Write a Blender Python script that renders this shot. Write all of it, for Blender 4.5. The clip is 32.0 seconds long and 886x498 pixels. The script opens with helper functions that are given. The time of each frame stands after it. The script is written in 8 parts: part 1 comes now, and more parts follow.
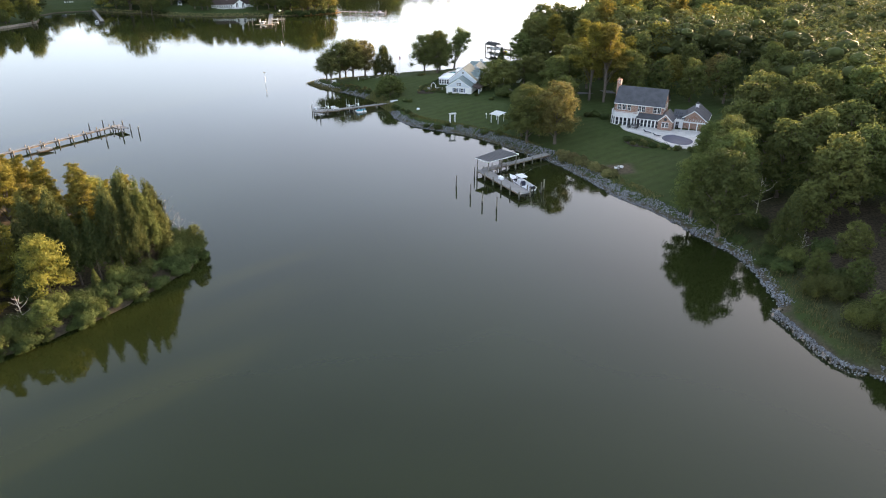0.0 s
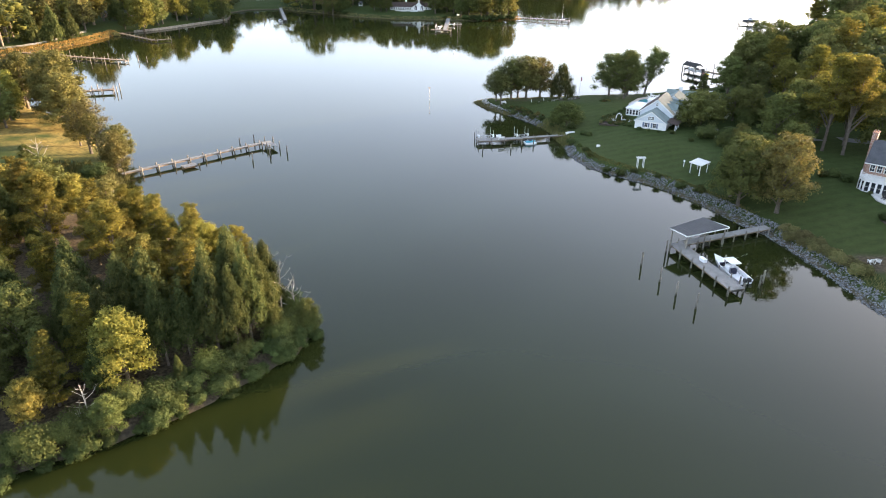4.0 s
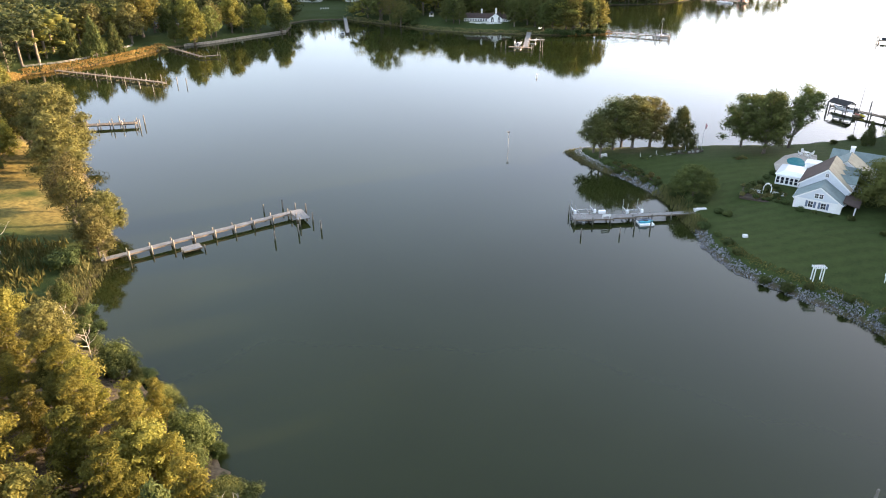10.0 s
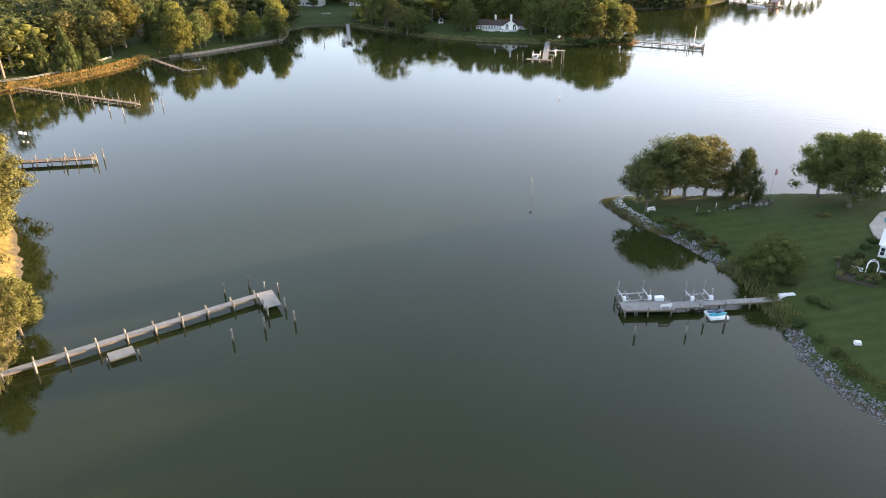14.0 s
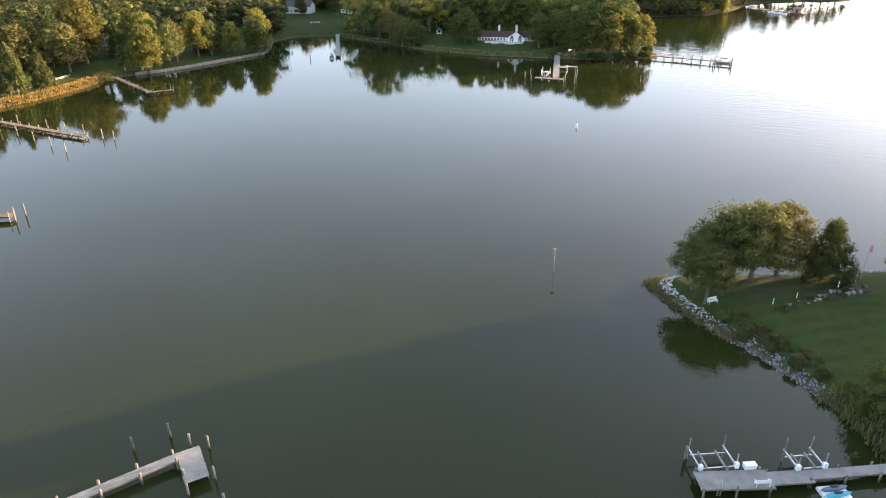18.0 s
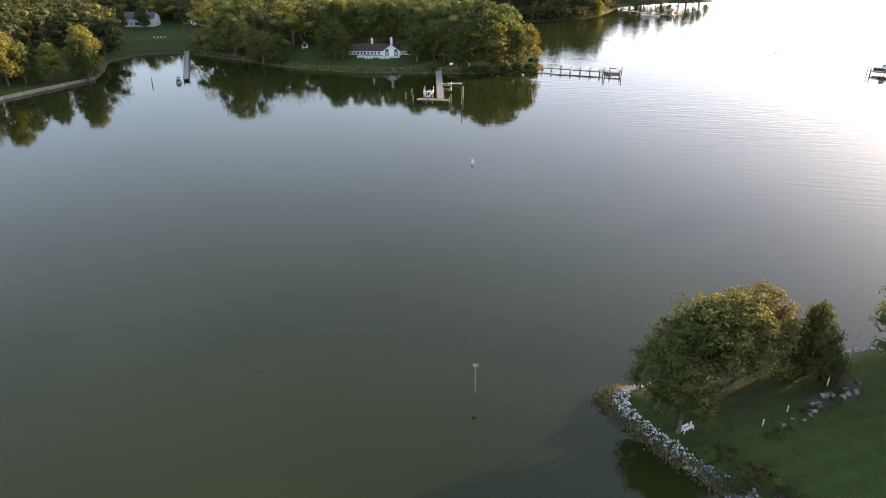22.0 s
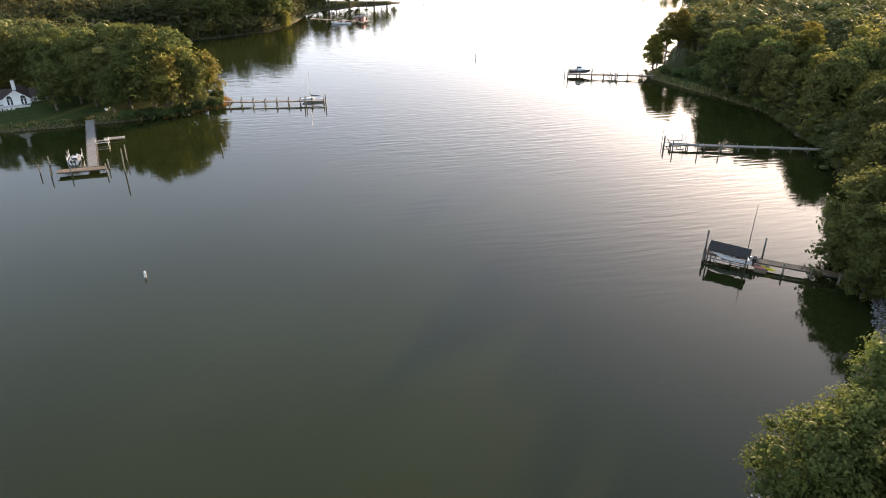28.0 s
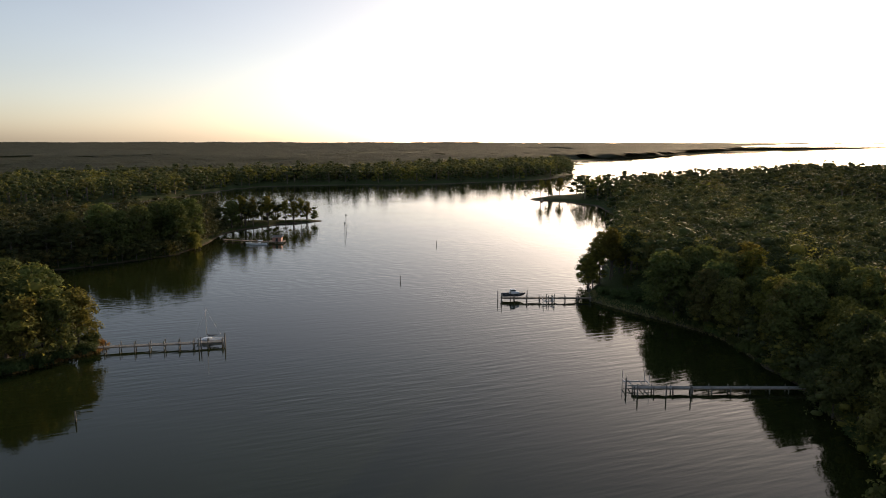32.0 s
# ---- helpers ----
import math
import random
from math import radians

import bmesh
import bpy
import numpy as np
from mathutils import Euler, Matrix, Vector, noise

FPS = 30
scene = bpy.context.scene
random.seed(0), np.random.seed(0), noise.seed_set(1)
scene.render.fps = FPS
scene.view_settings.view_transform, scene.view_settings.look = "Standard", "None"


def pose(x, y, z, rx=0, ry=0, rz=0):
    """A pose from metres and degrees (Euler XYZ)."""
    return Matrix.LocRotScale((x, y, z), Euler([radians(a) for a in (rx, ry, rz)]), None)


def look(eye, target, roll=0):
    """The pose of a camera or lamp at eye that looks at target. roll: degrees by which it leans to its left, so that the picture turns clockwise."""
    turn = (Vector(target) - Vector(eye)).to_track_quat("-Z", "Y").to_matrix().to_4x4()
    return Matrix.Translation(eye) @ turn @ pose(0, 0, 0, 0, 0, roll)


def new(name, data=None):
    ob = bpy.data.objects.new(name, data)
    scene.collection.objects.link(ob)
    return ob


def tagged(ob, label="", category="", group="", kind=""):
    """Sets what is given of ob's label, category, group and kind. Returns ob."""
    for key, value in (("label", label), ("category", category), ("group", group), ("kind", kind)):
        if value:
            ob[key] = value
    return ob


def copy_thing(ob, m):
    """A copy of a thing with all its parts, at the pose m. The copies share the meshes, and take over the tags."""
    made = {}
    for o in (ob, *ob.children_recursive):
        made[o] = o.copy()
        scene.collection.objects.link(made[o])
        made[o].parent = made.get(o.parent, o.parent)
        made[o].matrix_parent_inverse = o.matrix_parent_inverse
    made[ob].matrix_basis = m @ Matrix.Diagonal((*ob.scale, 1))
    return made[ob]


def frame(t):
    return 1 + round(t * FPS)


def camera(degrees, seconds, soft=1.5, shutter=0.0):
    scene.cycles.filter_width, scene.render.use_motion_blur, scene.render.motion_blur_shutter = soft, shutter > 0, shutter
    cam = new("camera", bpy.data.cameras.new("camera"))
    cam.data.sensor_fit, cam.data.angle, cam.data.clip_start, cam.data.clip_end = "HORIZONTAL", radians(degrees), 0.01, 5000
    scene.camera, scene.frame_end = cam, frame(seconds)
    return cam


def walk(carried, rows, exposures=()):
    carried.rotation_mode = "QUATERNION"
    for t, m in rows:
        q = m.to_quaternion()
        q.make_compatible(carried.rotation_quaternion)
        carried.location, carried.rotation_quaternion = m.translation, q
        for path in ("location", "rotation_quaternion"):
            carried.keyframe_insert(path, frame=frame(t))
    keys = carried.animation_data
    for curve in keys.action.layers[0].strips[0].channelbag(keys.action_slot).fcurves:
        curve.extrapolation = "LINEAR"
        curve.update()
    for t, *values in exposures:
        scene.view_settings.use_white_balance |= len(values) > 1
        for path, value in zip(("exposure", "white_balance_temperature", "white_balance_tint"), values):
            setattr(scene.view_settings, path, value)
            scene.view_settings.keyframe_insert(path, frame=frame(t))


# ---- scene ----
cam = camera(67.0, 32.0, soft=1.0)
PATH = [
    (0, 1.20, 0.05, 52.81, 0.869, -26.058, 0.023),
    (0.5, 0.72, 4.20, 52.87, 1.626, -26.102, 0.071),
    (1, 0.31, 8.29, 52.92, 4.193, -26.034, 0.191),
    (1.5, -0.12, 12.32, 52.97, 7.044, -26.083, 0.126),
    (2, -0.60, 16.30, 53.02, 9.357, -26.117, 0.251),
    (2.5, -1.16, 20.24, 53.06, 11.377, -26.106, 0.240),
    (3, -1.83, 24.14, 53.10, 13.224, -26.094, 0.168),
    (3.5, -2.61, 28.02, 53.13, 14.433, -26.094, 0.022),
    (4, -3.51, 31.87, 53.17, 15.505, -26.094, -0.007),
    (4.5, -4.52, 35.71, 53.20, 16.541, -26.111, -0.079),
    (6.5, -9.48, 50.94, 53.34, 19.464, -26.089, -0.346),
    (7, -10.89, 54.73, 53.37, 19.409, -26.101, -0.346),
    (7.5, -12.35, 58.54, 53.40, 19.351, -26.091, -0.389),
    (8, -13.84, 62.34, 53.44, 19.260, -26.100, -0.330),
    (8.5, -15.35, 66.16, 53.47, 19.660, -26.034, -0.379),
    (9, -16.89, 69.98, 53.51, 20.810, -26.037, -0.361),
    (9.5, -18.43, 73.81, 53.55, 21.284, -26.013, -0.392),
    (10, -19.98, 77.66, 53.59, 21.591, -26.018, -0.366),
    (10.5, -21.53, 81.53, 53.63, 22.184, -26.044, -0.358),
    (11, -23.08, 85.40, 53.67, 22.462, -26.055, -0.406),
    (11.5, -24.64, 89.30, 53.71, 22.482, -26.110, -0.470),
    (12, -26.20, 93.21, 53.76, 22.486, -26.103, -0.473),
    (12.5, -27.77, 97.14, 53.80, 22.484, -26.126, -0.494),
    (13, -29.34, 101.09, 53.85, 22.494, -26.142, -0.519),
    (13.5, -30.92, 105.06, 53.90, 22.480, -26.129, -0.502),
    (14, -32.51, 109.04, 53.95, 22.441, -26.162, -0.475),
    (14.5, -34.12, 113.04, 54.00, 22.426, -26.151, -0.434),
    (16.5, -40.63, 129.17, 54.22, 22.408, -26.158, -0.376),
    (17, -42.27, 133.23, 54.28, 22.421, -26.143, -0.423),
    (17.5, -43.90, 137.30, 54.34, 22.404, -26.163, -0.416),
    (18, -45.52, 141.37, 54.40, 22.351, -26.154, -0.491),
    (18.5, -47.12, 145.44, 54.46, 21.932, -26.079, -0.664),
    (19, -48.69, 149.51, 54.52, 21.125, -26.059, -0.721),
    (19.5, -50.20, 153.57, 54.58, 18.923, -26.061, -0.693),
    (20, -51.65, 157.63, 54.65, 16.544, -26.076, -0.729),
    (20.5, -53.03, 161.69, 54.71, 15.868, -26.128, -0.632),
    (21, -54.31, 165.73, 54.78, 15.011, -26.169, -0.524),
    (21.5, -55.48, 169.75, 54.85, 13.675, -26.210, -0.403),
    (22, -56.53, 173.77, 54.92, 11.669, -26.239, -0.222),
    (22.5, -57.43, 177.77, 54.99, 9.158, -26.219, -0.253),
    (23, -58.18, 181.75, 55.07, 6.766, -26.300, -0.210),
    (23.5, -58.75, 185.71, 55.14, 4.168, -26.262, -0.165),
    (24, -59.13, 189.66, 55.22, 1.513, -26.335, -0.022),
    (24.5, -59.32, 193.59, 55.31, -1.088, -26.392, -0.031),
    (25, -59.31, 197.50, 55.39, -3.695, -26.396, 0.034),
    (25.5, -59.10, 201.41, 55.48, -6.271, -26.390, 0.106),
    (27.5, -56.27, 216.96, 55.89, -11.478, -26.420, 0.129),
    (28, -55.14, 220.86, 56.00, -13.461, -26.418, 0.093),
    (28.5, -53.90, 224.77, 56.12, -18.327, -26.463, 0.162),
    (29, -52.58, 228.71, 56.25, -19.395, -26.530, 0.203),
    (29.5, -51.22, 232.69, 56.39, -19.408, -26.847, 0.189),
    (30, -49.89, 236.71, 56.54, -19.405, -28.988, 0.103),
    (30.5, -48.64, 240.78, 56.70, -19.492, -28.891, 0.174),
    (31, -47.54, 244.92, 56.87, -19.586, -22.606, 0.098),
    (31.5, -46.68, 249.14, 57.05, -19.717, -15.305, 0.157),
    (32, -46.13, 253.44, 57.24, -19.986, -9.301, 0.075),
]
EXPOSURES = [(0.0, 2.34, 7050, 22), (1.0, 2.38, 7000, 22), (2.0, 2.54, 6900, 21), (7.0, 2.54, 6900, 21), (12.0, 2.42, 6850, 21), (19.0, 2.36, 6900, 21), (23.0, 1.92, 6900, 21), (25.0, 1.8, 6950, 21), (27.0, 1.85, 7000, 21), (29.5, 1.92, 7050, 21), (30.6, 2.2, 7000, 20), (31.1, 2.0, 7000, 21), (31.5, 1.3, 6900, 20), (32.0, 0.0, 6800, 18)]
walk(cam, [(t, pose(x, y, z, 90 + pitch, 0, yaw) @ pose(0, 0, 0, 0, 0, roll)) for t, x, y, z, yaw, pitch, roll in PATH], EXPOSURES)
SKY, HAZE, SUN = 0.185, 0.72, 5.0
VEIL = (0.105, 0.215, 0.230)
WATER_A, WATER_B = (0.0146, 0.0196, 0.0050), (0.0202, 0.0262, 0.0070)

# ---- light ----
SUN_AZ, SUN_EL = 46.0, 6.6
world = bpy.data.worlds.new("dusk_sky")
scene.world = world
world.use_nodes = True
_n = world.node_tree.nodes
_bg = _n["Background"]
_sky = _n.new("ShaderNodeTexSky")
_sky.sky_type, _sky.sun_disc = "NISHITA", False
_sky.sun_elevation, _sky.sun_rotation = radians(SUN_EL), radians(SUN_AZ)
_sky.altitude, _sky.air_density, _sky.dust_density, _sky.ozone_density = 0.0, 0.65, 1.2, 1.0
_haze = _n.new("ShaderNodeHueSaturation")  # thin high haze pales the sky
_haze.inputs["Saturation"].default_value = HAZE
world.node_tree.links.new(_sky.outputs[0], _haze.inputs["Color"])
_veil = _n.new("ShaderNodeMix")  # a thin even veil of high cirrus
_veil.data_type, _veil.blend_type = "RGBA", "ADD"
_veil.inputs[0].default_value = 1.0
_tc, _mp, _cirrus, _amount, _tint = (_n.new("ShaderNode" + k) for k in ("TexCoord", "Mapping", "TexNoise", "MapRange", "Mix"))
_mp.inputs["Scale"].default_value, _mp.inputs["Rotation"].default_value = (1.1, 3.2, 5.0), (0, 0, radians(35))
_cirrus.inputs["Scale"].default_value, _cirrus.inputs["Detail"].default_value, _cirrus.inputs["Distortion"].default_value = 1.3, 6, 0.7
_amount.inputs["From Min"].default_value, _amount.inputs["From Max"].default_value = 0.3, 0.7
_amount.inputs["To Min"].default_value, _amount.inputs["To Max"].default_value = 0.55, 1.45
_tint.data_type, _tint.blend_type = "RGBA", "MULTIPLY"
_tint.inputs[0].default_value = 1.0
_tint.inputs[6].default_value = (*VEIL, 1)
for _a, _b in ((_tc.outputs["Generated"], _mp.inputs[0]), (_mp.outputs[0], _cirrus.inputs[0]), (_cirrus.outputs[0], _amount.inputs[0]), (_amount.outputs[0], _tint.inputs[7]), (_tint.outputs[2], _veil.inputs[7])):
    world.node_tree.links.new(_a, _b)
world.node_tree.links.new(_haze.outputs[0], _veil.inputs[6])
world.node_tree.links.new(_veil.outputs[2], _bg.inputs[0])
_bg.inputs[1].default_value = SKY
sun = new("sun", bpy.data.lights.new("sun", "SUN"))
sun.data.energy, sun.data.angle, sun.data.color = SUN, radians(0.6), (1.0, 0.76, 0.46)
sun.matrix_world = look((0, 0, 0), (-math.sin(radians(SUN_AZ)) * math.cos(radians(SUN_EL)), -math.cos(radians(SUN_AZ)) * math.cos(radians(SUN_EL)), -math.sin(radians(SUN_EL))))


# ---- materials ----
def nodes_of(name):
    m = bpy.data.materials.new(name)
    m.use_nodes = True
    return m, m.node_tree.nodes, m.node_tree.links, m.node_tree.nodes["Principled BSDF"]


def surf(name, a, b, scale=1.5, rough=0.8, fine=14.0, bump=0.3, metal=0.0, vary=0.12, depth=0.03, stretch=(1, 1, 1), spec=0.5):
    """A surface of two colours mixed by broad and fine noise, with grain relief and a shift from object to object."""
    m, n, l, p = nodes_of(name)
    tc, mp = n.new("ShaderNodeTexCoord"), n.new("ShaderNodeMapping")
    mp.inputs["Scale"].default_value = stretch
    l.new(tc.outputs["Object"], mp.inputs[0])
    big, small = n.new("ShaderNodeTexNoise"), n.new("ShaderNodeTexNoise")
    big.inputs["Scale"].default_value, big.inputs["Detail"].default_value = scale, 4
    small.inputs["Scale"].default_value, small.inputs["Detail"].default_value = fine, 5
    l.new(mp.outputs[0], big.inputs[0]), l.new(mp.outputs[0], small.inputs[0])
    add = n.new("ShaderNodeMath")
    add.operation = "MULTIPLY_ADD"
    add.inputs[1].default_value = 0.55
    l.new(small.outputs[0], add.inputs[0])
    half = n.new("ShaderNodeMath")
    half.operation = "MULTIPLY"
    half.inputs[1].default_value = 0.45
    l.new(big.outputs[0], half.inputs[0]), l.new(half.outputs[0], add.inputs[2])
    ramp = n.new("ShaderNodeValToRGB")
    ramp.color_ramp.elements[0].position, ramp.color_ramp.elements[1].position = 0.36, 0.64
    ramp.color_ramp.elements[0].color, ramp.color_ramp.elements[1].color = (*a, 1), (*b, 1)
    l.new(add.outputs[0], ramp.inputs[0])
    info, hsv, val = n.new("ShaderNodeObjectInfo"), n.new("ShaderNodeHueSaturation"), n.new("ShaderNodeMapRange")
    val.inputs["To Min"].default_value, val.inputs["To Max"].default_value = 1 - vary, 1 + vary
    l.new(info.outputs["Random"], val.inputs[0]), l.new(val.outputs[0], hsv.inputs["Value"]), l.new(ramp.outputs[0], hsv.inputs["Color"])
    l.new(hsv.outputs[0], p.inputs["Base Color"])
    p.inputs["Roughness"].default_value, p.inputs["Metallic"].default_value = rough, metal
    p.inputs["Specular IOR Level"].default_value = spec
    if bump:
        bp = n.new("ShaderNodeBump")
        bp.inputs["Strength"].default_value, bp.inputs["Distance"].default_value = bump, depth
        l.new(small.outputs[0], bp.inputs["Height"]), l.new(bp.outputs[0], p.inputs["Normal"])
    return m


def leafy(name, dark, mid, light, translucent=0.35, hue=0.016):
    """Foliage: every leaf clump has its own tone, and every plant its own shift."""
    m, n, l, p = nodes_of(name)
    geo, info = n.new("ShaderNodeNewGeometry"), n.new("ShaderNodeObjectInfo")
    ramp = n.new("ShaderNodeValToRGB")
    ramp.color_ramp.elements[0].color, ramp.color_ramp.elements[1].color = (*dark, 1), (*light, 1)
    e = ramp.color_ramp.elements.new(0.55)
    e.color = (*mid, 1)
    tc, noi = n.new("ShaderNodeTexCoord"), n.new("ShaderNodeTexNoise")
    noi.inputs["Scale"].default_value = 0.45
    l.new(tc.outputs["Object"], noi.inputs[0])
    mix = n.new("ShaderNodeMath")
    mix.operation = "MULTIPLY_ADD"
    mix.inputs[1].default_value = 0.42
    half = n.new("ShaderNodeMath")
    half.operation = "MULTIPLY"
    half.inputs[1].default_value = 0.56
    l.new(noi.outputs[0], half.inputs[0])
    l.new(geo.outputs["Random Per Island"], mix.inputs[0]), l.new(half.outputs[0], mix.inputs[2])
    l.new(mix.outputs[0], ramp.inputs[0])
    hsv = n.new("ShaderNodeHueSaturation")
    a, b = n.new("ShaderNodeMapRange"), n.new("ShaderNodeMapRange")
    a.inputs["To Min"].default_value, a.inputs["To Max"].default_value = 0.5 - hue, 0.5 + hue
    b.inputs["To Min"].default_value, b.inputs["To Max"].default_value = 0.75, 1.3
    l.new(info.outputs["Random"], a.inputs[0]), l.new(a.outputs[0], hsv.inputs["Hue"])
    fl = n.new("ShaderNodeMath")
    fl.operation = "FRACT"
    ml = n.new("ShaderNodeMath")
    ml.operation = "MULTIPLY"
    ml.inputs[1].default_value = 7.31
    l.new(info.outputs["Random"], ml.inputs[0]), l.new(ml.outputs[0], fl.inputs[0]), l.new(fl.outputs[0], b.inputs[0])
    l.new(b.outputs[0], hsv.inputs["Value"])
    l.new(ramp.outputs[0], hsv.inputs["Color"]), l.new(hsv.outputs[0], p.inputs["Base Color"])
    p.inputs["Roughness"].default_value, p.inputs["Specular IOR Level"].default_value = 0.75, 0.15
    tr, sh = n.new("ShaderNodeBsdfTranslucent"), n.new("ShaderNodeMixShader")
    sh.inputs[0].default_value = translucent
    l.new(hsv.outputs[0], tr.inputs[0]), l.new(p.outputs[0], sh.inputs[1]), l.new(tr.outputs[0], sh.inputs[2])
    l.new(sh.outputs[0], n["Material Output"].inputs[0])
    return m


def water_material():
    m, n, l, p = nodes_of("creek_water")
    tc = n.new("ShaderNodeTexCoord")
    big = n.new("ShaderNodeTexNoise")
    big.inputs["Scale"].default_value, big.inputs["Detail"].default_value = 0.018, 3
    l.new(tc.outputs["Object"], big.inputs[0])
    ramp = n.new("ShaderNodeValToRGB")
    ramp.color_ramp.elements[0].position, ramp.color_ramp.elements[1].position = 0.35, 0.68
    ramp.color_ramp.elements[0].color, ramp.color_ramp.elements[1].color = (*WATER_A, 1), (*WATER_B, 1)
    l.new(big.outputs[0], ramp.inputs[0]), l.new(ramp.outputs[0], p.inputs["Base Color"])
    p.inputs["Roughness"].default_value, p.inputs["IOR"].default_value = 0.045, 1.333
    # long low ripples, strongest in the open river, over a fine calm shimmer
    mp = n.new("ShaderNodeMapping")
    mp.inputs["Rotation"].default_value = (0, 0, radians(14))
    mp.inputs["Scale"].default_value = (0.10, 0.62, 1)
    l.new(tc.outputs["Object"], mp.inputs[0])
    rip, fine, area = n.new("ShaderNodeTexNoise"), n.new("ShaderNodeTexNoise"), n.new("ShaderNodeTexNoise")
    rip.inputs["Scale"].default_value, rip.inputs["Detail"].default_value = 1.0, 1.5
    fine.inputs["Scale"].default_value, fine.inputs["Detail"].default_value = 1.4, 2
    area.inputs["Scale"].default_value, area.inputs["Detail"].default_value = 0.012, 2
    l.new(mp.outputs[0], rip.inputs[0]), l.new(tc.outputs["Object"], fine.inputs[0]), l.new(tc.outputs["Object"], area.inputs[0])
    sep, east = n.new("ShaderNodeSeparateXYZ"), n.new("ShaderNodeMapRange")
    l.new(tc.outputs["Object"], sep.inputs[0])
    east.inputs["From Min"].default_value, east.inputs["From Max"].default_value = 280, 375
    out = n.new("ShaderNodeMath")  # how far out towards the open river
    out.operation = "MULTIPLY_ADD"
    out.inputs[1].default_value = 0.8
    l.new(sep.outputs[0], out.inputs[0]), l.new(sep.outputs[1], out.inputs[2])
    l.new(out.outputs[0], east.inputs[0])
    mask = n.new("ShaderNodeMapRange")
    mask.inputs["From Min"].default_value, mask.inputs["From Max"].default_value = 0.25, 0.55
    l.new(area.outputs[0], mask.inputs[0])
    amt = n.new("ShaderNodeMath")
    amt.operation = "MULTIPLY"
    l.new(mask.outputs[0], amt.inputs[0]), l.new(east.outputs[0], amt.inputs[1])
    hgt = n.new("ShaderNodeMath")
    hgt.operation = "MULTIPLY"
    l.new(amt.outputs[0], hgt.inputs[0]), l.new(rip.outputs[0], hgt.inputs[1])
    b1, b2 = n.new("ShaderNodeBump"), n.new("ShaderNodeBump")
    b1.inputs["Strength"].default_value, b1.inputs["Distance"].default_value = 0.6, 0.115
    b2.inputs["Strength"].default_value, b2.inputs["Distance"].default_value = 0.25, 0.02
    l.new(hgt.outputs[0], b1.inputs["Height"]), l.new(fine.outputs[0], b2.inputs["Height"])
    l.new(b1.outputs[0], b2.inputs["Normal"]), l.new(b2.outputs[0], p.inputs["Normal"])
    return m


WATER = water_material()
WOOD_GREY = surf("weathered_decking", (0.17, 0.164, 0.155), (0.31, 0.30, 0.285), 0.8, 0.8, 9, 0.3, vary=0.1)
WOOD_BROWN = surf("brown_dock_timber", (0.12, 0.085, 0.055), (0.25, 0.185, 0.125), 0.8, 0.8, 9, 0.3, vary=0.12)
WOOD_PILE = surf("weathered_piling", (0.10, 0.09, 0.075), (0.26, 0.235, 0.20), 1.2, 0.85, 12, 0.5, vary=0.25)
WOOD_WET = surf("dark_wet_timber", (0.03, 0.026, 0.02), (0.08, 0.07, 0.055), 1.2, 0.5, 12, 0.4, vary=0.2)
BARK = surf("bark", (0.06, 0.048, 0.036), (0.17, 0.14, 0.11), 1.5, 0.95, 9, 0.9, vary=0.25, depth=0.06)
BARK_PALE = surf("bleached_dead_wood", (0.26, 0.23, 0.19), (0.50, 0.46, 0.40), 1.5, 0.9, 9, 0.6, vary=0.15)
WHITE = surf("white_paint", (0.66, 0.66, 0.64), (0.82, 0.82, 0.80), 0.5, 0.55, 6, 0.05, vary=0.04)
ROOF_GREY = surf("grey_roof_shingle", (0.05, 0.052, 0.058), (0.095, 0.098, 0.106), 0.7, 0.9, 10, 0.5, vary=0.05)
ROOF_METAL = surf("standing_seam_metal", (0.05, 0.05, 0.052), (0.085, 0.084, 0.086), 0.4, 0.75, 5, 0.05, metal=0.0, vary=0.03)
METAL = surf("galvanised_steel", (0.45, 0.46, 0.47), (0.62, 0.63, 0.64), 1.5, 0.4, 9, 0.08, metal=0.8, vary=0.05)
FIBRE = surf("white_gelcoat", (0.72, 0.73, 0.74), (0.84, 0.85, 0.86), 0.5, 0.2, 3, 0.0, vary=0.03)
NAVY = surf("navy_canvas", (0.012, 0.014, 0.028), (0.028, 0.032, 0.055), 1.5, 0.8, 20, 0.2, vary=0.05)
BLACK = surf("black_rubber", (0.012, 0.012, 0.013), (0.035, 0.035, 0.036), 2, 0.45, 15, 0.1, vary=0.1)
LEAF_OAK = leafy("oak_leaves", (0.052, 0.068, 0.022), (0.100, 0.118, 0.034), (0.175, 0.180, 0.050), 0.38)
# yellowing leaves, with the gold of low sunlight painted into their colour
LEAF_GOLD = leafy("yellowing_sunlit_leaves", (0.090, 0.092, 0.024), (0.180, 0.170, 0.040), (0.30, 0.26, 0.062), 0.50)
LEAF_TAN = leafy("browning_oak_leaves", (0.064, 0.062, 0.022), (0.125, 0.116, 0.036), (0.225, 0.195, 0.055))
# cedar and pine: the yellow light ends paint low sun on the foliage
LEAF_CEDAR = leafy("cedar_foliage", (0.034, 0.050, 0.020), (0.078, 0.096, 0.030), (0.170, 0.160, 0.044), 0.44)
LEAF_PINE = leafy("sunlit_pine_needles", (0.058, 0.062, 0.016), (0.145, 0.132, 0.026), (0.29, 0.23, 0.038), 0.48)
LEAF_BUSH = leafy("shrub_leaves", (0.036, 0.056, 0.018), (0.070, 0.096, 0.030), (0.125, 0.148, 0.048))
REED = leafy("marsh_reeds", (0.075, 0.080, 0.028), (0.160, 0.150, 0.060), (0.28, 0.245, 0.105), 0.3)
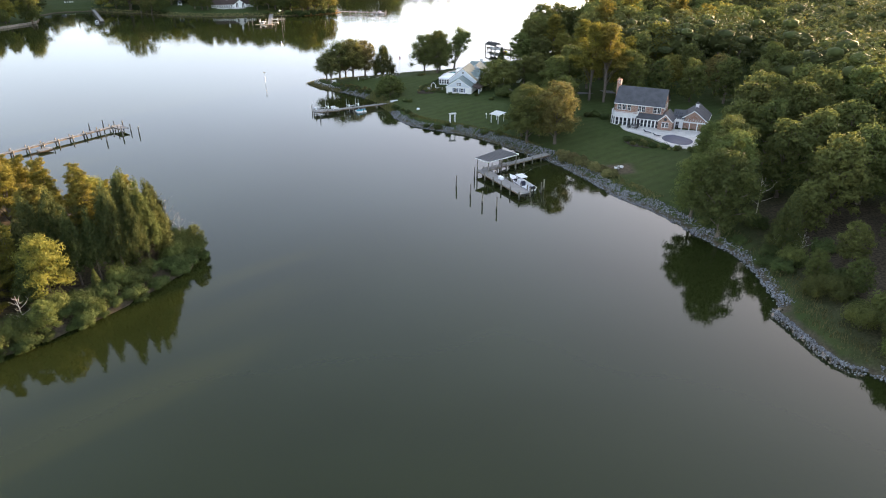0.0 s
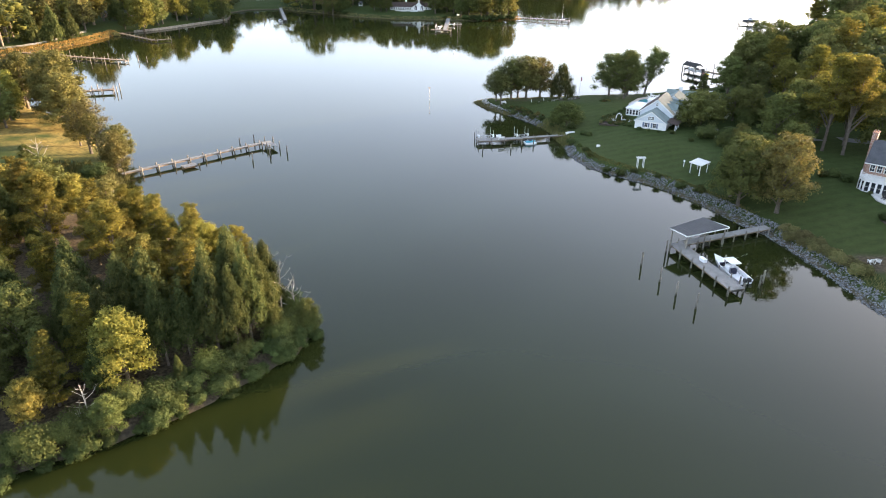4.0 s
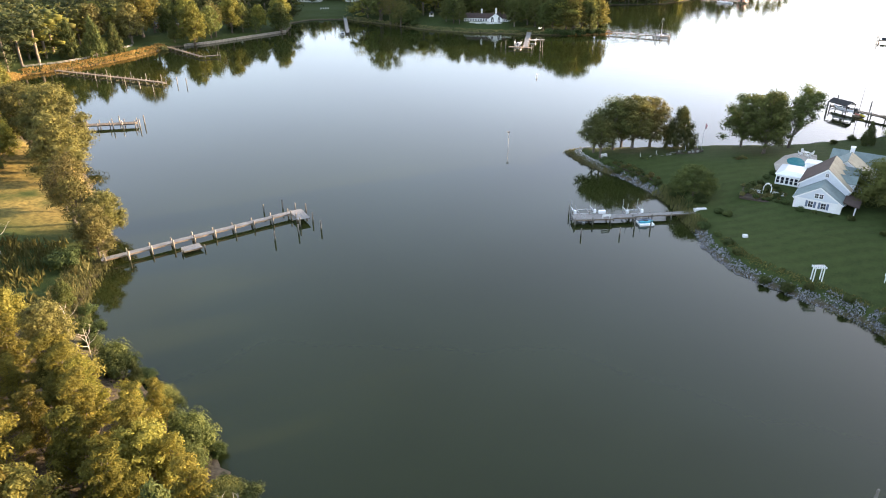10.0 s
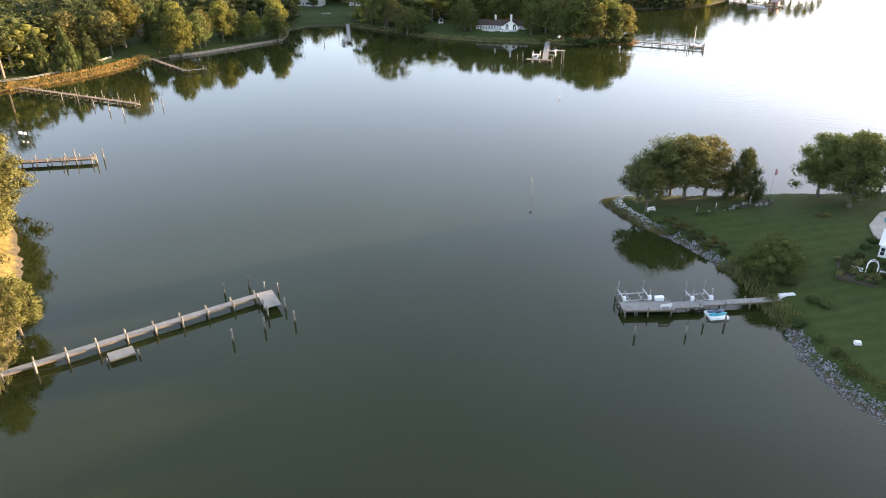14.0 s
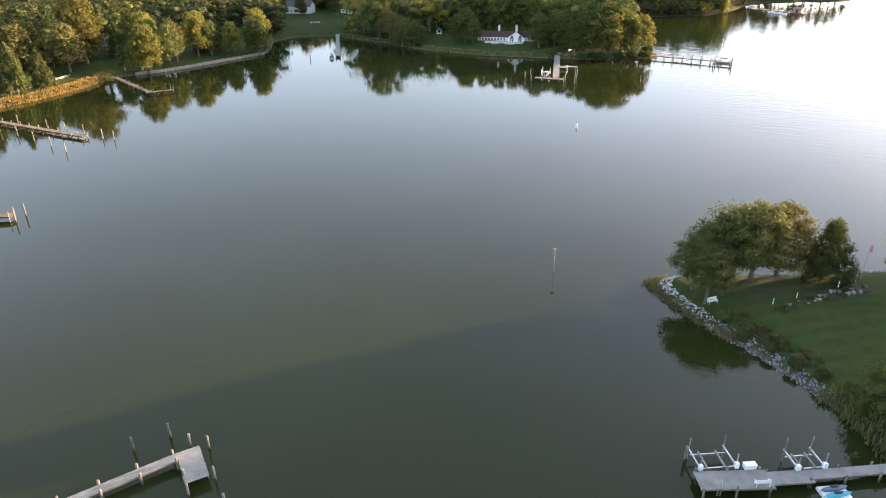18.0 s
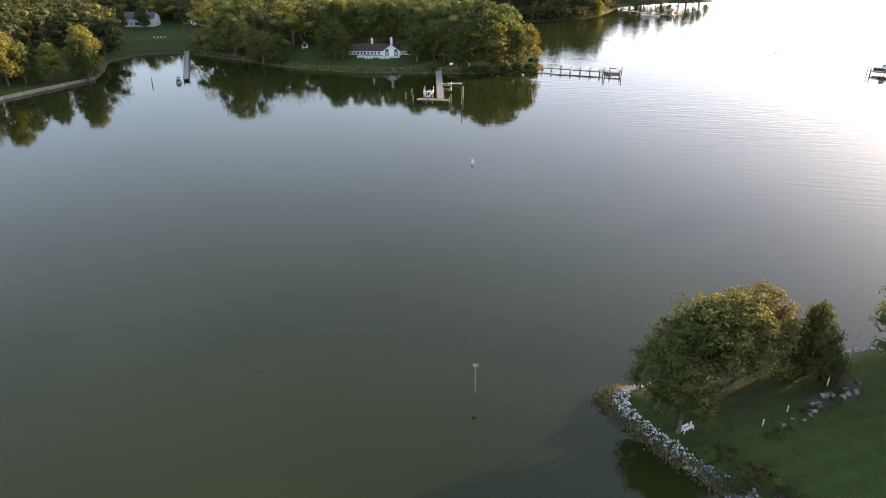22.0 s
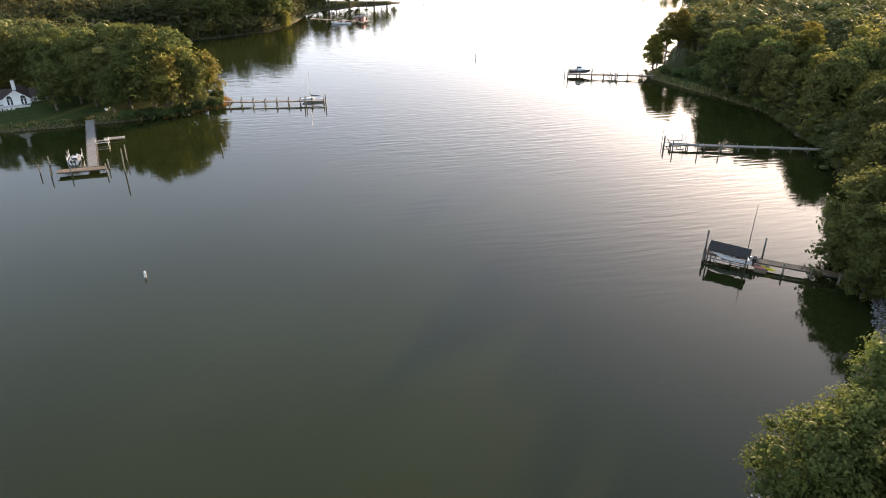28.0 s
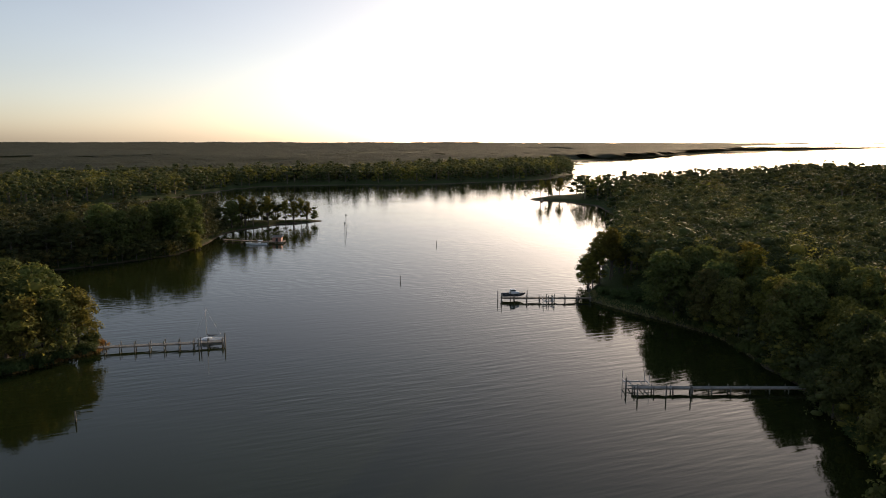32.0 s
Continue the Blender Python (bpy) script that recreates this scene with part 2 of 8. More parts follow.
LEAF_WOODS = leafy("woodland_leaves", (0.050, 0.062, 0.022), (0.080, 0.092, 0.030), (0.118, 0.126, 0.038), 0.30)
LEAF_WOODS_DARK = leafy("dark_woodland_leaves", (0.038, 0.048, 0.020), (0.062, 0.072, 0.026), (0.095, 0.100, 0.034), 0.28)
REED_GOLD = leafy("golden_cordgrass", (0.187, 0.121, 0.039), (0.330, 0.220, 0.066), (0.484, 0.352, 0.121), 0.3)


# ---- mesh tools ----
class Build:
    """Collects faces for one mesh."""

    def __init__(self):
        self.v, self.f = [], []

    def add(self, verts, faces):
        k = len(self.v)
        self.v += [tuple(p) for p in verts]
        self.f += [tuple(k + i for i in q) for q in faces]
        return self

    def box(self, x, y, z, sx, sy, sz, turn=0.0, bevel=0.0):
        """A box centred at x, y with its foot at z; turn in degrees; bevel cuts the upper edges."""
        c, s = math.cos(radians(turn)), math.sin(radians(turn))

        def ring(ax, ay, h):
            return [(x + c * a - s * b, y + s * a + c * b, h) for a, b in ((-ax, -ay), (ax, -ay), (ax, ay), (-ax, ay))]
        if bevel:
            v = ring(sx / 2, sy / 2, z) + ring(sx / 2, sy / 2, z + sz - bevel) + ring(sx / 2 - bevel, sy / 2 - bevel, z + sz)
            f = [(3, 2, 1, 0), (8, 9, 10, 11)] + [(k + i, k + (i + 1) % 4, k + 4 + (i + 1) % 4, k + 4 + i) for k in (0, 4) for i in range(4)]
        else:
            v = ring(sx / 2, sy / 2, z) + ring(sx / 2, sy / 2, z + sz)
            f = [(3, 2, 1, 0), (4, 5, 6, 7)] + [(i, (i + 1) % 4, 4 + (i + 1) % 4, 4 + i) for i in range(4)]
        return self.add(v, f)

    def tube(self, path, radii, n=7, cap=True):
        """A tapered tube along a path."""
        path = [Vector(p) for p in path]
        v = []
        for i, p in enumerate(path):
            d = (path[min(i + 1, len(path) - 1)] - path[max(i - 1, 0)]).normalized()
            a = d.orthogonal().normalized() if abs(d.z) < 0.9 else Vector((1, 0, 0))
            a = (a - d * a.dot(d)).normalized()
            b = d.cross(a)
            v += [p + radii[i] * (a * math.cos(2 * math.pi * k / n) + b * math.sin(2 * math.pi * k / n)) for k in range(n)]
        f = [(i * n + k, i * n + (k + 1) % n, (i + 1) * n + (k + 1) % n, (i + 1) * n + k) for i in range(len(path) - 1) for k in range(n)]
        if cap:
            f += [tuple(reversed(range(n))), tuple(range((len(path) - 1) * n, len(path) * n))]
        return self.add(v, f)

    def prism(self, outline, z0, z1):
        """An upright prism over an outline of x, y."""
        n = len(outline)
        v = [(x, y, z0) for x, y in outline] + [(x, y, z1) for x, y in outline]
        return self.add(v, [tuple(reversed(range(n))), tuple(range(n, 2 * n))] + [(i, (i + 1) % n, n + (i + 1) % n, n + i) for i in range(n)])

    def slab(self, corners, thick):
        """A slab of four corners given in order, thick downwards along its normal."""
        a, b, c, d = [Vector(p) for p in corners]
        nrm = (b - a).cross(d - a).normalized()
        if nrm.z < 0:
            nrm = -nrm
        low = [p - nrm * thick for p in (a, b, c, d)]
        return self.add([a, b, c, d] + low, [(0, 1, 2, 3), (7, 6, 5, 4)] + [(i, 4 + i, 4 + (i + 1) % 4, (i + 1) % 4) for i in range(4)])

    def mesh(self, name):
        me = bpy.data.meshes.new(name)
        me.from_pydata(self.v, [], self.f)
        me.update()
        bm = bmesh.new()
        bm.from_mesh(me)
        bmesh.ops.recalc_face_normals(bm, faces=bm.faces)
        bm.to_mesh(me)
        bm.free()
        return me


def part(name, b, material, parent, label="", m=None):
    """Links a Build, bmesh or mesh as one mesh object under a thing or a part."""
    if isinstance(b, Build):
        me = b.mesh(name)
    elif isinstance(b, bmesh.types.BMesh):
        me = bpy.data.meshes.new(name)
        b.to_mesh(me)
        b.free()
    else:
        me = b
    if material and not me.materials:
        me.materials.append(material)
    ob = new(name, me)
    ob.parent = parent
    if m is not None:
        ob.matrix_basis = m
    if label:
        tagged(ob, label)
    return ob


def thing(name, x, y, z=None, turn=0.0, label="", category="", group="", kind=""):
    ob = new(name)
    ob.empty_display_size = 0.2
    ob.matrix_basis = pose(x, y, ground_z(x, y) - 0.05 if z is None else z, 0, 0, turn)
    return tagged(ob, label, category, group, kind)


def raw_mesh(name, verts, faces, material, smooth=False):
    me = bpy.data.meshes.new(name)
    me.from_pydata(verts, [], faces)
    me.materials.append(material)
    if smooth:
        me.polygons.foreach_set("use_smooth", np.ones(len(me.polygons), bool))
    me.update()
    return me


# ---- plan: land and water ----
EAST = [(69.4, -179.2), (61.9, 10.0), (59.5, 48.3), (57.4, 68.5), (55.0, 72.2), (53.2, 73.2), (51.9, 75.6), (51.0, 80.0), (50.0, 84.5), (49.6, 86.6), (51.2, 87.6), (51.4, 94.3), (51.7, 99.4), (50.9, 106.3), (47.9, 111.9), (44.9, 119.0), (42.1, 125.2), (39.2, 130.0), (36.2, 133.4), (34.0, 138.8),
        (31.0, 146.0), (28.1, 151.4), (24.6, 157.9), (19.9, 162.8), (16.1, 167.8), (12.4, 171.6), (9.6, 174.6), (6.0, 178.2), (0.5, 181.6), (-6.3, 185.3), (-10.9, 188.4), (-14.3, 193.2), (-16.7, 197.2), (-17.5, 201.3), (-19.0, 206.2), (-21.2, 209.8), (-22.4, 214.6), (-25.8, 219.2), (-29.6, 223.4), (-34.6, 228.0),
        (-39.6, 231.9), (-44.2, 235.2), (-48.6, 240.0), (-51.8, 244.0), (-49.3, 247.4), (-38.6, 252.3), (-27.6, 256.7), (-16.3, 262.4), (-6.1, 266.0), (4.0, 270.8), (14.9, 278.8), (26.8, 287.0)]
EAST_B = [(33, 294), (39.5, 302), (51, 313), (61, 324), (70, 340), (78, 354), (84, 365), (86, 378), (91, 391), (94, 403), (93, 414), (90, 427), (86, 442), (83.5, 457), (88, 466), (100, 478),
          (120, 505), (154, 547), (209, 621), (245, 676), (278, 755), (272, 800), (246, 836), (249, 841), (290, 858), (361, 880), (560, 960), (900, 1080), (1536, 1300), (3360, 1900), (5600, 2300), (5600, -179)]
WEST = [(-5600, -179), (-464.4, -67.9), (-228.1, 2.9), (-124.9, 37.4), (-85.3, 54.6), (-64.9, 67.8), (-59.4, 73.5), (-53.8, 79.3), (-49.4, 85.1), (-46.1, 92.1), (-42.8, 99.0), (-42.8, 104.8), (-46.2, 109.4), (-54.1, 115.3), (-66.4, 122.5), (-82.1, 128.6), (-97.7, 134.6),
        (-105.5, 140.6), (-109.9, 147.6), (-114.4, 154.5), (-126.5, 166.3), (-140.9, 178.0), (-156.3, 188.5), (-184.8, 199.3), (-212.1, 211.1), (-239.0, 229.6), (-263.7, 252.6), (-272.3, 266.2), (-265.6, 281.8), (-261.0, 299.5), (-260.9, 315.0),
        (-262.8, 329.3), (-263.7, 339.2), (-259.3, 346.9), (-253.7, 358.8), (-247.0, 380.4), (-239.2, 401.9), (-246.4, 417.1), (-256.8, 433.4), (-253.3, 450.4)]
WEST_B = [(-236.0, 458.5), (-220.1, 452.9), (-201.0, 446.2), (-182.9, 438.4), (-166.9, 433.9), (-145.5, 431.5), (-118.8, 434.4), (-102.8, 436.5), (-92.0, 438.5), (-82.3, 444.8), (-74.8, 449.9), (-72.7, 455.2), (-79.1, 468.8), (-100.5, 486.9), (-134.4, 516.5),
          (-176.4, 537.8), (-181.4, 558.4), (-133.8, 575.2), (-98.2, 586.4), (-77.4, 596.8), (-58.8, 608.3), (-44.7, 638.2), (-37.9, 662.6), (-33.1, 681.8), (-21.2, 695.8), (4.4, 715.8), (36.2, 721.7), (39.9, 726.9), (7.5, 737.2), (-32.5, 742.0),
          (-80, 748), (-130, 770), (-165, 830), (-150, 888), (-117, 913), (-85, 937)]
WEST_C = [(-43, 1003), (-5, 1066), (37, 1102), (120, 1095), (188, 1072), (270, 1078), (353, 1088), (430, 1125), (492, 1175), (600, 1330), (720, 1560), (796, 1680), (919, 1910), (1182, 1960), (1923, 2500), (2600, 2900), (3536, 3300), (5600, 3900), (5600, 5700), (-5600, 5700)]
LANDS = [np.array(EAST + EAST_B, float), np.array(WEST + WEST_B + WEST_C, float)]


def shore_distance(px, py):
    """In metres: metres inland (plus) or out on the water (minus)."""
    best, inside = np.full(px.shape, 1e9), np.zeros(px.shape, bool)
    for poly in LANDS:
        a, b = poly, np.roll(poly, -1, 0)
        odd = np.zeros(px.shape, bool)
        for (x0, y0), (x1, y1) in zip(a, b):
            dx, dy = x1 - x0, y1 - y0
            k = np.clip(((px - x0) * dx + (py - y0) * dy) / (dx * dx + dy * dy), 0, 1)
            best = np.minimum(best, np.hypot(px - x0 - k * dx, py - y0 - k * dy))
            if y0 != y1:
                odd ^= ((y0 > py) != (y1 > py)) & (px < x0 + dx * (py - y0) / dy)
        inside |= odd
    return np.where(inside, best, -best)


def step(v, a, b):
    k = np.clip((v - a) / (b - a), 0, 1)
    return k * k * (3 - 2 * k)


def wavy(x, y, size):
    return np.sin(x / size * 2.1 + 1.3 * np.sin(y / size)) * np.cos(y / size * 1.7 + np.sin(x / size * 0.8))


def land_height(x, y):
    x, y = np.asarray(x, float), np.asarray(y, float)
    d = shore_distance(x, y) + 0.35 * wavy(x, y, 2.3) + 0.25 * wavy(y, x, 0.9)
    return np.where(d < 0, np.maximum(-2.5, d * 0.6) - 0.02, 1.45 * step(d, 0, 3.7) + 2.0 * step(d, 3, 25) + 0.12 * wavy(x, y, 6) * step(d, 2, 10) + 1.5 * step(d, 60, 300))


def ground_z(x, y):
    return float(land_height(np.array([x]), np.array([y]))[0])


def lines(spans):
    out = []
    for a, b, s in spans:
        out += list(np.arange(a, b, s))
    return np.array(out + [spans[-1][1]])


def build_ground():
    gx = lines([(-5600, -1200, 380), (-1200, -420, 60), (-420, -290, 12), (-290, -140, 3.5), (-140, 106, 1.7), (106, 340, 9), (340, 900, 45), (900, 5600, 300)])
    gy = lines([(-184, 30, 15), (30, 308, 1.7), (308, 490, 2.5), (490, 780, 7), (780, 1500, 25), (1500, 5700, 220)])
    X, Y = np.meshgrid(gx, gy)
    Z = land_height(X, Y)
    nx, ny = len(gx), len(gy)
    idx = np.arange(nx * ny).reshape(ny, nx)
    quads = np.stack([idx[:-1, :-1], idx[:-1, 1:], idx[1:, 1:], idx[1:, :-1]], -1).reshape(-1, 4)
    me = raw_mesh("ground", np.stack([X, Y, Z], -1).reshape(-1, 3).tolist(), quads.tolist(), GROUND, True)
    return tagged(new("ground", me), "grassy lawns, leaf litter and sandy banks along the creek", "ground", kind="structure")


def ground_material():
    m, n, l, p = nodes_of("lawn_and_litter")
    tc = n.new("ShaderNodeTexCoord")

    def noise_of(scale, detail=4):
        t = n.new("ShaderNodeTexNoise")
        t.inputs["Scale"].default_value, t.inputs["Detail"].default_value = scale, detail
        l.new(tc.outputs["Object"], t.inputs[0])
        return t

    def blend(fac, a, b):
        x = n.new("ShaderNodeMix")
        x.data_type = "RGBA"
        for sock, val in ((x.inputs[0], fac), (x.inputs[6], a), (x.inputs[7], b)):
            if isinstance(val, tuple):
                sock.default_value = (*val, 1)
            else:
                l.new(val, sock)
        return x.outputs[2]

    def ramp_of(src, lo, hi):
        r = n.new("ShaderNodeMapRange")
        r.inputs["From Min"].default_value, r.inputs["From Max"].default_value = lo, hi
        l.new(src, r.inputs[0])
        return r.outputs[0]
    # mown stripes
    mp, wv = n.new("ShaderNodeMapping"), n.new("ShaderNodeTexWave")
    mp.inputs["Rotation"].default_value = (0, 0, radians(62))
    l.new(tc.outputs["Object"], mp.inputs[0]), l.new(mp.outputs[0], wv.inputs[0])
    wv.inputs["Scale"].default_value, wv.inputs["Distortion"].default_value = 0.11, 0.6
    grass = blend(ramp_of(noise_of(0.6).outputs[0], 0.35, 0.65), (0.018, 0.034, 0.008), (0.030, 0.048, 0.012))
    grass = blend(ramp_of(wv.outputs[0], 0.2, 3.0), grass, (0.042, 0.070, 0.019))
    grass = blend(ramp_of(noise_of(6.0).outputs[0], 0.3, 1.3), grass, (0.085, 0.10, 0.035))
    litter = blend(ramp_of(noise_of(2.5).outputs[0], 0.35, 0.65), (0.045, 0.036, 0.024), (0.11, 0.088, 0.058))
    sand = blend(ramp_of(noise_of(1.4).outputs[0], 0.35, 0.65), (0.05, 0.042, 0.030), (0.11, 0.092, 0.066))
    sep = n.new("ShaderNodeSeparateXYZ")
    l.new(tc.outputs["Object"], sep.inputs[0])
    # dry western field with golden sunlight painted into its colour, leaf litter under the peninsula's trees
    def within(sock, lo, hi, soft=6):
        a, b, k = ramp_of(sock, lo - soft, lo + soft), ramp_of(sock, hi + soft, hi - soft), n.new("ShaderNodeMath")
        k.operation = "MULTIPLY"
        l.new(a, k.inputs[0]), l.new(b, k.inputs[1])
        return k.outputs[0]

    def both(a, b):
        k = n.new("ShaderNodeMath")
        k.operation = "MULTIPLY"
        l.new(a, k.inputs[0]), l.new(b, k.inputs[1])
        return k.outputs[0]
    sunlit_hay = blend(ramp_of(noise_of(1.1).outputs[0], 0.35, 0.65), (0.13, 0.10, 0.032), (0.26, 0.20, 0.065))
    grass = blend(both(both(within(sep.outputs[0], -300, -126), within(sep.outputs[1], 158, 262)), ramp_of(noise_of(0.09).outputs[0], 0.30, 0.50)), grass, sunlit_hay)
    floor_mask = both(within(sep.outputs[0], -400, 0), within(sep.outputs[1], -400, 134))
    grass = blend(floor_mask, grass, litter)
    shade_floor = both(within(sep.outputs[0], 58, 130), within(sep.outputs[1], -400, 126))
    grass = blend(shade_floor, grass, litter)
    grass = blend(both(within(sep.outputs[0], 37.0, 42.6, 0.8), within(sep.outputs[1], 144.0, 150.0, 0.8)), grass, litter)
    oak_floor = both(both(within(sep.outputs[0], -40, -30), within(sep.outputs[1], 242, 252)), ramp_of(noise_of(0.5).outputs[0], 0.35, 0.75))
    grass = blend(oak_floor, grass, litter)
    patchy = n.new("ShaderNodeMath")
    patchy.operation = "MULTIPLY_ADD"
    patchy.inputs[1].default_value = 0.9
    l.new(noise_of(0.35).outputs[0], patchy.inputs[0]), l.new(sep.outputs[2], patchy.inputs[2])
    bank = ramp_of(patchy.outputs[0], 0.7, 1.15)
    col = blend(bank, blend(ramp_of(noise_of(0.5).outputs[0], 0.4, 0.6), sand, litter), grass)
    l.new(col, p.inputs["Base Color"])
    p.inputs["Roughness"].default_value, p.inputs["Specular IOR Level"].default_value = 0.95, 0.1
    bp = n.new("ShaderNodeBump")
    bp.inputs["Strength"].default_value, bp.inputs["Distance"].default_value = 0.6, 0.08
    l.new(noise_of(9.0, 6).outputs[0], bp.inputs["Height"]), l.new(bp.outputs[0], p.inputs["Normal"])
    return m


GROUND = ground_material()
build_ground()
_b = Build().add([(-5600, -184, 0), (5600, -184, 0), (5600, 5700, 0), (-5600, 5700, 0)], [(0, 1, 2, 3)])
tagged(part("water", _b, WATER, None), "calm olive-green creek water mirroring the pale dusk sky", "water", kind="structure")

# ---- vegetation ----
def unit_rows(rng, n):
    v = rng.normal(size=(n, 3))
    return v / np.linalg.norm(v, axis=1, keepdims=True)


def leaf_cloud(rng, blobs, count, size, droop=0.0, up=0.25, grain=0.0, flat=0.0):
    """Leaf sprays on the skins of many clumps: verts and quads. blobs: rows of x, y, z, rx, ry, rz.
    grain: how far the sprays point up and outwards; flat: how far they lie level."""
    blobs = np.array(blobs, float)
    area = (blobs[:, 3] * blobs[:, 4] + blobs[:, 3] * blobs[:, 5] + blobs[:, 4] * blobs[:, 5])
    pick = rng.choice(len(blobs), int(count * 1.6), p=area / area.sum())
    d = unit_rows(rng, len(pick))
    d[:, 2] = np.where(rng.uniform(0, 1, len(d)) < 0.4, np.abs(d[:, 2]), d[:, 2])
    c, r = blobs[pick, :3], blobs[pick, 3:]
    pos = c + d * r * (rng.uniform(0.42, 1.5, (len(pick), 1)) ** 0.65)
    deep = np.zeros(len(pos), bool)
    for b in blobs:
        deep |= (((pos - b[:3]) / b[3:]) ** 2).sum(1) < 0.36
    pos, d = pos[~deep][:count], d[~deep][:count]
    n = 0.95 * d + 0.55 * unit_rows(rng, len(pos)) + (0, 0, up + flat)
    n /= np.linalg.norm(n, axis=1, keepdims=True)
    run = np.where(grain > 0, 1.0, 0.0) * (d * (0.7, 0.7, 0.2) + (0, 0, grain)) + (0.35 if grain > 0 else 1.0) * unit_rows(rng, len(pos))
    t = run - n * (run * n).sum(1, keepdims=True)
    t /= np.linalg.norm(t, axis=1, keepdims=True) + 1e-9
    w = np.cross(n, t)
    s = (size * rng.uniform(0.6, 1.35, (len(pos), 1)))
    long, broad = (0.72, 0.26) if grain > 0 else (0.5, 0.36)
    t, w = t * s * long, w * s * broad
    fold = n * s * 0.14
    v = np.stack([pos - t, pos - w * 1.0 + fold, pos + t - (0, 0, droop), pos + w + fold], 1).reshape(-1, 3)
    f = np.arange(len(pos) * 4).reshape(-1, 4)
    return v, f


BALL_V = np.array([(0, 0, 1), (.894, 0, .447), (.276, .851, .447), (-.724, .526, .447), (-.724, -.526, .447), (.276, -.851, .447), (.724, .526, -.447), (-.276, .851, -.447), (-.894, 0, -.447), (-.276, -.851, -.447), (.724, -.526, -.447), (0, 0, -1)])
BALL_F = np.array([(0, 1, 2), (0, 2, 3), (0, 3, 4), (0, 4, 5), (0, 5, 1), (1, 6, 2), (2, 7, 3), (3, 8, 4), (4, 9, 5), (5, 10, 1), (2, 6, 7), (3, 7, 8), (4, 8, 9), (5, 9, 10), (1, 10, 6), (6, 11, 7), (7, 11, 8), (8, 11, 9), (9, 11, 10), (10, 11, 6)])


def cores(blobs, share):
    """Dark inner masses of the clumps, well inside their leaves."""
    vs, fs = [], []
    for k, b in enumerate(np.array(blobs, float)):
        vs.append(b[:3] + BALL_V * b[3:] * share)
        fs.append(BALL_F + 12 * k)
    return np.concatenate(vs), np.concatenate(fs)


def crown_mesh(name, rng, blobs, count, size, material, share=0.6, droop=0.0, up=0.25, grain=0.0, flat=0.0):
    v, f = leaf_cloud(rng, blobs, count, size, droop, up, grain, flat)
    cv, cf = cores(blobs, share)
    return raw_mesh(name, np.concatenate([v, cv]).tolist(), f.tolist() + (cf + len(v)).tolist(), material)


def limbs(rng, h, base_r, tips, fork=0.35, lean=(0, 0), n=7):
    """A tapered trunk with limbs to the given tips."""
    b = Build()
    top = Vector((lean[0], lean[1], h * 0.8))
    path = [Vector((0, 0, -0.3)), Vector((0, 0, 0.3)), Vector((lean[0] * 0.2 + rng.uniform(-.1, .1), lean[1] * 0.2 + rng.uniform(-.1, .1), h * fork)), top * 0.72 + Vector((rng.uniform(-.2, .2), rng.uniform(-.2, .2), 0)), top]
    b.tube(path, [base_r * 1.45, base_r * 1.05, base_r * 0.8, base_r * 0.42, base_r * 0.12], n)
    for x, y, z in tips:
        s = min(0.95, max(fork * 0.75, z / h * 0.72)) * rng.uniform(0.75, 0.95)
        z0 = s * h * 0.8
        start = Vector((lean[0] * s, lean[1] * s, z0))
        end = Vector((x, y, z))
        mid = start.lerp(end, 0.5) + Vector((rng.uniform(-.3, .3), rng.uniform(-.3, .3), 0.12 * (end - start).length))
        r = base_r * (0.42 if z / h < 0.75 else 0.28)
        b.tube([start, mid, end], [r, r * 0.6, r * 0.16], 5)
    return b


def oak_parts(seed, h, r, leaves, size, material, low=0.3, airy=1.0, lean=(0, 0), share=0.54):
    rng = np.random.default_rng(seed)
    blobs = []
    n = int(62 * airy)
    for i in range(n):
        a, u = i * 2.39996 + rng.uniform(-.5, .5), (i + 0.5) / n
        z = h * (low + 0.06 + (0.88 - low) * u ** 0.9)
        dome = math.sqrt(max(0.04, 1 - ((u - 0.30) / 0.73) ** 2)) * (0.86 + 0.16 * math.sin(3 * a + seed) * (1 - u))
        rad = r * dome * (rng.uniform(0.62, 0.92) if i % 3 else rng.uniform(0.3, 0.6))
        s = r * rng.uniform(0.13, 0.27) * (1.1 - 0.28 * u)
        blobs.append((lean[0] * u + rad * math.cos(a), lean[1] * u + rad * math.sin(a), z, s, s * rng.uniform(0.85, 1.2), s * rng.uniform(0.6, 0.85)))
    for i in range(5):
        s = r * rng.uniform(0.3, 0.42)
        blobs.append((lean[0] * .6 + rng.uniform(-.25, .25) * r, lean[1] * .6 + rng.uniform(-.25, .25) * r, h * (low + 0.22 + 0.1 * i), s, s, s * 0.8))
    tips = [b[:3] for b in blobs[:n:4]]
    return limbs(rng, h, 0.026 * h, tips, low, lean), crown_mesh("crown", rng, blobs, leaves, size, material, share)


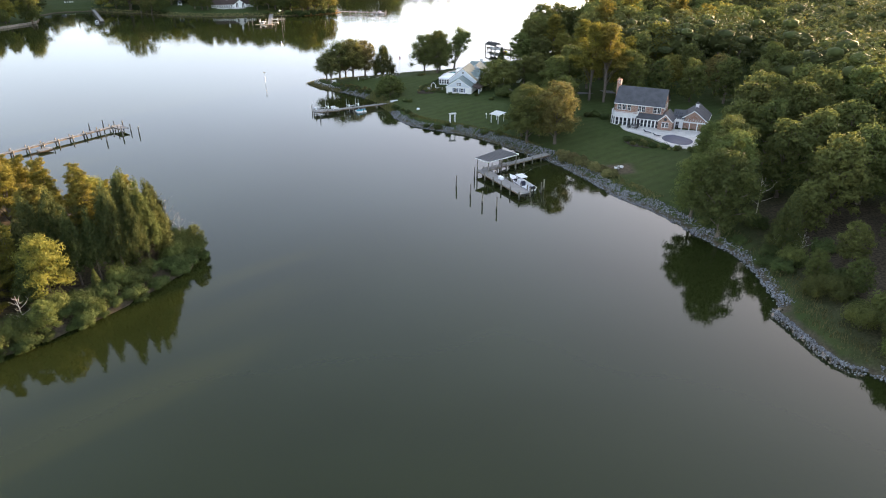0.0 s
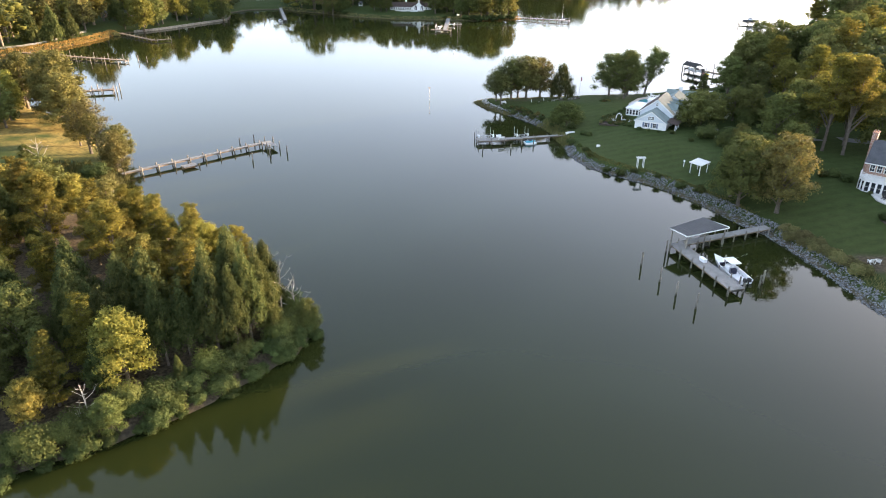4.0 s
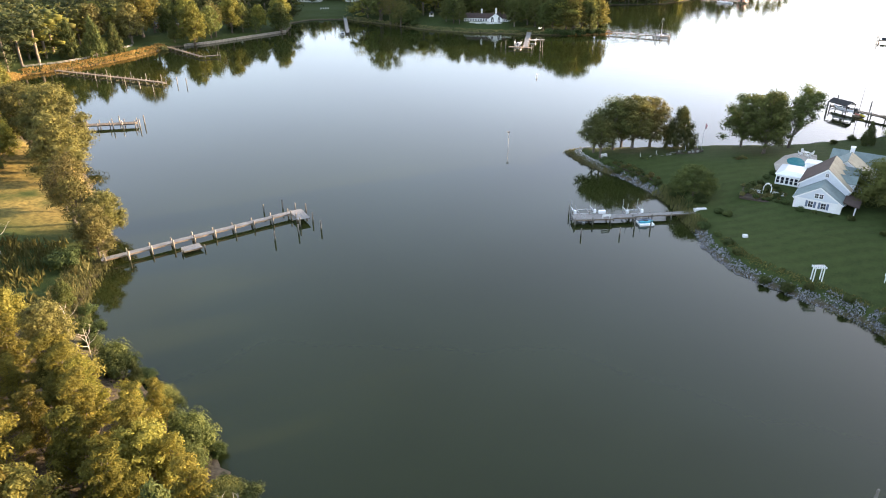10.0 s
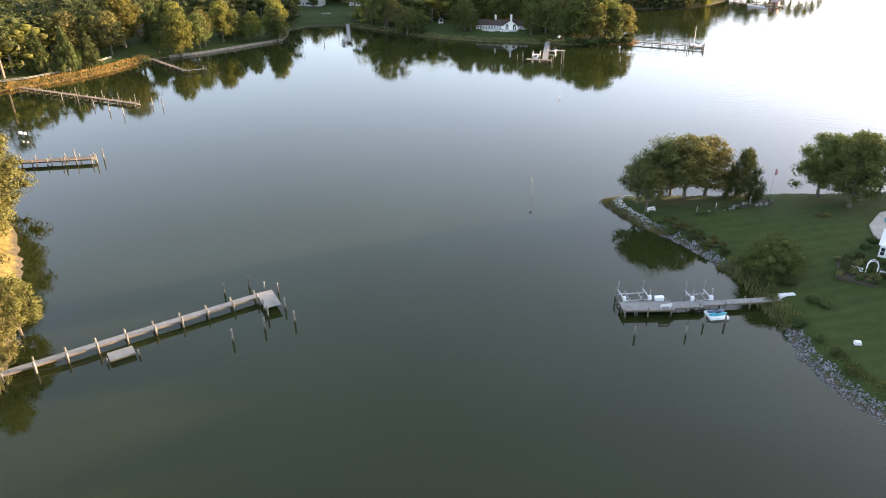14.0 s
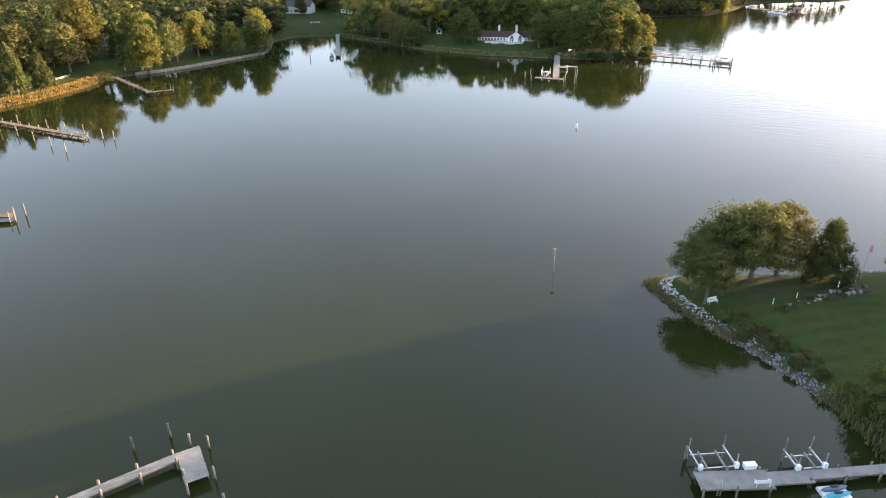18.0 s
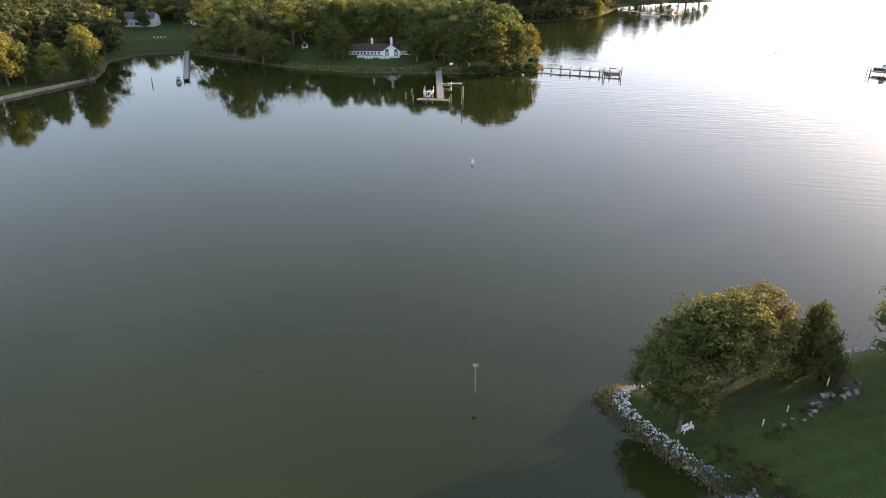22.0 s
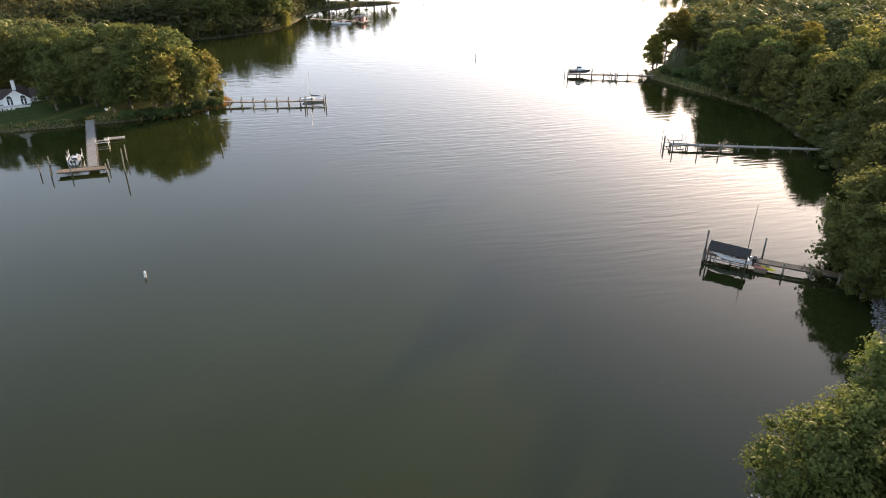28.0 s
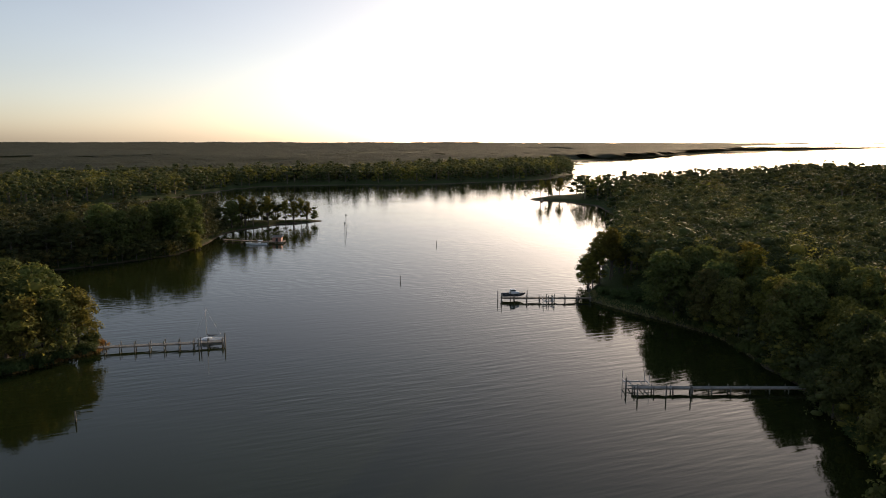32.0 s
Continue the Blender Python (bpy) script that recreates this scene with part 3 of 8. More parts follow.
def cedar_parts(seed, h, r, leaves, size, material, low=0.06, power=0.85):
    """A red cedar: upright plumes of feathery sprays round one stem."""
    rng = np.random.default_rng(seed)
    blobs = []
    n = 70
    for i in range(n):
        a, u = i * 2.39996 + rng.uniform(-.5, .5), (i / n) ** 0.85
        z = h * (low + (0.92 - low) * u)
        belly = min(1.0, 0.72 + 1.4 * u)
        rad = r * belly * (1.03 - u) ** power * rng.uniform(0.5, 1.0)
        s = r * (0.11 + 0.15 * (1 - u)) * rng.uniform(0.75, 1.25)
        blobs.append((rad * math.cos(a), rad * math.sin(a), z, s, s, s * rng.uniform(1.3, 2.1)))
    blobs.append((0, 0, h * 0.95, r * 0.10, r * 0.10, h * 0.06))
    for i in range(6):
        s = r * (0.52 - 0.07 * i)
        blobs.append((0, 0, h * (low + 0.12 + 0.125 * i), s, s, h * 0.09))
    return limbs(rng, h, 0.015 * h, [b[:3] for b in blobs[:60:8]], 0.2), crown_mesh("crown", rng, blobs, leaves, size, material, 0.52, 0.0, 0.15, 0.9)


def pine_parts(seed, h, r, leaves, size, material, low=0.45, tiers=15):
    """A loblolly pine: level, layered pads of needles on spreading limbs."""
    rng = np.random.default_rng(seed)
    blobs = []
    n = tiers * 3
    for i in range(n):
        a, u = i * 2.39996 + rng.uniform(-.6, .6), (i + 0.5) / n
        z = h * (low + (0.97 - low) * u)
        rad = r * (1 - 0.78 * u ** 1.7) * (rng.uniform(0.6, 0.95) if i % 3 else rng.uniform(0.15, 0.5))
        s = r * rng.uniform(0.19, 0.33) * (1.08 - 0.35 * u)
        blobs.append((rad * math.cos(a), rad * math.sin(a), z, s, s * rng.uniform(0.8, 1.2), s * 0.42))
    for i in range(4):
        blobs.append((0, 0, h * (low + 0.2 + 0.1 * i), r * 0.3, r * 0.3, h * 0.05))
    return limbs(rng, h, 0.016 * h, [b[:3] for b in blobs[:n:2]], low, (rng.uniform(-.4, .4), rng.uniform(-.4, .4))), crown_mesh("crown", rng, blobs, leaves, size, material, 0.55, 0.0, 0.2, 0.25, 0.35)


def bush_mesh(seed, r, h, leaves, size, material, lobes=9):
    rng = np.random.default_rng(seed)
    blobs = [(0, 0, h * 0.45, r * 0.62, r * 0.62, h * 0.5)]
    for i in range(lobes):
        a = i * 2.39996
        rad = r * rng.uniform(0.4, 0.68)
        s = r * rng.uniform(0.3, 0.46)
        blobs.append((rad * math.cos(a), rad * math.sin(a), h * rng.uniform(0.28, 0.68), s, s, s * h / r * 0.8))
    return crown_mesh("foliage", rng, blobs, leaves, size, material, 0.7)


def snag_build(seed, h, spread, forks=9):
    rng = np.random.default_rng(seed)
    b = Build()
    top = (rng.uniform(-.4, .4), rng.uniform(-.4, .4), h)
    b.tube([(0, 0, -0.3), (0.05, 0, h * 0.3), (top[0] * .5, top[1] * .5, h * 0.65), top], [0.016 * h, 0.013 * h, 0.009 * h, 0.002 * h], 6)
    for i in range(forks):
        a, z = i * 2.4, h * (0.25 + 0.65 * i / forks)
        ln = spread * rng.uniform(0.6, 1.1) * (1.15 - 0.6 * i / forks)
        p0 = Vector((0, 0, z))
        p1 = Vector((math.cos(a) * ln * 0.5, math.sin(a) * ln * 0.5, z + ln * 0.3))
        p2 = Vector((math.cos(a + .2) * ln, math.sin(a + .2) * ln, z + ln * rng.uniform(0.5, 0.9)))
        b.tube([p0, p1, p2], [0.008 * h, 0.005 * h, 0.0015 * h], 5)
        for k in range(3):
            q = p1.lerp(p2, 0.2 + 0.3 * k)
            e = q + Vector((rng.uniform(-1, 1), rng.uniform(-1, 1), rng.uniform(0.1, 1))) * ln * 0.28
            b.tube([q, q.lerp(e, 0.5) + Vector((0, 0, 0.06)), e], [0.003 * h, 0.002 * h, 0.001 * h], 4)
    return b


def tree_thing(name, parts, label, category="tree", group=""):
    ob = thing(name, 0, 0, -50, 0, label, category, group)
    part("trunk", parts[0], BARK, ob)
    part("crown", parts[1], None, ob)
    return ob


PLANTS = {}


def stock(key, make):
    """Two meshes of a kind: full foliage for the creek that is flown over, lighter foliage further off."""
    PLANTS[key] = [[make(d), 0] for d in (1.0, 0.42)]


def plant(key, x, y, size=1.0, turn=None, sink=0.1, tall=1.0, z=None):
    """Sets one plant of a kind on the ground at x, y of the plan."""
    rec = PLANTS[key][0 if -185 < x < 62 and 60 < y < 300 else 1]
    rec[1] += 1
    turn = (rec[1] * 137.5 + x * 7) % 360 if turn is None else turn
    m = pose(x, y, (ground_z(x, y) if z is None else z) - sink, 0, 0, turn)
    if rec[1] == 1:
        ob = rec[0]
        ob.matrix_basis = m
    else:
        ob = copy_thing(rec[0], m)
    ob.scale = (size, size, size * tall)
    return ob


def stock_tree(key, kind, label, build, seed, h, r, leaves, size, material, *more, **named):
    stock(key, lambda d: tree_thing(kind, build(seed, h, r, int(leaves * d), size / d ** 0.5, material, *more, **named), label))


stock_tree("oak_a", "oak_tree", "broad green oak tree with a rounded crown", oak_parts, 1, 13, 5.9, 8600, 0.34, LEAF_OAK, 0.12)
stock_tree("oak_b", "oak_tree", "dense green deciduous tree at the wood's edge", oak_parts, 2, 13, 5.0, 7800, 0.33, LEAF_OAK, 0.12)
stock_tree("oak_tan", "oak_tree", "oak tree with browning autumn leaves", oak_parts, 3, 13, 5.3, 7800, 0.32, LEAF_TAN, 0.16, 1.1)
stock_tree("oak_gold", "maple_tree", "deciduous tree with yellowing leaves in a sunlit golden tone", oak_parts, 4, 12, 4.7, 7600, 0.32, LEAF_GOLD, 0.16)
stock_tree("oak_c", "oak_tree", "tall green deciduous tree with low branches", oak_parts, 11, 14, 5.3, 8400, 0.35, LEAF_OAK, 0.10, 1.15)
stock_tree("oak_pt", "oak_tree", "open-crowned oak tree with a tall bare trunk", oak_parts, 12, 12.5, 6.2, 6400, 0.30, LEAF_OAK, 0.34, 1.0, share=0.42)
stock_tree("oak_spread", "oak_tree", "low spreading green tree on the lawn", oak_parts, 13, 9, 7.6, 9000, 0.33, LEAF_OAK, 0.10, 1.2)
stock_tree("cedar_a", "cedar_tree", "dark green red cedar with a pointed crown", cedar_parts, 5, 11, 3.4, 6800, 0.27, LEAF_CEDAR)
stock_tree("cedar_b", "cedar_tree", "narrow red cedar with feathery sprays", cedar_parts, 6, 10, 2.7, 6000, 0.25, LEAF_CEDAR, 0.12, 0.75)
stock_tree("cedar_tall", "cedar_tree", "tall columnar red cedar on a bare pale trunk", cedar_parts, 15, 13, 2.9, 6600, 0.26, LEAF_CEDAR, 0.3, 0.6)
stock_tree("pine_y", "pine_tree", "young pine with close layered needles in a sunlit golden green", pine_parts, 18, 13, 3.1, 6600, 0.27, LEAF_PINE, 0.16, 17)
stock_tree("oak_low", "oak_tree", "dense browning oak with branches down to the grass", oak_parts, 17, 13, 5.6, 8200, 0.33, LEAF_TAN, 0.06, 1.1)
stock_tree("cedar_broad", "cedar_tree", "broad dark evergreen with sprays down to the grass", cedar_parts, 16, 10.8, 4.8, 8600, 0.28, LEAF_CEDAR, 0.04, 0.6)
stock_tree("oak_lean", "oak_tree", "green tree leaning out over the water on a bare trunk", oak_parts, 14, 13.5, 5.0, 7600, 0.31, LEAF_OAK, 0.36, 1.0, (3.6, 4.6))
stock_tree("pine_a", "pine_tree", "tall loblolly pine with a bare trunk and clumped needles", pine_parts, 7, 17, 4.6, 7000, 0.32, LEAF_PINE)
stock_tree("pine_b", "pine_tree", "loblolly pine with layered needle clumps", pine_parts, 8, 15, 4.3, 7000, 0.31, LEAF_PINE, 0.25, 17)
stock_tree("locust", "locust_tree", "thin-leaved leaning tree with tan foliage", oak_parts, 9, 11, 4.4, 4600, 0.25, LEAF_TAN, 0.34, 0.8, (1.4, 0.5), share=0.35)


def bush_thing(name, seed, r, h, leaves, size, material, label):
    ob = thing(name, 0, 0, -50, 0, label, "shrub")
    part("foliage", bush_mesh(seed, r, h, leaves, size, material), None, ob)
    b = Build()
    for k in range(4):
        b.tube([(0, 0, -0.2), (0.18 * r * math.cos(k * 1.6), 0.18 * r * math.sin(k * 1.6), h * 0.2), (0.4 * r * math.cos(k * 1.6), 0.4 * r * math.sin(k * 1.6), h * 0.45)], [0.04, 0.03, 0.015], 5)
    part("stem", b, BARK, ob)
    return ob


stock("bush", lambda d: bush_thing("shrub", 20, 1.5, 1.7, int(793 * d), 0.20 / d ** 0.5, LEAF_BUSH, "rounded green garden shrub"))
stock("bush_wild", lambda d: bush_thing("shrub", 21, 2.4, 2.6, int(2000 * d), 0.23 / d ** 0.5, LEAF_BUSH, "wild green shrub on the bank"))
stock("thicket", lambda d: bush_thing("shrub", 25, 2.9, 4.6, int(3000 * d), 0.25 / d ** 0.5, LEAF_OAK, "tall dark green thicket at the water's edge"))
stock("bush_tan", lambda d: bush_thing("ornamental_grass", 22, 1.3, 1.6, int(793 * d), 0.27 / d ** 0.5, REED, "tawny clump of ornamental grass"))
stock("bush_dark", lambda d: bush_thing("shrub", 23, 1.2, 1.4, int(716 * d), 0.19 / d ** 0.5, LEAF_CEDAR, "dark evergreen garden shrub"))


def snag_thing(seed, h, spread):
    ob = thing("dead_tree", 0, 0, -50, 0, "bleached leafless dead tree", "dead tree")
    part("trunk", snag_build(seed, h, spread), BARK_PALE, ob)
    return ob


stock("snag_a", lambda d: snag_thing(31, 8, 3.0))
stock("snag_b", lambda d: snag_thing(32, 6, 2.6))

# the wooded peninsula on the western shore
_rng = np.random.default_rng(77)
for key, x, y, s in [
    ("cedar_b", -55.1, 105.0, 1.35), ("pine_y", -58.5, 100.4, 0.98), ("cedar_b", -51.2, 107.2, 1.15), ("pine_y", -56.3, 109.6, 0.94), ("pine_y", -61.9, 113.2, 0.74),
    ("pine_y", -63.0, 107.4, 0.98), ("cedar_a", -61.8, 95.8, 1.2), ("oak_gold", -58.8, 86.0, 0.92), ("cedar_a", -62.9, 88.8, 1.05), ("cedar_b", -65.1, 94.7, 1.2), ("pine_y", -68.5, 101.7, 0.9),
    ("cedar_a", -68.5, 90.0, 1.15), ("pine_y", -70.8, 109.9, 0.92), ("pine_y", -68.6, 115.6, 0.9), ("pine_a", -75.3, 105.3, 0.82), ("cedar_a", -74.1, 96.0, 1.1), ("oak_b", -72.9, 85.5, 0.85), ("cedar_b", -66.2, 81.8, 0.95),
    ("pine_y", -76.4, 116.9, 0.9), ("oak_gold", -82.0, 119.3, 0.85), ("pine_y", -83.1, 110.1, 0.95), ("pine_y", -81.9, 100.8, 0.74), ("cedar_a", -81.9, 91.4, 1.15), ("oak_gold", -79.6, 80.9, 0.8), ("cedar_b", -72.8, 74.9, 0.95),
    ("pine_y", -91.0, 119.5, 0.92), ("oak_tan", -94.3, 126.5, 0.75), ("pine_a", -92.0, 110.3, 0.9), ("pine_y", -90.9, 98.6, 1.0), ("oak_b", -90.8, 86.6, 0.9), ("cedar_a", -86.3, 72.4, 1.05), ("pine_y", -99.8, 117.4, 0.95),
    ("oak_gold", -102.1, 126.7, 0.8), ("oak_b", -102.1, 105.7, 1.0), ("pine_a", -102.0, 92.7, 0.95), ("cedar_a", -99.8, 77.3, 0.9), ("pine_y", -109.9, 112.9, 1.0), ("oak_b", -113.2, 99.9, 1.0), ("oak_gold", -112.1, 84.6, 1.0),
    ("oak_b", -119.8, 110.5, 0.9), ("pine_y", -124.4, 94.2, 1.0), ("pine_y", -126.8, 75.4, 1.0), ("cedar_a", -97.6, 63.1, 1.0), ("oak_b", -113.4, 66.9, 1.0), ("oak_b", -138.0, 87.3, 1.0), ("oak_b", -141.6, 67.3, 1.0), ("oak_gold", -133.4, 103.7, 0.9),
    ("pine_y", -78.7, 112.3, 0.78), ("pine_y", -86.5, 116.0, 0.74), ("pine_y", -73.1, 122.6, 0.55), ("pine_y", -95.3, 104.5, 0.78), ("cedar_a", -77.4, 86.7, 0.95)]:
    plant(key, x, y, s)
for x, y, s in [(-51.9, 95.1, 1.0), (-49.6, 96.3, 0.9), (-49.4, 99.2, 1.02), (-49.0, 101.6, 0.95), (-56.5, 90.7, 0.9), (-53.6, 97.2, 1.05), (-52.4, 101.2, 1.05), (-54.4, 92.6, 0.85)]:
    plant("cedar_tall", x, y, s)
for key, x, y, s in [("bush_wild", -44.5, 103.0, 1.0), ("bush_wild", -45.6, 99.0, 0.95), ("bush_wild", -45.1, 106.5, 0.9), ("thicket", -44.9, 103.6, 0.8), ("thicket", -45.8, 100.2, 0.75), ("thicket", -46.6, 106.8, 0.7), ("bush_wild", -43.7, 101.2, 0.7), ("bush_wild", -43.9, 98.4, 0.7), ("bush_wild", -48.9, 92.7, 1.0), ("bush_wild", -48.3, 89.8, 0.9), ("bush_wild", -51.6, 87.5, 1.05), ("bush_wild", -53.3, 84.6, 1.1),
                     ("bush_wild", -52.2, 82.8, 0.85), ("bush_wild", -57.2, 80.5, 0.9), ("bush_tan", -61.7, 75.3, 1.3), ("bush_wild", -62.8, 73.6, 0.8), ("bush_wild", -65.0, 72.5, 0.8), ("bush_wild", -49.6, 111.2, 0.9), ("bush_wild", -57.5, 116.5, 1.0),
                     ("bush_wild", -68.7, 122.5, 1.0), ("bush_wild", -47.8, 96.1, 0.8), ("bush_wild", -55.0, 82.2, 0.8), ("bush_wild", -69.5, 68.6, 1.0), ("bush_wild", -76.2, 65.1, 1.0)]:
    plant(key, x, y, s)
for x, y, s in [(-51.6, 109.0, 1.2), (-59.4, 79.9, 0.6), (-49.8, 108.4, 1.0)]:
    plant("snag_a", x, y, s)

# the close ranks of cedars and pines behind them
for i in range(46):
    x, y = _rng.uniform(-112, -52), _rng.uniform(76, 124)
    if float(shore_distance(np.array([x]), np.array([y]))[0]) > 5.5:
        plant(("pine_y" if y > 98 else "cedar_a", "cedar_b", "pine_y", "oak_gold" if i % 12 == 3 else "cedar_a", "oak_b", "pine_y")[i % 6], x, y, _rng.uniform(0.75, 1.1) * (0.8 if i % 6 == 4 else 0.9))

for i in range(26):
    x, y = _rng.uniform(-136, -100), _rng.uniform(66, 128)
    if float(shore_distance(np.array([x]), np.array([y]))[0]) > 6:
        plant(("oak_gold", "pine_y", "oak_b", "cedar_a")[i % 4], x, y, _rng.uniform(0.8, 1.1))

# undergrowth that closes the peninsula's bank
for (x0, y0), (x1, y1), n in (((-124.9, 37.4), (-85.3, 54.6), 8), ((-85.3, 54.6), (-64.9, 67.8), 7), ((-64.9, 67.8), (-53.8, 79.3), 6), ((-53.8, 79.3), (-46.1, 92.1), 6), ((-46.1, 92.1), (-42.8, 104.8), 6), ((-42.8, 104.8), (-66.4, 122.5), 7), ((-66.4, 122.5), (-105.5, 140.6), 9)):
    ln = math.hypot(x1 - x0, y1 - y0)
    for i in range(n):
        u, o = (i + _rng.uniform(0.1, 0.9)) / n, _rng.uniform(0.5, 3.4)
        x, y = x0 + (x1 - x0) * u - (y1 - y0) / ln * o, y0 + (y1 - y0) * u + (x1 - x0) / ln * o
        key = ("thicket", "thicket", "bush_wild", "oak_b", "cedar_b")[_rng.integers(5)]
        plant(key, x, y, _rng.uniform(0.5, 1.05) * {"oak_b": 0.5, "cedar_b": 0.55}.get(key, 1.0), tall=_rng.uniform(0.75, 1.3))
    for i in range(n):
        u, o = (i + _rng.uniform(0, 1)) / n, _rng.uniform(-0.6, 0.7)
        plant("bush_wild", x0 + (x1 - x0) * u - (y1 - y0) / ln * o, y0 + (y1 - y0) * u + (x1 - x0) / ln * o, _rng.uniform(0.35, 0.85), tall=_rng.uniform(0.7, 1.2))
for key, x, y, s in [("cedar_b", -60.5, 84.0, 0.8), ("oak_gold", -64.5, 77.0, 0.55), ("cedar_a", -70.0, 72.5, 0.7), ("oak_b", -78.5, 70.0, 0.65), ("cedar_b", -75.5, 79.5, 0.8), ("oak_gold", -88.0, 62.5, 0.7), ("cedar_a", -93.0, 70.0, 0.9), ("snag_b", -58.8, 78.2, 0.5), ("snag_a", -98.5, 132.5, 0.7), ("snag_b", -92.0, 130.0, 0.8), ("snag_b", -47.0, 107.5, 1.0)]:
    plant(key, x, y, s)

# western shore north of the peninsula
for key, x, y, s in [("oak_low", -116.4, 154.6, 0.8), ("locust", -129.9, 162.0, 1.25), ("oak_tan", -121.0, 161.7, 0.8), ("locust", -124.5, 159.0, 1.0), ("oak_gold", -137.0, 166.5, 0.8), ("bush_wild", -116.6, 147.7, 1.3), ("bush_tan", -124.3, 162.8, 0.9), ("snag_a", -128.7, 145.7, 0.95), ("oak_b", -132.1, 145.7, 0.45),
                     ("oak_low", -151.0, 178.5, 1.25), ("oak_low", -158.0, 184.6, 1.6), ("oak_low", -168.4, 193.3, 1.55), ("oak_gold", -170.6, 178.5, 1.2), ("oak_tan", -182.6, 195.9, 1.35), ("oak_gold", -192.5, 204.0, 1.3), ("oak_b", -179.4, 181.0, 1.2),
                     ("oak_gold", -203.3, 211.0, 1.2), ("oak_b", -190.3, 188.0, 1.2), ("oak_tan", -212.0, 215.7, 1.1), ("oak_gold", -217.4, 204.4, 1.2), ("oak_b", -228.2, 220.4, 1.2), ("oak_b", -164.0, 170.4, 1.0), ("oak_gold", -239.0, 230.8, 1.2),
                     ("oak_b", -201.1, 184.5, 1.3), ("oak_b", -249.8, 236.6, 1.2), ("oak_gold", -185.4, 164.8, 1.1), ("oak_b", -229.6, 196.4, 1.3)]:
    plant(key, x, y, s)

# ---- docks ----
def cyl(x, y, z0, z1, r, n=9, lean=(0, 0)):
    return Build().tube([(x, y, z0), (x + lean[0] * .5, y + lean[1] * .5, (z0 + z1) / 2), (x + lean[0], y + lean[1], z1 - 0.04), (x + lean[0], y + lean[1], z1)], [r * 1.04, r, r * 0.95, r * 0.8], n)


def piling(parent, x, y, top, r=0.15, lean=(0, 0), capped=False, foot=-2.2):
    """One driven pile: weathered above, dark and wet at the waterline."""
    p = part("piling", cyl(x, y, foot, top, r, 9, lean), WOOD_PILE, parent)
    part("wet_band", Build().tube([(x, y, -0.3), (x + lean[0] * .1, y + lean[1] * .1, 0.42)], [r * 1.08, r * 1.05], 9), WOOD_WET, p, "dark wet waterline band")
    if capped:
        part("cap", Build().tube([(x + lean[0], y + lean[1], top), (x + lean[0], y + lean[1], top + 0.22)], [r * 1.15, 0.02], 9), WHITE, p, "white cone cap")
    return p


def deck_strip(parent, a, b, width, z, material, board=0.2, rng=None):
    """Deck boards across a run from a to b, on two stringers. a, b: x, y in the thing's own metres."""
    rng = rng or np.random.default_rng(int(abs(a[0] * 13 + b[1] * 7)) + 5)
    dx, dy = b[0] - a[0], b[1] - a[1]
    length = math.hypot(dx, dy)
    ang = math.degrees(math.atan2(dy, dx))
    ux, uy = dx / length, dy / length
    bd, n = Build(), max(1, int(length / board))
    for i in range(n):
        s = (i + 0.5) * length / n
        j = rng.uniform(-0.03, 0.03)
        bd.box(a[0] + ux * s - uy * j, a[1] + uy * s + ux * j, z + rng.uniform(-0.006, 0.006), length / n - 0.025, width + rng.uniform(-0.03, 0.03), 0.05, ang)
    part("decking", bd, material, parent)
    for side in (-1, 1):
        o = side * (width / 2 - 0.12)
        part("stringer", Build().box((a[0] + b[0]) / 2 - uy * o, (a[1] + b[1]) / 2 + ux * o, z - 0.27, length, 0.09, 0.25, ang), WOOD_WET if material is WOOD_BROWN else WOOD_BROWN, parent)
    return ux, uy, length


def walkway(parent, a, b, width, z, top, spacing=3.0, material=None, r=0.14, sides=(-1, 1), jut=0.55, capped=False, start=0.6):
    """A dock run with pairs of piles and a cross beam at each pair."""
    material = material or WOOD_GREY
    rng = np.random.default_rng(int(abs(a[0] * 31 + a[1] * 17)) + 3)
    ux, uy, length = deck_strip(parent, a, b, width, z, material, rng=rng)
    n = max(1, round((length - start) / spacing))
    for i in range(n + 1):
        s = start + (length - start - 0.3) * i / n
        cx, cy = a[0] + ux * s, a[1] + uy * s
        for side in sides:
            o = side * (width / 2 + r * 0.7)
            piling(parent, cx - uy * o, cy + ux * o, z + top * rng.uniform(0.8, 1.15), r * rng.uniform(0.85, 1.1), (rng.uniform(-.06, .06), rng.uniform(-.06, .06)), capped)
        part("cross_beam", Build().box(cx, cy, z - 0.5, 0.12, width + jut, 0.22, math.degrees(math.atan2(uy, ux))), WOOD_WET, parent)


def dock(name, x, y, label, category="dock"):
    return thing(name, x, y, 0.0, 0, label, category)


def rel(ox, oy, x, y):
    """Plan point in the metres of a thing that stands at ox, oy of the plan."""
    return ((x - ox), (y - oy))


# the long grey pier on the western shore
O = (-113.8, 152.6)
pier = dock("pier", *O, "long weathered grey wooden pier with paired pilings")
walkway(pier, rel(*O, *O), rel(*O, -94.6, 182.6), 1.25, 1.05, 0.65, 4.0, r=0.16)
deck_strip(pier, rel(*O, -94.3, 183.9), rel(*O, -90.2, 180.6), 2.5, 1.07, WOOD_GREY)
for px, py in [(-95.2, 185.2), (-93.0, 185.7), (-89.2, 182.1), (-90.3, 179.2), (-92.0, 180.6)]:
    piling(pier, *rel(*O, px, py), 2.0, 0.15)
deck_strip(pier, rel(*O, -103.9, 161.6), rel(*O, -102.1, 164.4), 2.2, 0.6, WOOD_GREY)
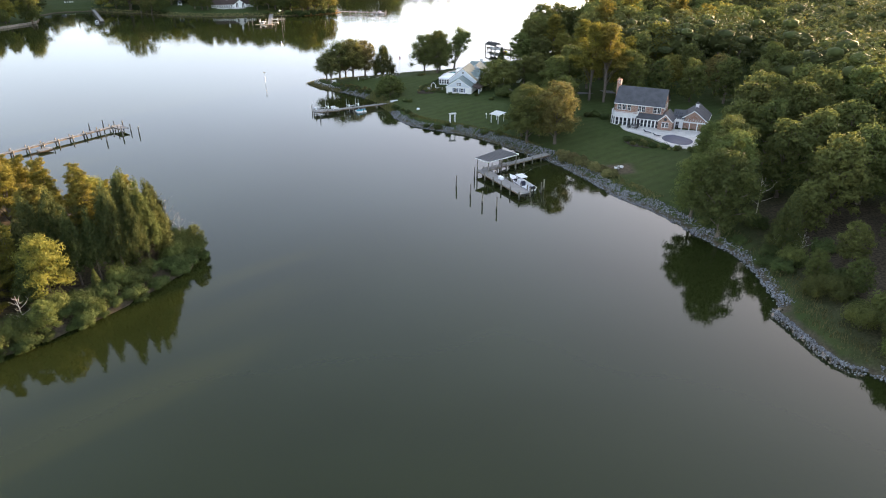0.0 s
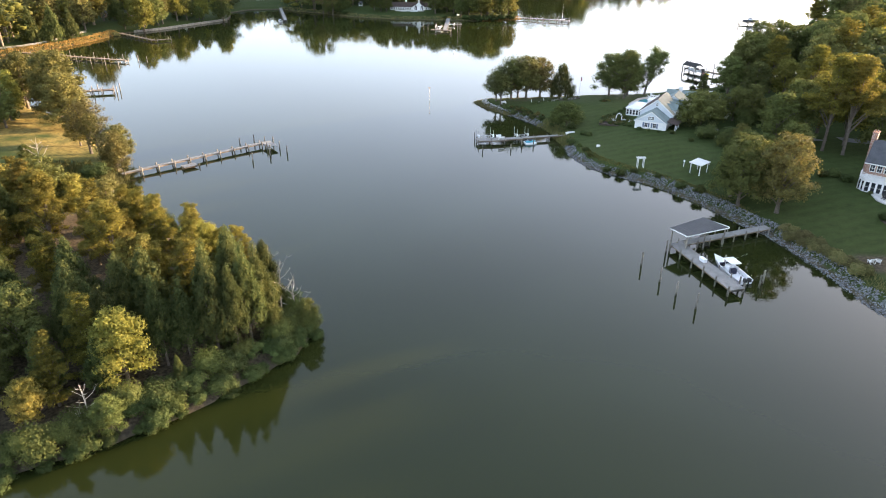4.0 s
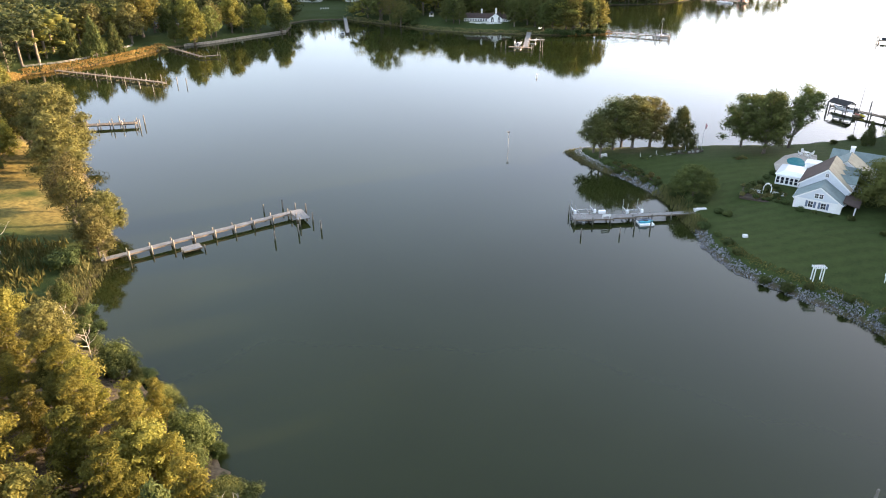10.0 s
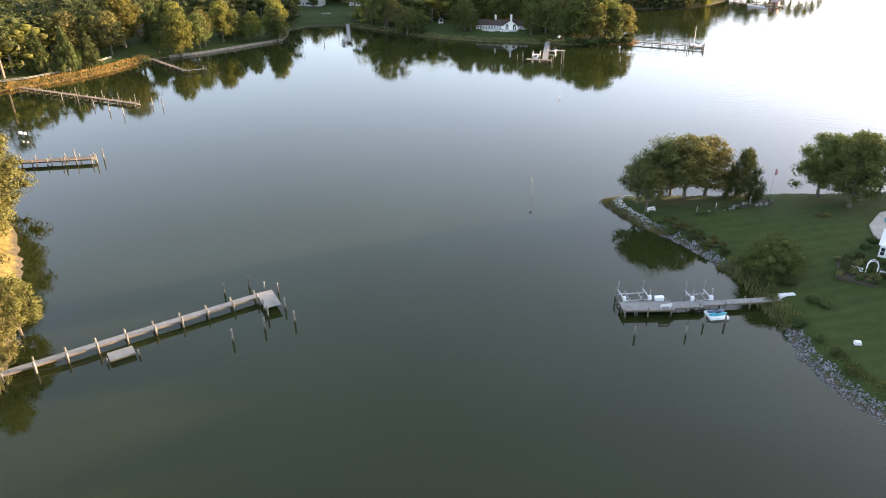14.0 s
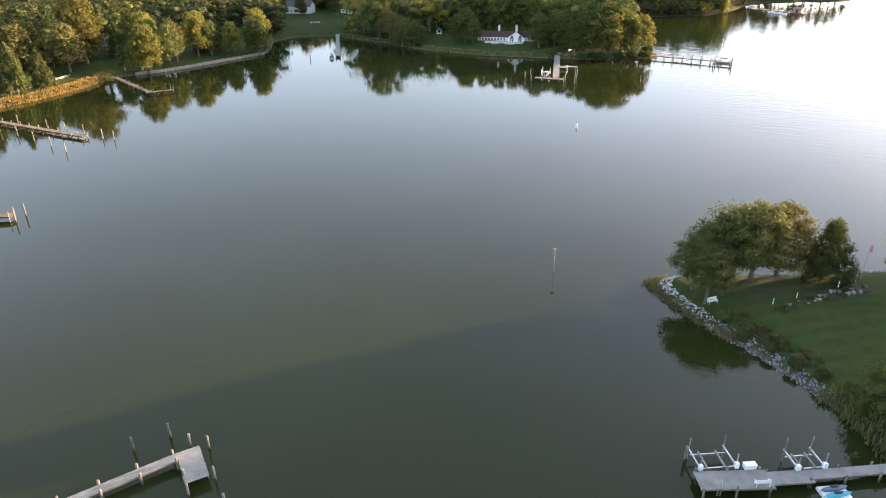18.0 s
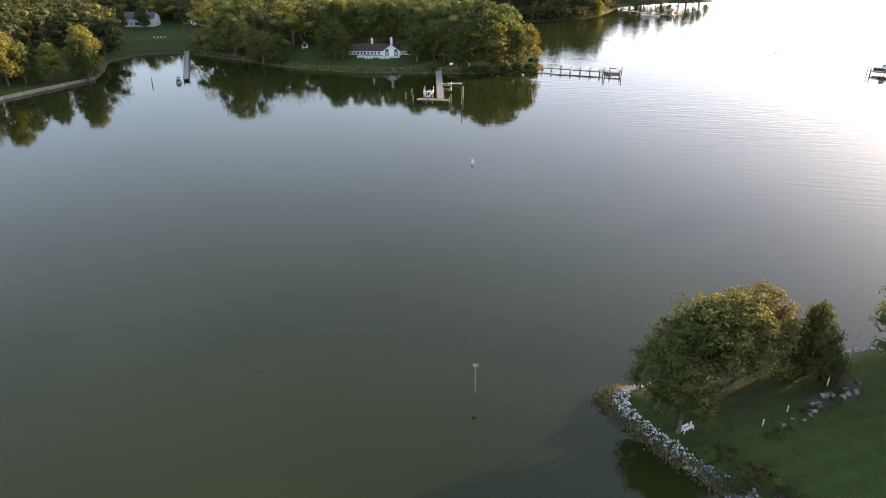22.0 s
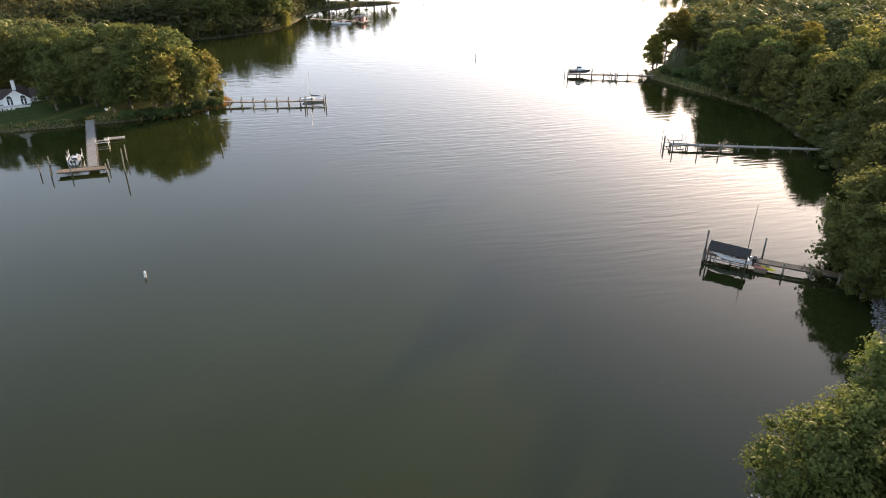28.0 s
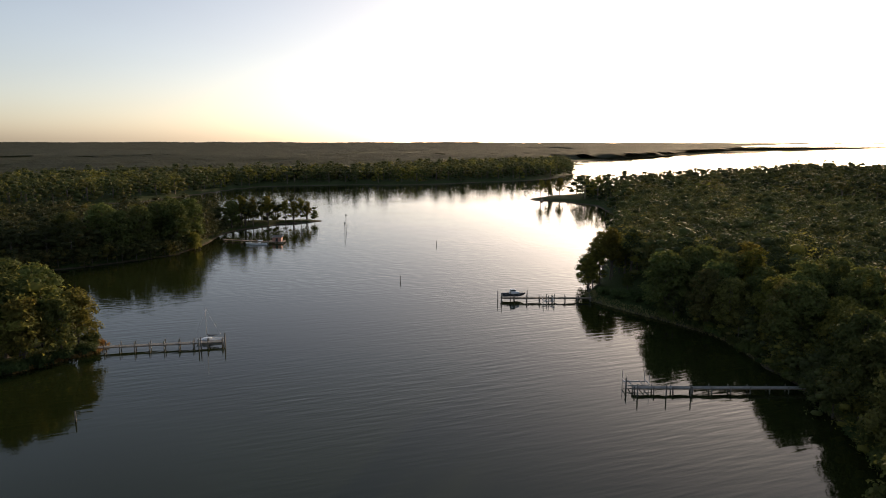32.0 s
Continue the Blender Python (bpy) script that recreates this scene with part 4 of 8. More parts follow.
for px, py in [(-103.5, 161.0), (-101.0, 164.1)]:
    piling(pier, *rel(*O, px, py), 1.0, 0.13)


def lone_pile(x, y, top, r=0.16, lean=(0, 0), label="lone weathered wooden mooring pile standing in the water", group="mooring piles"):
    ob = thing("mooring_pile", x, y, 0.0, 0, label, "mooring pile", group)
    piling(ob, 0, 0, top, r, lean)
    return ob


for px, py, h in [(-100.9, 182.3, 2.0), (-98.6, 185.6, 2.1), (-85.7, 179.4, 2.0), (-88.7, 176.1, 2.0), (-91.2, 171.9, 2.0)]:
    lone_pile(px, py, h)
for px, py, h in [(2.0, 139.2, 2.7), (5.0, 134.3, 2.6), (7.4, 130.2, 2.6), (10.2, 126.8, 2.7)]:
    lone_pile(px, py, h, 0.15, (0.05, 0.03))

# short pier further north
O = (-207.7, 204.2)
short_pier = dock("pier", *O, "sunlit brown wooden pier with tall end pilings")
walkway(short_pier, (0, 0), rel(*O, -174.8, 224.7), 2.4, 1.1, 1.1, 3.6, WOOD_BROWN)
for px, py, h in [(-172.9, 223.7, 2.6), (-174.4, 227.1, 2.8), (-181.4, 224.6, 2.6), (-178.6, 219.4, 2.4)]:
    lone_pile(px, py, h)

# long low dock with many mooring poles
O = (-265.6, 275.6)
slip_dock = dock("dock", *O, "long narrow brown dock lined with mooring poles")
walkway(slip_dock, (0, 0), rel(*O, -207.3, 272.2), 1.7, 0.9, 0.8, 4.2, WOOD_BROWN)
for px, py in [(-237.6, 269.1), (-228.9, 268.0), (-220.3, 266.3), (-211.6, 264.4), (-203.0, 261.8), (-240.8, 277.5), (-227.8, 276.9), (-220.2, 276.6), (-212.7, 276.5), (-204.0, 275.0), (-199.6, 274.9)]:
    lone_pile(px, py, 2.6, 0.15, (0.06, -0.05), group="slip poles")
for k in range(2):
    ob = thing("piling_box", -212 + 1.6 * k, 233.4, 1.0, 12 * k, "white fibreglass dock box on the decking", "dock box")
    part("body", Build().box(0, 0, 0, 0.9, 0.55, 0.5, 0, 0.06), FIBRE, ob)
    part("lid", Build().box(0, 0, 0.505, 0.96, 0.6, 0.09, 0, 0.03), FIBRE, ob)

# L-shaped dock at the bulkhead
O = (-262.1, 335.9)
bend_dock = dock("dock", *O, "low dark L-shaped dock beside a bulkhead")
walkway(bend_dock, (0, 0), rel(*O, -231.1, 321.1), 1.6, 0.9, 0.6, 4.5, WOOD_BROWN)
deck_strip(bend_dock, rel(*O, -231.1, 319.8), rel(*O, -225.3, 326.6), 1.6, 0.92, WOOD_BROWN)
for px, py in [(-228.4, 320.7), (-224.6, 326.1), (-227.0, 327.3)]:
    piling(bend_dock, *rel(*O, px, py), 2.2)

# dock at the head of the cove
O = (-236.5, 461.7)
cove_dock = dock("dock", *O, "narrow grey dock in the shaded cove")
walkway(cove_dock, (0, 0), rel(*O, -203.7, 405.6), 1.7, 0.9, 0.9, 5.0, WOOD_GREY)
lone_pile(-213.5, 398.3, 2.4)
lone_pile(-195.1, 407.6, 2.4)

# T-headed dock before the white gabled house
O = (-114.0, 444.0)
t_dock = dock("dock", *O, "long grey dock with a tan T-shaped head")
walkway(t_dock, (0, 0), rel(*O, -102.3, 392.4), 2.1, 1.0, 0.7, 4.2, WOOD_GREY)
deck_strip(t_dock, rel(*O, -109.8, 390.3), rel(*O, -99.1, 390.9), 2.4, 1.02, WOOD_BROWN)
for px, py in [(-110.9, 389.0), (-106.5, 389.0), (-98.7, 389.4), (-98.9, 392.9), (-114.3, 392.5), (-113.7, 398.4), (-110.2, 402.1)]:
    piling(t_dock, *rel(*O, px, py), 2.5)
lone_pile(-94.6, 389.1, 6.0, 0.17, (0.1, 0.1), "tall leaning mooring pole in the water")
lone_pile(-95.9, 399.0, 4.0, 0.15, (0.1, 0.2), "tall leaning mooring pole in the water")
lone_pile(-72.5, 401.0, 2.2)
deck_strip(t_dock, rel(*O, -104.9, 417.8), rel(*O, -99.6, 418.6), 2.2, 0.5, WOOD_GREY)

# dock with the sailing boat, off the wooded tip
O = (-77.0, 451.0)
sail_dock = dock("dock", *O, "grey dock on paired pilings off the wooded tip")
walkway(sail_dock, (0, 0), rel(*O, -42.0, 444.9), 1.6, 1.25, 1.1, 3.9, WOOD_GREY)
for px, py in [(-48.0, 444.3), (-41.8, 442.1), (-41.6, 446.4), (-48.6, 442.9)]:
    piling(sail_dock, *rel(*O, px, py), 3.2, 0.17)

# brown dock with the covered boat lift
O = (37.8, 299.6)
lift_dock = dock("dock", *O, "brown timber dock with tall dark pilings")
walkway(lift_dock, (0, 0), rel(*O, 17.0, 316.3), 1.9, 1.3, 0.75, 4.4, WOOD_BROWN, 0.17, (1,))
for px, py, h in [(15.7, 314.7, 2.8), (18.7, 318.5, 4.2), (27.2, 313.5, 4.0)]:
    piling(lift_dock, *rel(*O, px, py), h, 0.17)

# pale dock with the empty lift
O = (82.7, 362.2)
pale_dock = dock("dock", *O, "long pale grey dock on low pilings")
walkway(pale_dock, (0, 0), rel(*O, 44.7, 376.1), 1.5, 1.2, 0.45, 4.2, WOOD_GREY)
for px, py in [(44.0, 377.6), (44.1, 373.3), (50.1, 371.0), (55.3, 369.1)]:
    piling(pale_dock, *rel(*O, px, py), 3.0)

# far dock with the moored cruiser
O = (83.9, 455.0)
far_dock = dock("dock", *O, "dark dock silhouetted against the bright river")
walkway(far_dock, (0, 0), rel(*O, 53.2, 466.1), 1.7, 1.25, 1.0, 4.4, WOOD_BROWN)
for px, py, h in [(52.8, 467.7, 3.6), (52.5, 464.0, 3.6), (57.5, 466.9, 3.2), (63.1, 464.8, 3.6), (68.4, 460.0, 2.8), (71.0, 459.0, 2.8), (68.0, 457.9, 2.8)]:
    piling(far_dock, *rel(*O, px, py), h)

# the L-shaped dock with the roofed slip
O = (24.9, 159.8)
slip = dock("dock", *O, "grey L-shaped dock with a roofed boat slip")
walkway(slip, (0, 0), rel(*O, 8.6, 147.8), 1.7, 1.15, 0.55, 2.9)
walkway(slip, rel(*O, 7.8, 147.8), rel(*O, 16.6, 132.6), 2.7, 1.15, 0.75, 3.1, WOOD_GREY, 0.15)
for px, py, h in [(6.2, 145.5, 2.6), (17.3, 135.6, 2.0), (21.2, 138.1, 2.4), (20.4, 136.3, 2.4), (15.7, 142.7, 2.2)]:
    piling(slip, *rel(*O, px, py), h, 0.15)
RZ = 3.9
roof_c = [(6.4, 147.6), (12.5, 154.0), (16.7, 150.9), (9.1, 144.8)]
part("roof", Build().slab([(*rel(*O, *roof_c[0]), RZ + 0.2), (*rel(*O, *roof_c[1]), RZ + 0.25), (*rel(*O, *roof_c[2]), RZ), (*rel(*O, *roof_c[3]), RZ)], 0.09), ROOF_METAL, slip, "dark grey metal lean-to roof")
for k in range(13):  # standing seams
    u, v = (k + 0.4) / 13, (k + 0.52) / 13
    lo0, lo1 = (Vector(roof_c[3]).lerp(Vector(roof_c[2]), w) for w in (u, v))
    hi0, hi1 = (Vector(roof_c[0]).lerp(Vector(roof_c[1]), w) for w in (u, v))
    part("roof_seam", Build().slab([(*rel(*O, *hi0), RZ + 0.25), (*rel(*O, *hi1), RZ + 0.25), (*rel(*O, *lo1), RZ + 0.05), (*rel(*O, *lo0), RZ + 0.05)], 0.07), ROOF_METAL, slip)
for p, q in ((3, 2), (0, 1), (0, 3), (1, 2)):
    a, b = rel(*O, *roof_c[p]), rel(*O, *roof_c[q])
    zz = RZ - 0.02 if (p, q) == (3, 2) else RZ + 0.12
    part("fascia", Build().box((a[0] + b[0]) / 2, (a[1] + b[1]) / 2, zz - 0.14, math.hypot(a[0] - b[0], a[1] - b[1]), 0.06, 0.17, math.degrees(math.atan2(b[1] - a[1], b[0] - a[0]))), WHITE, slip, "white fascia board")
for px, py in [(6.9, 147.4), (9.4, 145.8), (12.5, 153.3), (16.1, 151.0), (12.6, 148.6)]:
    piling(slip, *rel(*O, px, py), RZ - 0.05, 0.14)

# dock in the small cove, with two boat lifts
O = (-15.6, 212.9)
cove = dock("dock", *O, "pale wooden dock with a broad end deck")
walkway(cove, (0, 0), rel(*O, -30.4, 205.1), 1.3, 1.05, 0.4, 3.6, r=0.12)
walkway(cove, rel(*O, -29.7, 205.3), rel(*O, -33.9, 203.2), 1.8, 1.06, 0.3, 4.0, r=0.12, sides=(-1,))
walkway(cove, rel(*O, -33.7, 203.2), rel(*O, -40.9, 200.1), 2.6, 1.07, 0.5, 3.4, r=0.13)
for px, py, h in [(-38.0, 194.3, 1.6), (-31.2, 197.2, 1.6), (-29.0, 201.0, 1.7), (-26.1, 202.3, 1.7), (-42.3, 203.8, 2.2)]:
    piling(cove, *rel(*O, px, py), h, 0.13)

# ---- eastern shore: trees ----
for key, x, y, s in [
    ("oak_pt", -44.2, 242.0, 0.84), ("oak_pt", -40.0, 245.6, 1.12), ("oak_tan", -31.6, 252.2, 1.12), ("oak_tan", -35.6, 248.6, 1.2), ("oak_pt", -42.0, 238.4, 0.76), ("oak_tan", -38.4, 249.0, 1.0),
    ("cedar_broad", -24.8, 253.0, 1.0), ("oak_a", -9.8, 259.4, 1.08), ("oak_c", -4.8, 253.0, 1.12), ("oak_a", -4.0, 260.4, 1.1), ("cedar_a", 20.0, 270.0, 0.6),
    ("oak_spread", -19.4, 219.2, 0.74), ("oak_spread", 16.2, 221.4, 1.06), ("thicket", 27.5, 224.5, 1.1), ("thicket", 33.0, 230.0, 1.3), ("thicket", 30.0, 236.0, 1.4), ("thicket", 37.0, 226.0, 1.3), ("bush_wild", 16.6, 209.5, 1.3), ("thicket", 20.8, 203.0, 0.85), ("oak_tan", 24.0, 203.0, 0.5), ("bush_wild", 22.5, 209.0, 1.3),
    ("oak_a", 35.0, 283.0, 1.45), ("oak_a", 36.5, 303.5, 1.25), ("oak_c", 43.5, 309.5, 1.4), ("oak_b", 33.5, 297.0, 0.85), ("oak_c", 38.0, 290.5, 1.55), ("oak_a", 37.5, 297.0, 1.3), ("oak_c", 46.0, 300.0, 1.5), ("oak_a", 52.0, 308.0, 1.45), ("oak_c", 31.0, 274.0, 1.2), ("pine_a", 40.0, 268.0, 1.05), ("oak_a", 27.0, 264.0, 0.95), ("oak_c", 44.0, 288.0, 1.15), ("oak_gold", 42, 258, 1.1), ("oak_a", 34, 258, 0.9),
    ("oak_a", 20.4, 168.8, 1.16), ("oak_tan", 27.2, 166.2, 1.25), ("oak_b", 19.4, 173.4, 0.95), ("oak_b", 22.0, 180.0, 0.95), ("oak_b", 25.0, 229.0, 0.75), ("oak_b", 21.6, 229.0, 0.6), ("oak_c", 29.0, 226.5, 0.8), ("oak_b", 24.0, 173.0, 0.85), ("oak_b", 30.0, 176.0, 0.9), ("oak_b", 26.0, 182.0, 0.8), ("oak_c", 32.0, 186.0, 0.85), ("oak_b", 22.0, 188.0, 0.6),
    ("pine_a", 43.0, 206.0, 1.35), ("pine_b", 49.0, 212.0, 1.5), ("pine_a", 47.0, 204.0, 1.35), ("oak_c", 55.0, 207.0, 1.1), ("oak_gold", 45.0, 222.0, 1.35), ("pine_b", 57.0, 221.0, 1.15), ("oak_c", 38.0, 215.0, 1.1), ("oak_c", 32.0, 206.0, 1.0),
    ("oak_gold", 52.0, 236.0, 1.2), ("oak_c", 63.0, 232.0, 1.2), ("pine_a", 46.0, 241.0, 1.15), ("oak_gold", 73.0, 246.0, 1.55), ("oak_gold", 82.0, 248.0, 1.35), ("oak_gold", 70.0, 216.0, 1.05), ("oak_c", 77.0, 222.0, 1.05), ("oak_tan", 84.0, 214.0, 1.0), ("oak_c", 64.0, 205.0, 0.95), ("oak_c", 73.0, 204.0, 0.95), ("oak_c", 83.0, 203.0, 1.0),
    ("oak_c", 50.0, 112.5, 1.2), ("oak_b", 47.5, 120.5, 1.0), ("oak_c", 54.0, 121.5, 1.2), ("oak_c", 57.0, 130.0, 1.15), ("oak_b", 60.0, 138.0, 1.05), ("oak_b", 58.5, 145.5, 0.8), ("oak_c", 66.0, 150.0, 1.0), ("oak_c", 66.0, 126.0, 1.15), ("oak_c", 71.0, 145.0, 1.1), ("oak_a", 72.0, 158.0, 1.25),
    ("oak_c", 80.0, 150.0, 1.3), ("oak_a", 78.0, 167.0, 1.3), ("oak_c", 88.0, 160.0, 1.35), ("oak_a", 92.0, 174.0, 1.35), ("oak_c", 101.0, 165.0, 1.35), ("oak_a", 104.0, 180.0, 1.35), ("oak_c", 96.0, 150.0, 1.35), ("oak_a", 84.0, 138.0, 1.3),
    ("oak_c", 74.0, 131.0, 1.2), ("oak_a", 80.0, 122.0, 1.25), ("oak_c", 70.0, 114.0, 1.2), ("cedar_a", 58.4, 105.1, 1.02), ("oak_b", 63.5, 110.0, 0.8), ("oak_c", 92.0, 130.0, 1.35), ("oak_a", 90.0, 114.0, 1.3), ("oak_c", 80.0, 106.0, 1.2), ("oak_b", 66.0, 98.0, 0.62),
    ("oak_a", 76.0, 95.0, 1.2), ("oak_c", 103.0, 140.0, 1.35), ("oak_a", 101.0, 122.0, 1.3), ("oak_b", 62.0, 89.0, 0.5), ("oak_b", 66.5, 83.0, 0.55), ("oak_b", 72.0, 80.0, 0.7), ("oak_c", 84.0, 84.0, 1.1), ("oak_tan", 61.5, 78.0, 0.45), ("oak_b", 88.0, 192.0, 1.15), ("oak_c", 98.0, 198.0, 1.2),
    ("oak_gold", 108.0, 196.0, 1.3), ("oak_c", 114.0, 210.0, 1.3), ("oak_c", 100.0, 212.0, 1.2), ("oak_gold", 122.0, 222.0, 1.35), ("oak_c", 116.0, 188.0, 1.35), ("oak_c", 126.0, 204.0, 1.35), ("oak_c", 112.0, 152.0, 1.35), ("oak_a", 118.0, 172.0, 1.35)]:
    plant(key, x, y, s, tall=0.9 if x < -28 else 1.0)
plant("oak_lean", 1.4, 262.4, 1.05, turn=0)
for key, x, y, s in [("snag_a", 59.6, 119.5, 1.0), ("snag_b", 57.0, 105.0, 0.6), ("snag_b", 60.5, 103.0, 0.7), ("bush_wild", 57.5, 114.0, 1.0), ("bush_wild", 55.5, 103.5, 0.8), ("bush_wild", 58.5, 99.5, 0.8), ("bush_wild", 60.0, 95.0, 0.9), ("bush_wild", 62.0, 92.0, 1.0), ("bush_wild", 57.5, 92.0, 0.5),
                     ("bush_wild", 60.5, 84.5, 0.7), ("bush_wild", 59.5, 74.5, 0.7), ("bush_wild", 52.5, 109.0, 0.6), ("bush_wild", 64.0, 103.0, 1.0), ("thicket", 59.5, 72.5, 1.0), ("thicket", 61.5, 76.5, 1.1), ("thicket", 58.6, 80.5, 0.9), ("thicket", 62.8, 82.0, 1.0), ("thicket", 56.4, 90.0, 0.8), ("thicket", 59.0, 88.0, 0.9), ("bush_wild", 55.0, 97.5, 0.9), ("thicket", 57.6, 100.0, 0.8), ("oak_b", 58.5, 94.0, 0.45), ("bush_wild", 53.8, 101.0, 0.75), ("oak_b", 63.0, 76.0, 0.5)]:
    plant(key, x, y, s)
# clumps of tawny grass and shrubs along the stone bank
for i in range(19):
    u = i / 18
    plant("bush_tan", 27.6 + 9.6 * u + 0.8 * math.sin(i * 2.1), 158.0 - 15.4 * u + 0.7 * math.cos(i * 1.7), 0.85 + 0.35 * ((i * 7) % 5) / 5)
for x, y, s in [(-6.3, 186.2, 0.85), (-3.2, 184.8, 1.0), (-0.2, 184.6, 0.75), (5.0, 182.2, 0.7), (9.7, 177.6, 1.1), (13.5, 175.2, 1.0), (-12.2, 197.2, 0.7), (-14.0, 200.4, 0.6), (-10.8, 193.6, 0.65), (-16.6, 204.8, 0.95), (-19.2, 212.6, 0.8), (-17.4, 216.0, 1.0), (-14.2, 211.4, 0.7), (-12.4, 210.2, 0.7), (-23.2, 219.0, 0.7)]:
    plant("bush_dark" if x > -11 else "bush", x, y, s * (1.15 if x > -11 else 1.0))
for x, y, s in [(-30.0, 226.5, 1.0), (-33.0, 229.0, 0.9), (-27.0, 224.5, 0.9), (-36.5, 231.5, 0.8), (-39.5, 235.0, 0.9), (-24.0, 222.5, 0.8), (-21.0, 221.0, 0.9), (-31.5, 230.5, 0.7), (-3.6, 233.5, 0.7), (-5.2, 230.5, 0.6), (-6.4, 227.0, 0.7), (-5.6, 223.5, 0.6), (-3.8, 220.5, 0.6), (-2.2, 217.0, 0.7), (0.2, 213.6, 0.6), (2.6, 212.8, 0.5), (5.2, 212.0, 0.5), (8.6, 211.5, 0.7), (13.0, 205.5, 0.7), (21.5, 206.0, 1.3), (26.5, 203.5, 1.3), (18.0, 209.5, 0.8),
                (45.2, 164.2, 0.9), (45.6, 161.0, 0.8), (47.6, 160.2, 0.8), (50.0, 158.6, 0.8), (52.6, 157.4, 0.9), (47.4, 163.6, 0.7), (50.2, 161.6, 0.7), (55.0, 155.5, 1.0), (58.0, 154.5, 1.0), (64.0, 163.5, 1.1), (46.0, 177.0, 0.5), (43.2, 184.0, 1.0), (41.5, 187.0, 1.1), (39.0, 186.0, 1.1), (17.5, 276.0, 0.9), (22.0, 278.0, 1.0), (25.5, 270.5, 1.1), (12.5, 270.0, 0.9)]:
    plant("bush_dark" if (x * 7) % 3 < 1.4 else "bush", x, y, s)

# ---- woods that nobody could count ----
def far_tree(seed, kind, tier):
    """A light tree for the far woods, one metre to its unit of height: leaf sheets, cores and a trunk."""
    rng = np.random.default_rng(seed)
    blobs = []
    if kind == "pine":
        for i in range(7):
            a, u = i * 2.4, i / 6
            blobs.append((0.13 * math.cos(a) * (1.1 - u), 0.13 * math.sin(a) * (1.1 - u), 0.5 + 0.44 * u, 0.15 - 0.05 * u, 0.15 - 0.05 * u, 0.075))
    elif kind == "cedar":
        for i in range(8):
            a, u = i * 2.4, i / 7
            blobs.append((0.13 * math.cos(a) * (1 - u), 0.13 * math.sin(a) * (1 - u), 0.12 + 0.8 * u, 0.15 * (1.1 - u), 0.15 * (1.1 - u), 0.12))
    else:
        for i in range(14):
            a, u = i * 2.4, i / 13
            d = 0.27 * math.sqrt(max(0.05, 1 - ((u - 0.3) / 0.75) ** 2))
            blobs.append((d * math.cos(a), d * math.sin(a), 0.13 + 0.74 * u, rng.uniform(.12, .18), rng.uniform(.12, .18), rng.uniform(.09, .13)))
        blobs.append((0, 0, 0.55, 0.22, 0.22, 0.30))
    v, f = leaf_cloud(rng, blobs, (760, 420, 170)[tier], (0.045, 0.060, 0.095)[tier])
    v = v.reshape(-1, 4, 3)[:, :3].reshape(-1, 3)
    cv, cf = cores(blobs[::2] + blobs[-1:] if tier < 2 else blobs[::3], (0.6, 0.6, 0.75)[tier])
    tv = np.array([(0.018 * math.cos(k * 1.2566), 0.018 * math.sin(k * 1.2566), z) for z in (-0.02, 0.55) for k in range(5)])
    tf = [(k, (k + 1) % 5, 5 + (k + 1) % 5, 5 + k) for k in range(5)]
    tris = np.concatenate([np.arange(len(v)).reshape(-1, 3), cf + len(v)])
    return np.concatenate([v, cv, tv]), tris, np.array(tf) + len(v) + len(cv)


FAR = [{k: [far_tree(40 + i + 10 * j, k, tier) for i in range(4)] for j, k in enumerate(("oak", "pine", "cedar"))} for tier in range(3)]


def scatter(poly, gap, seed, inland=4.0, keep=None):
    """Points over a polygon, jittered, on dry land."""
    rng = np.random.default_rng(seed)
    p = np.array(poly, float)
    xs, ys = np.arange(p[:, 0].min(), p[:, 0].max(), gap), np.arange(p[:, 1].min(), p[:, 1].max(), gap)
    X, Y = np.meshgrid(xs, ys)
    X, Y = X.ravel() + rng.uniform(-.42, .42, X.size) * gap, Y.ravel() + rng.uniform(-.42, .42, Y.size) * gap
    odd = np.zeros(X.shape, bool)
    for (x0, y0), (x1, y1) in zip(p, np.roll(p, -1, 0)):
        if y0 != y1:
            odd ^= ((y0 > Y) != (y1 > Y)) & (X < x0 + (x1 - x0) * (Y - y0) / (y1 - y0))
    odd &= shore_distance(X, Y) > inland
    if keep is not None:
        odd &= keep(X, Y)
    return X[odd], Y[odd], rng


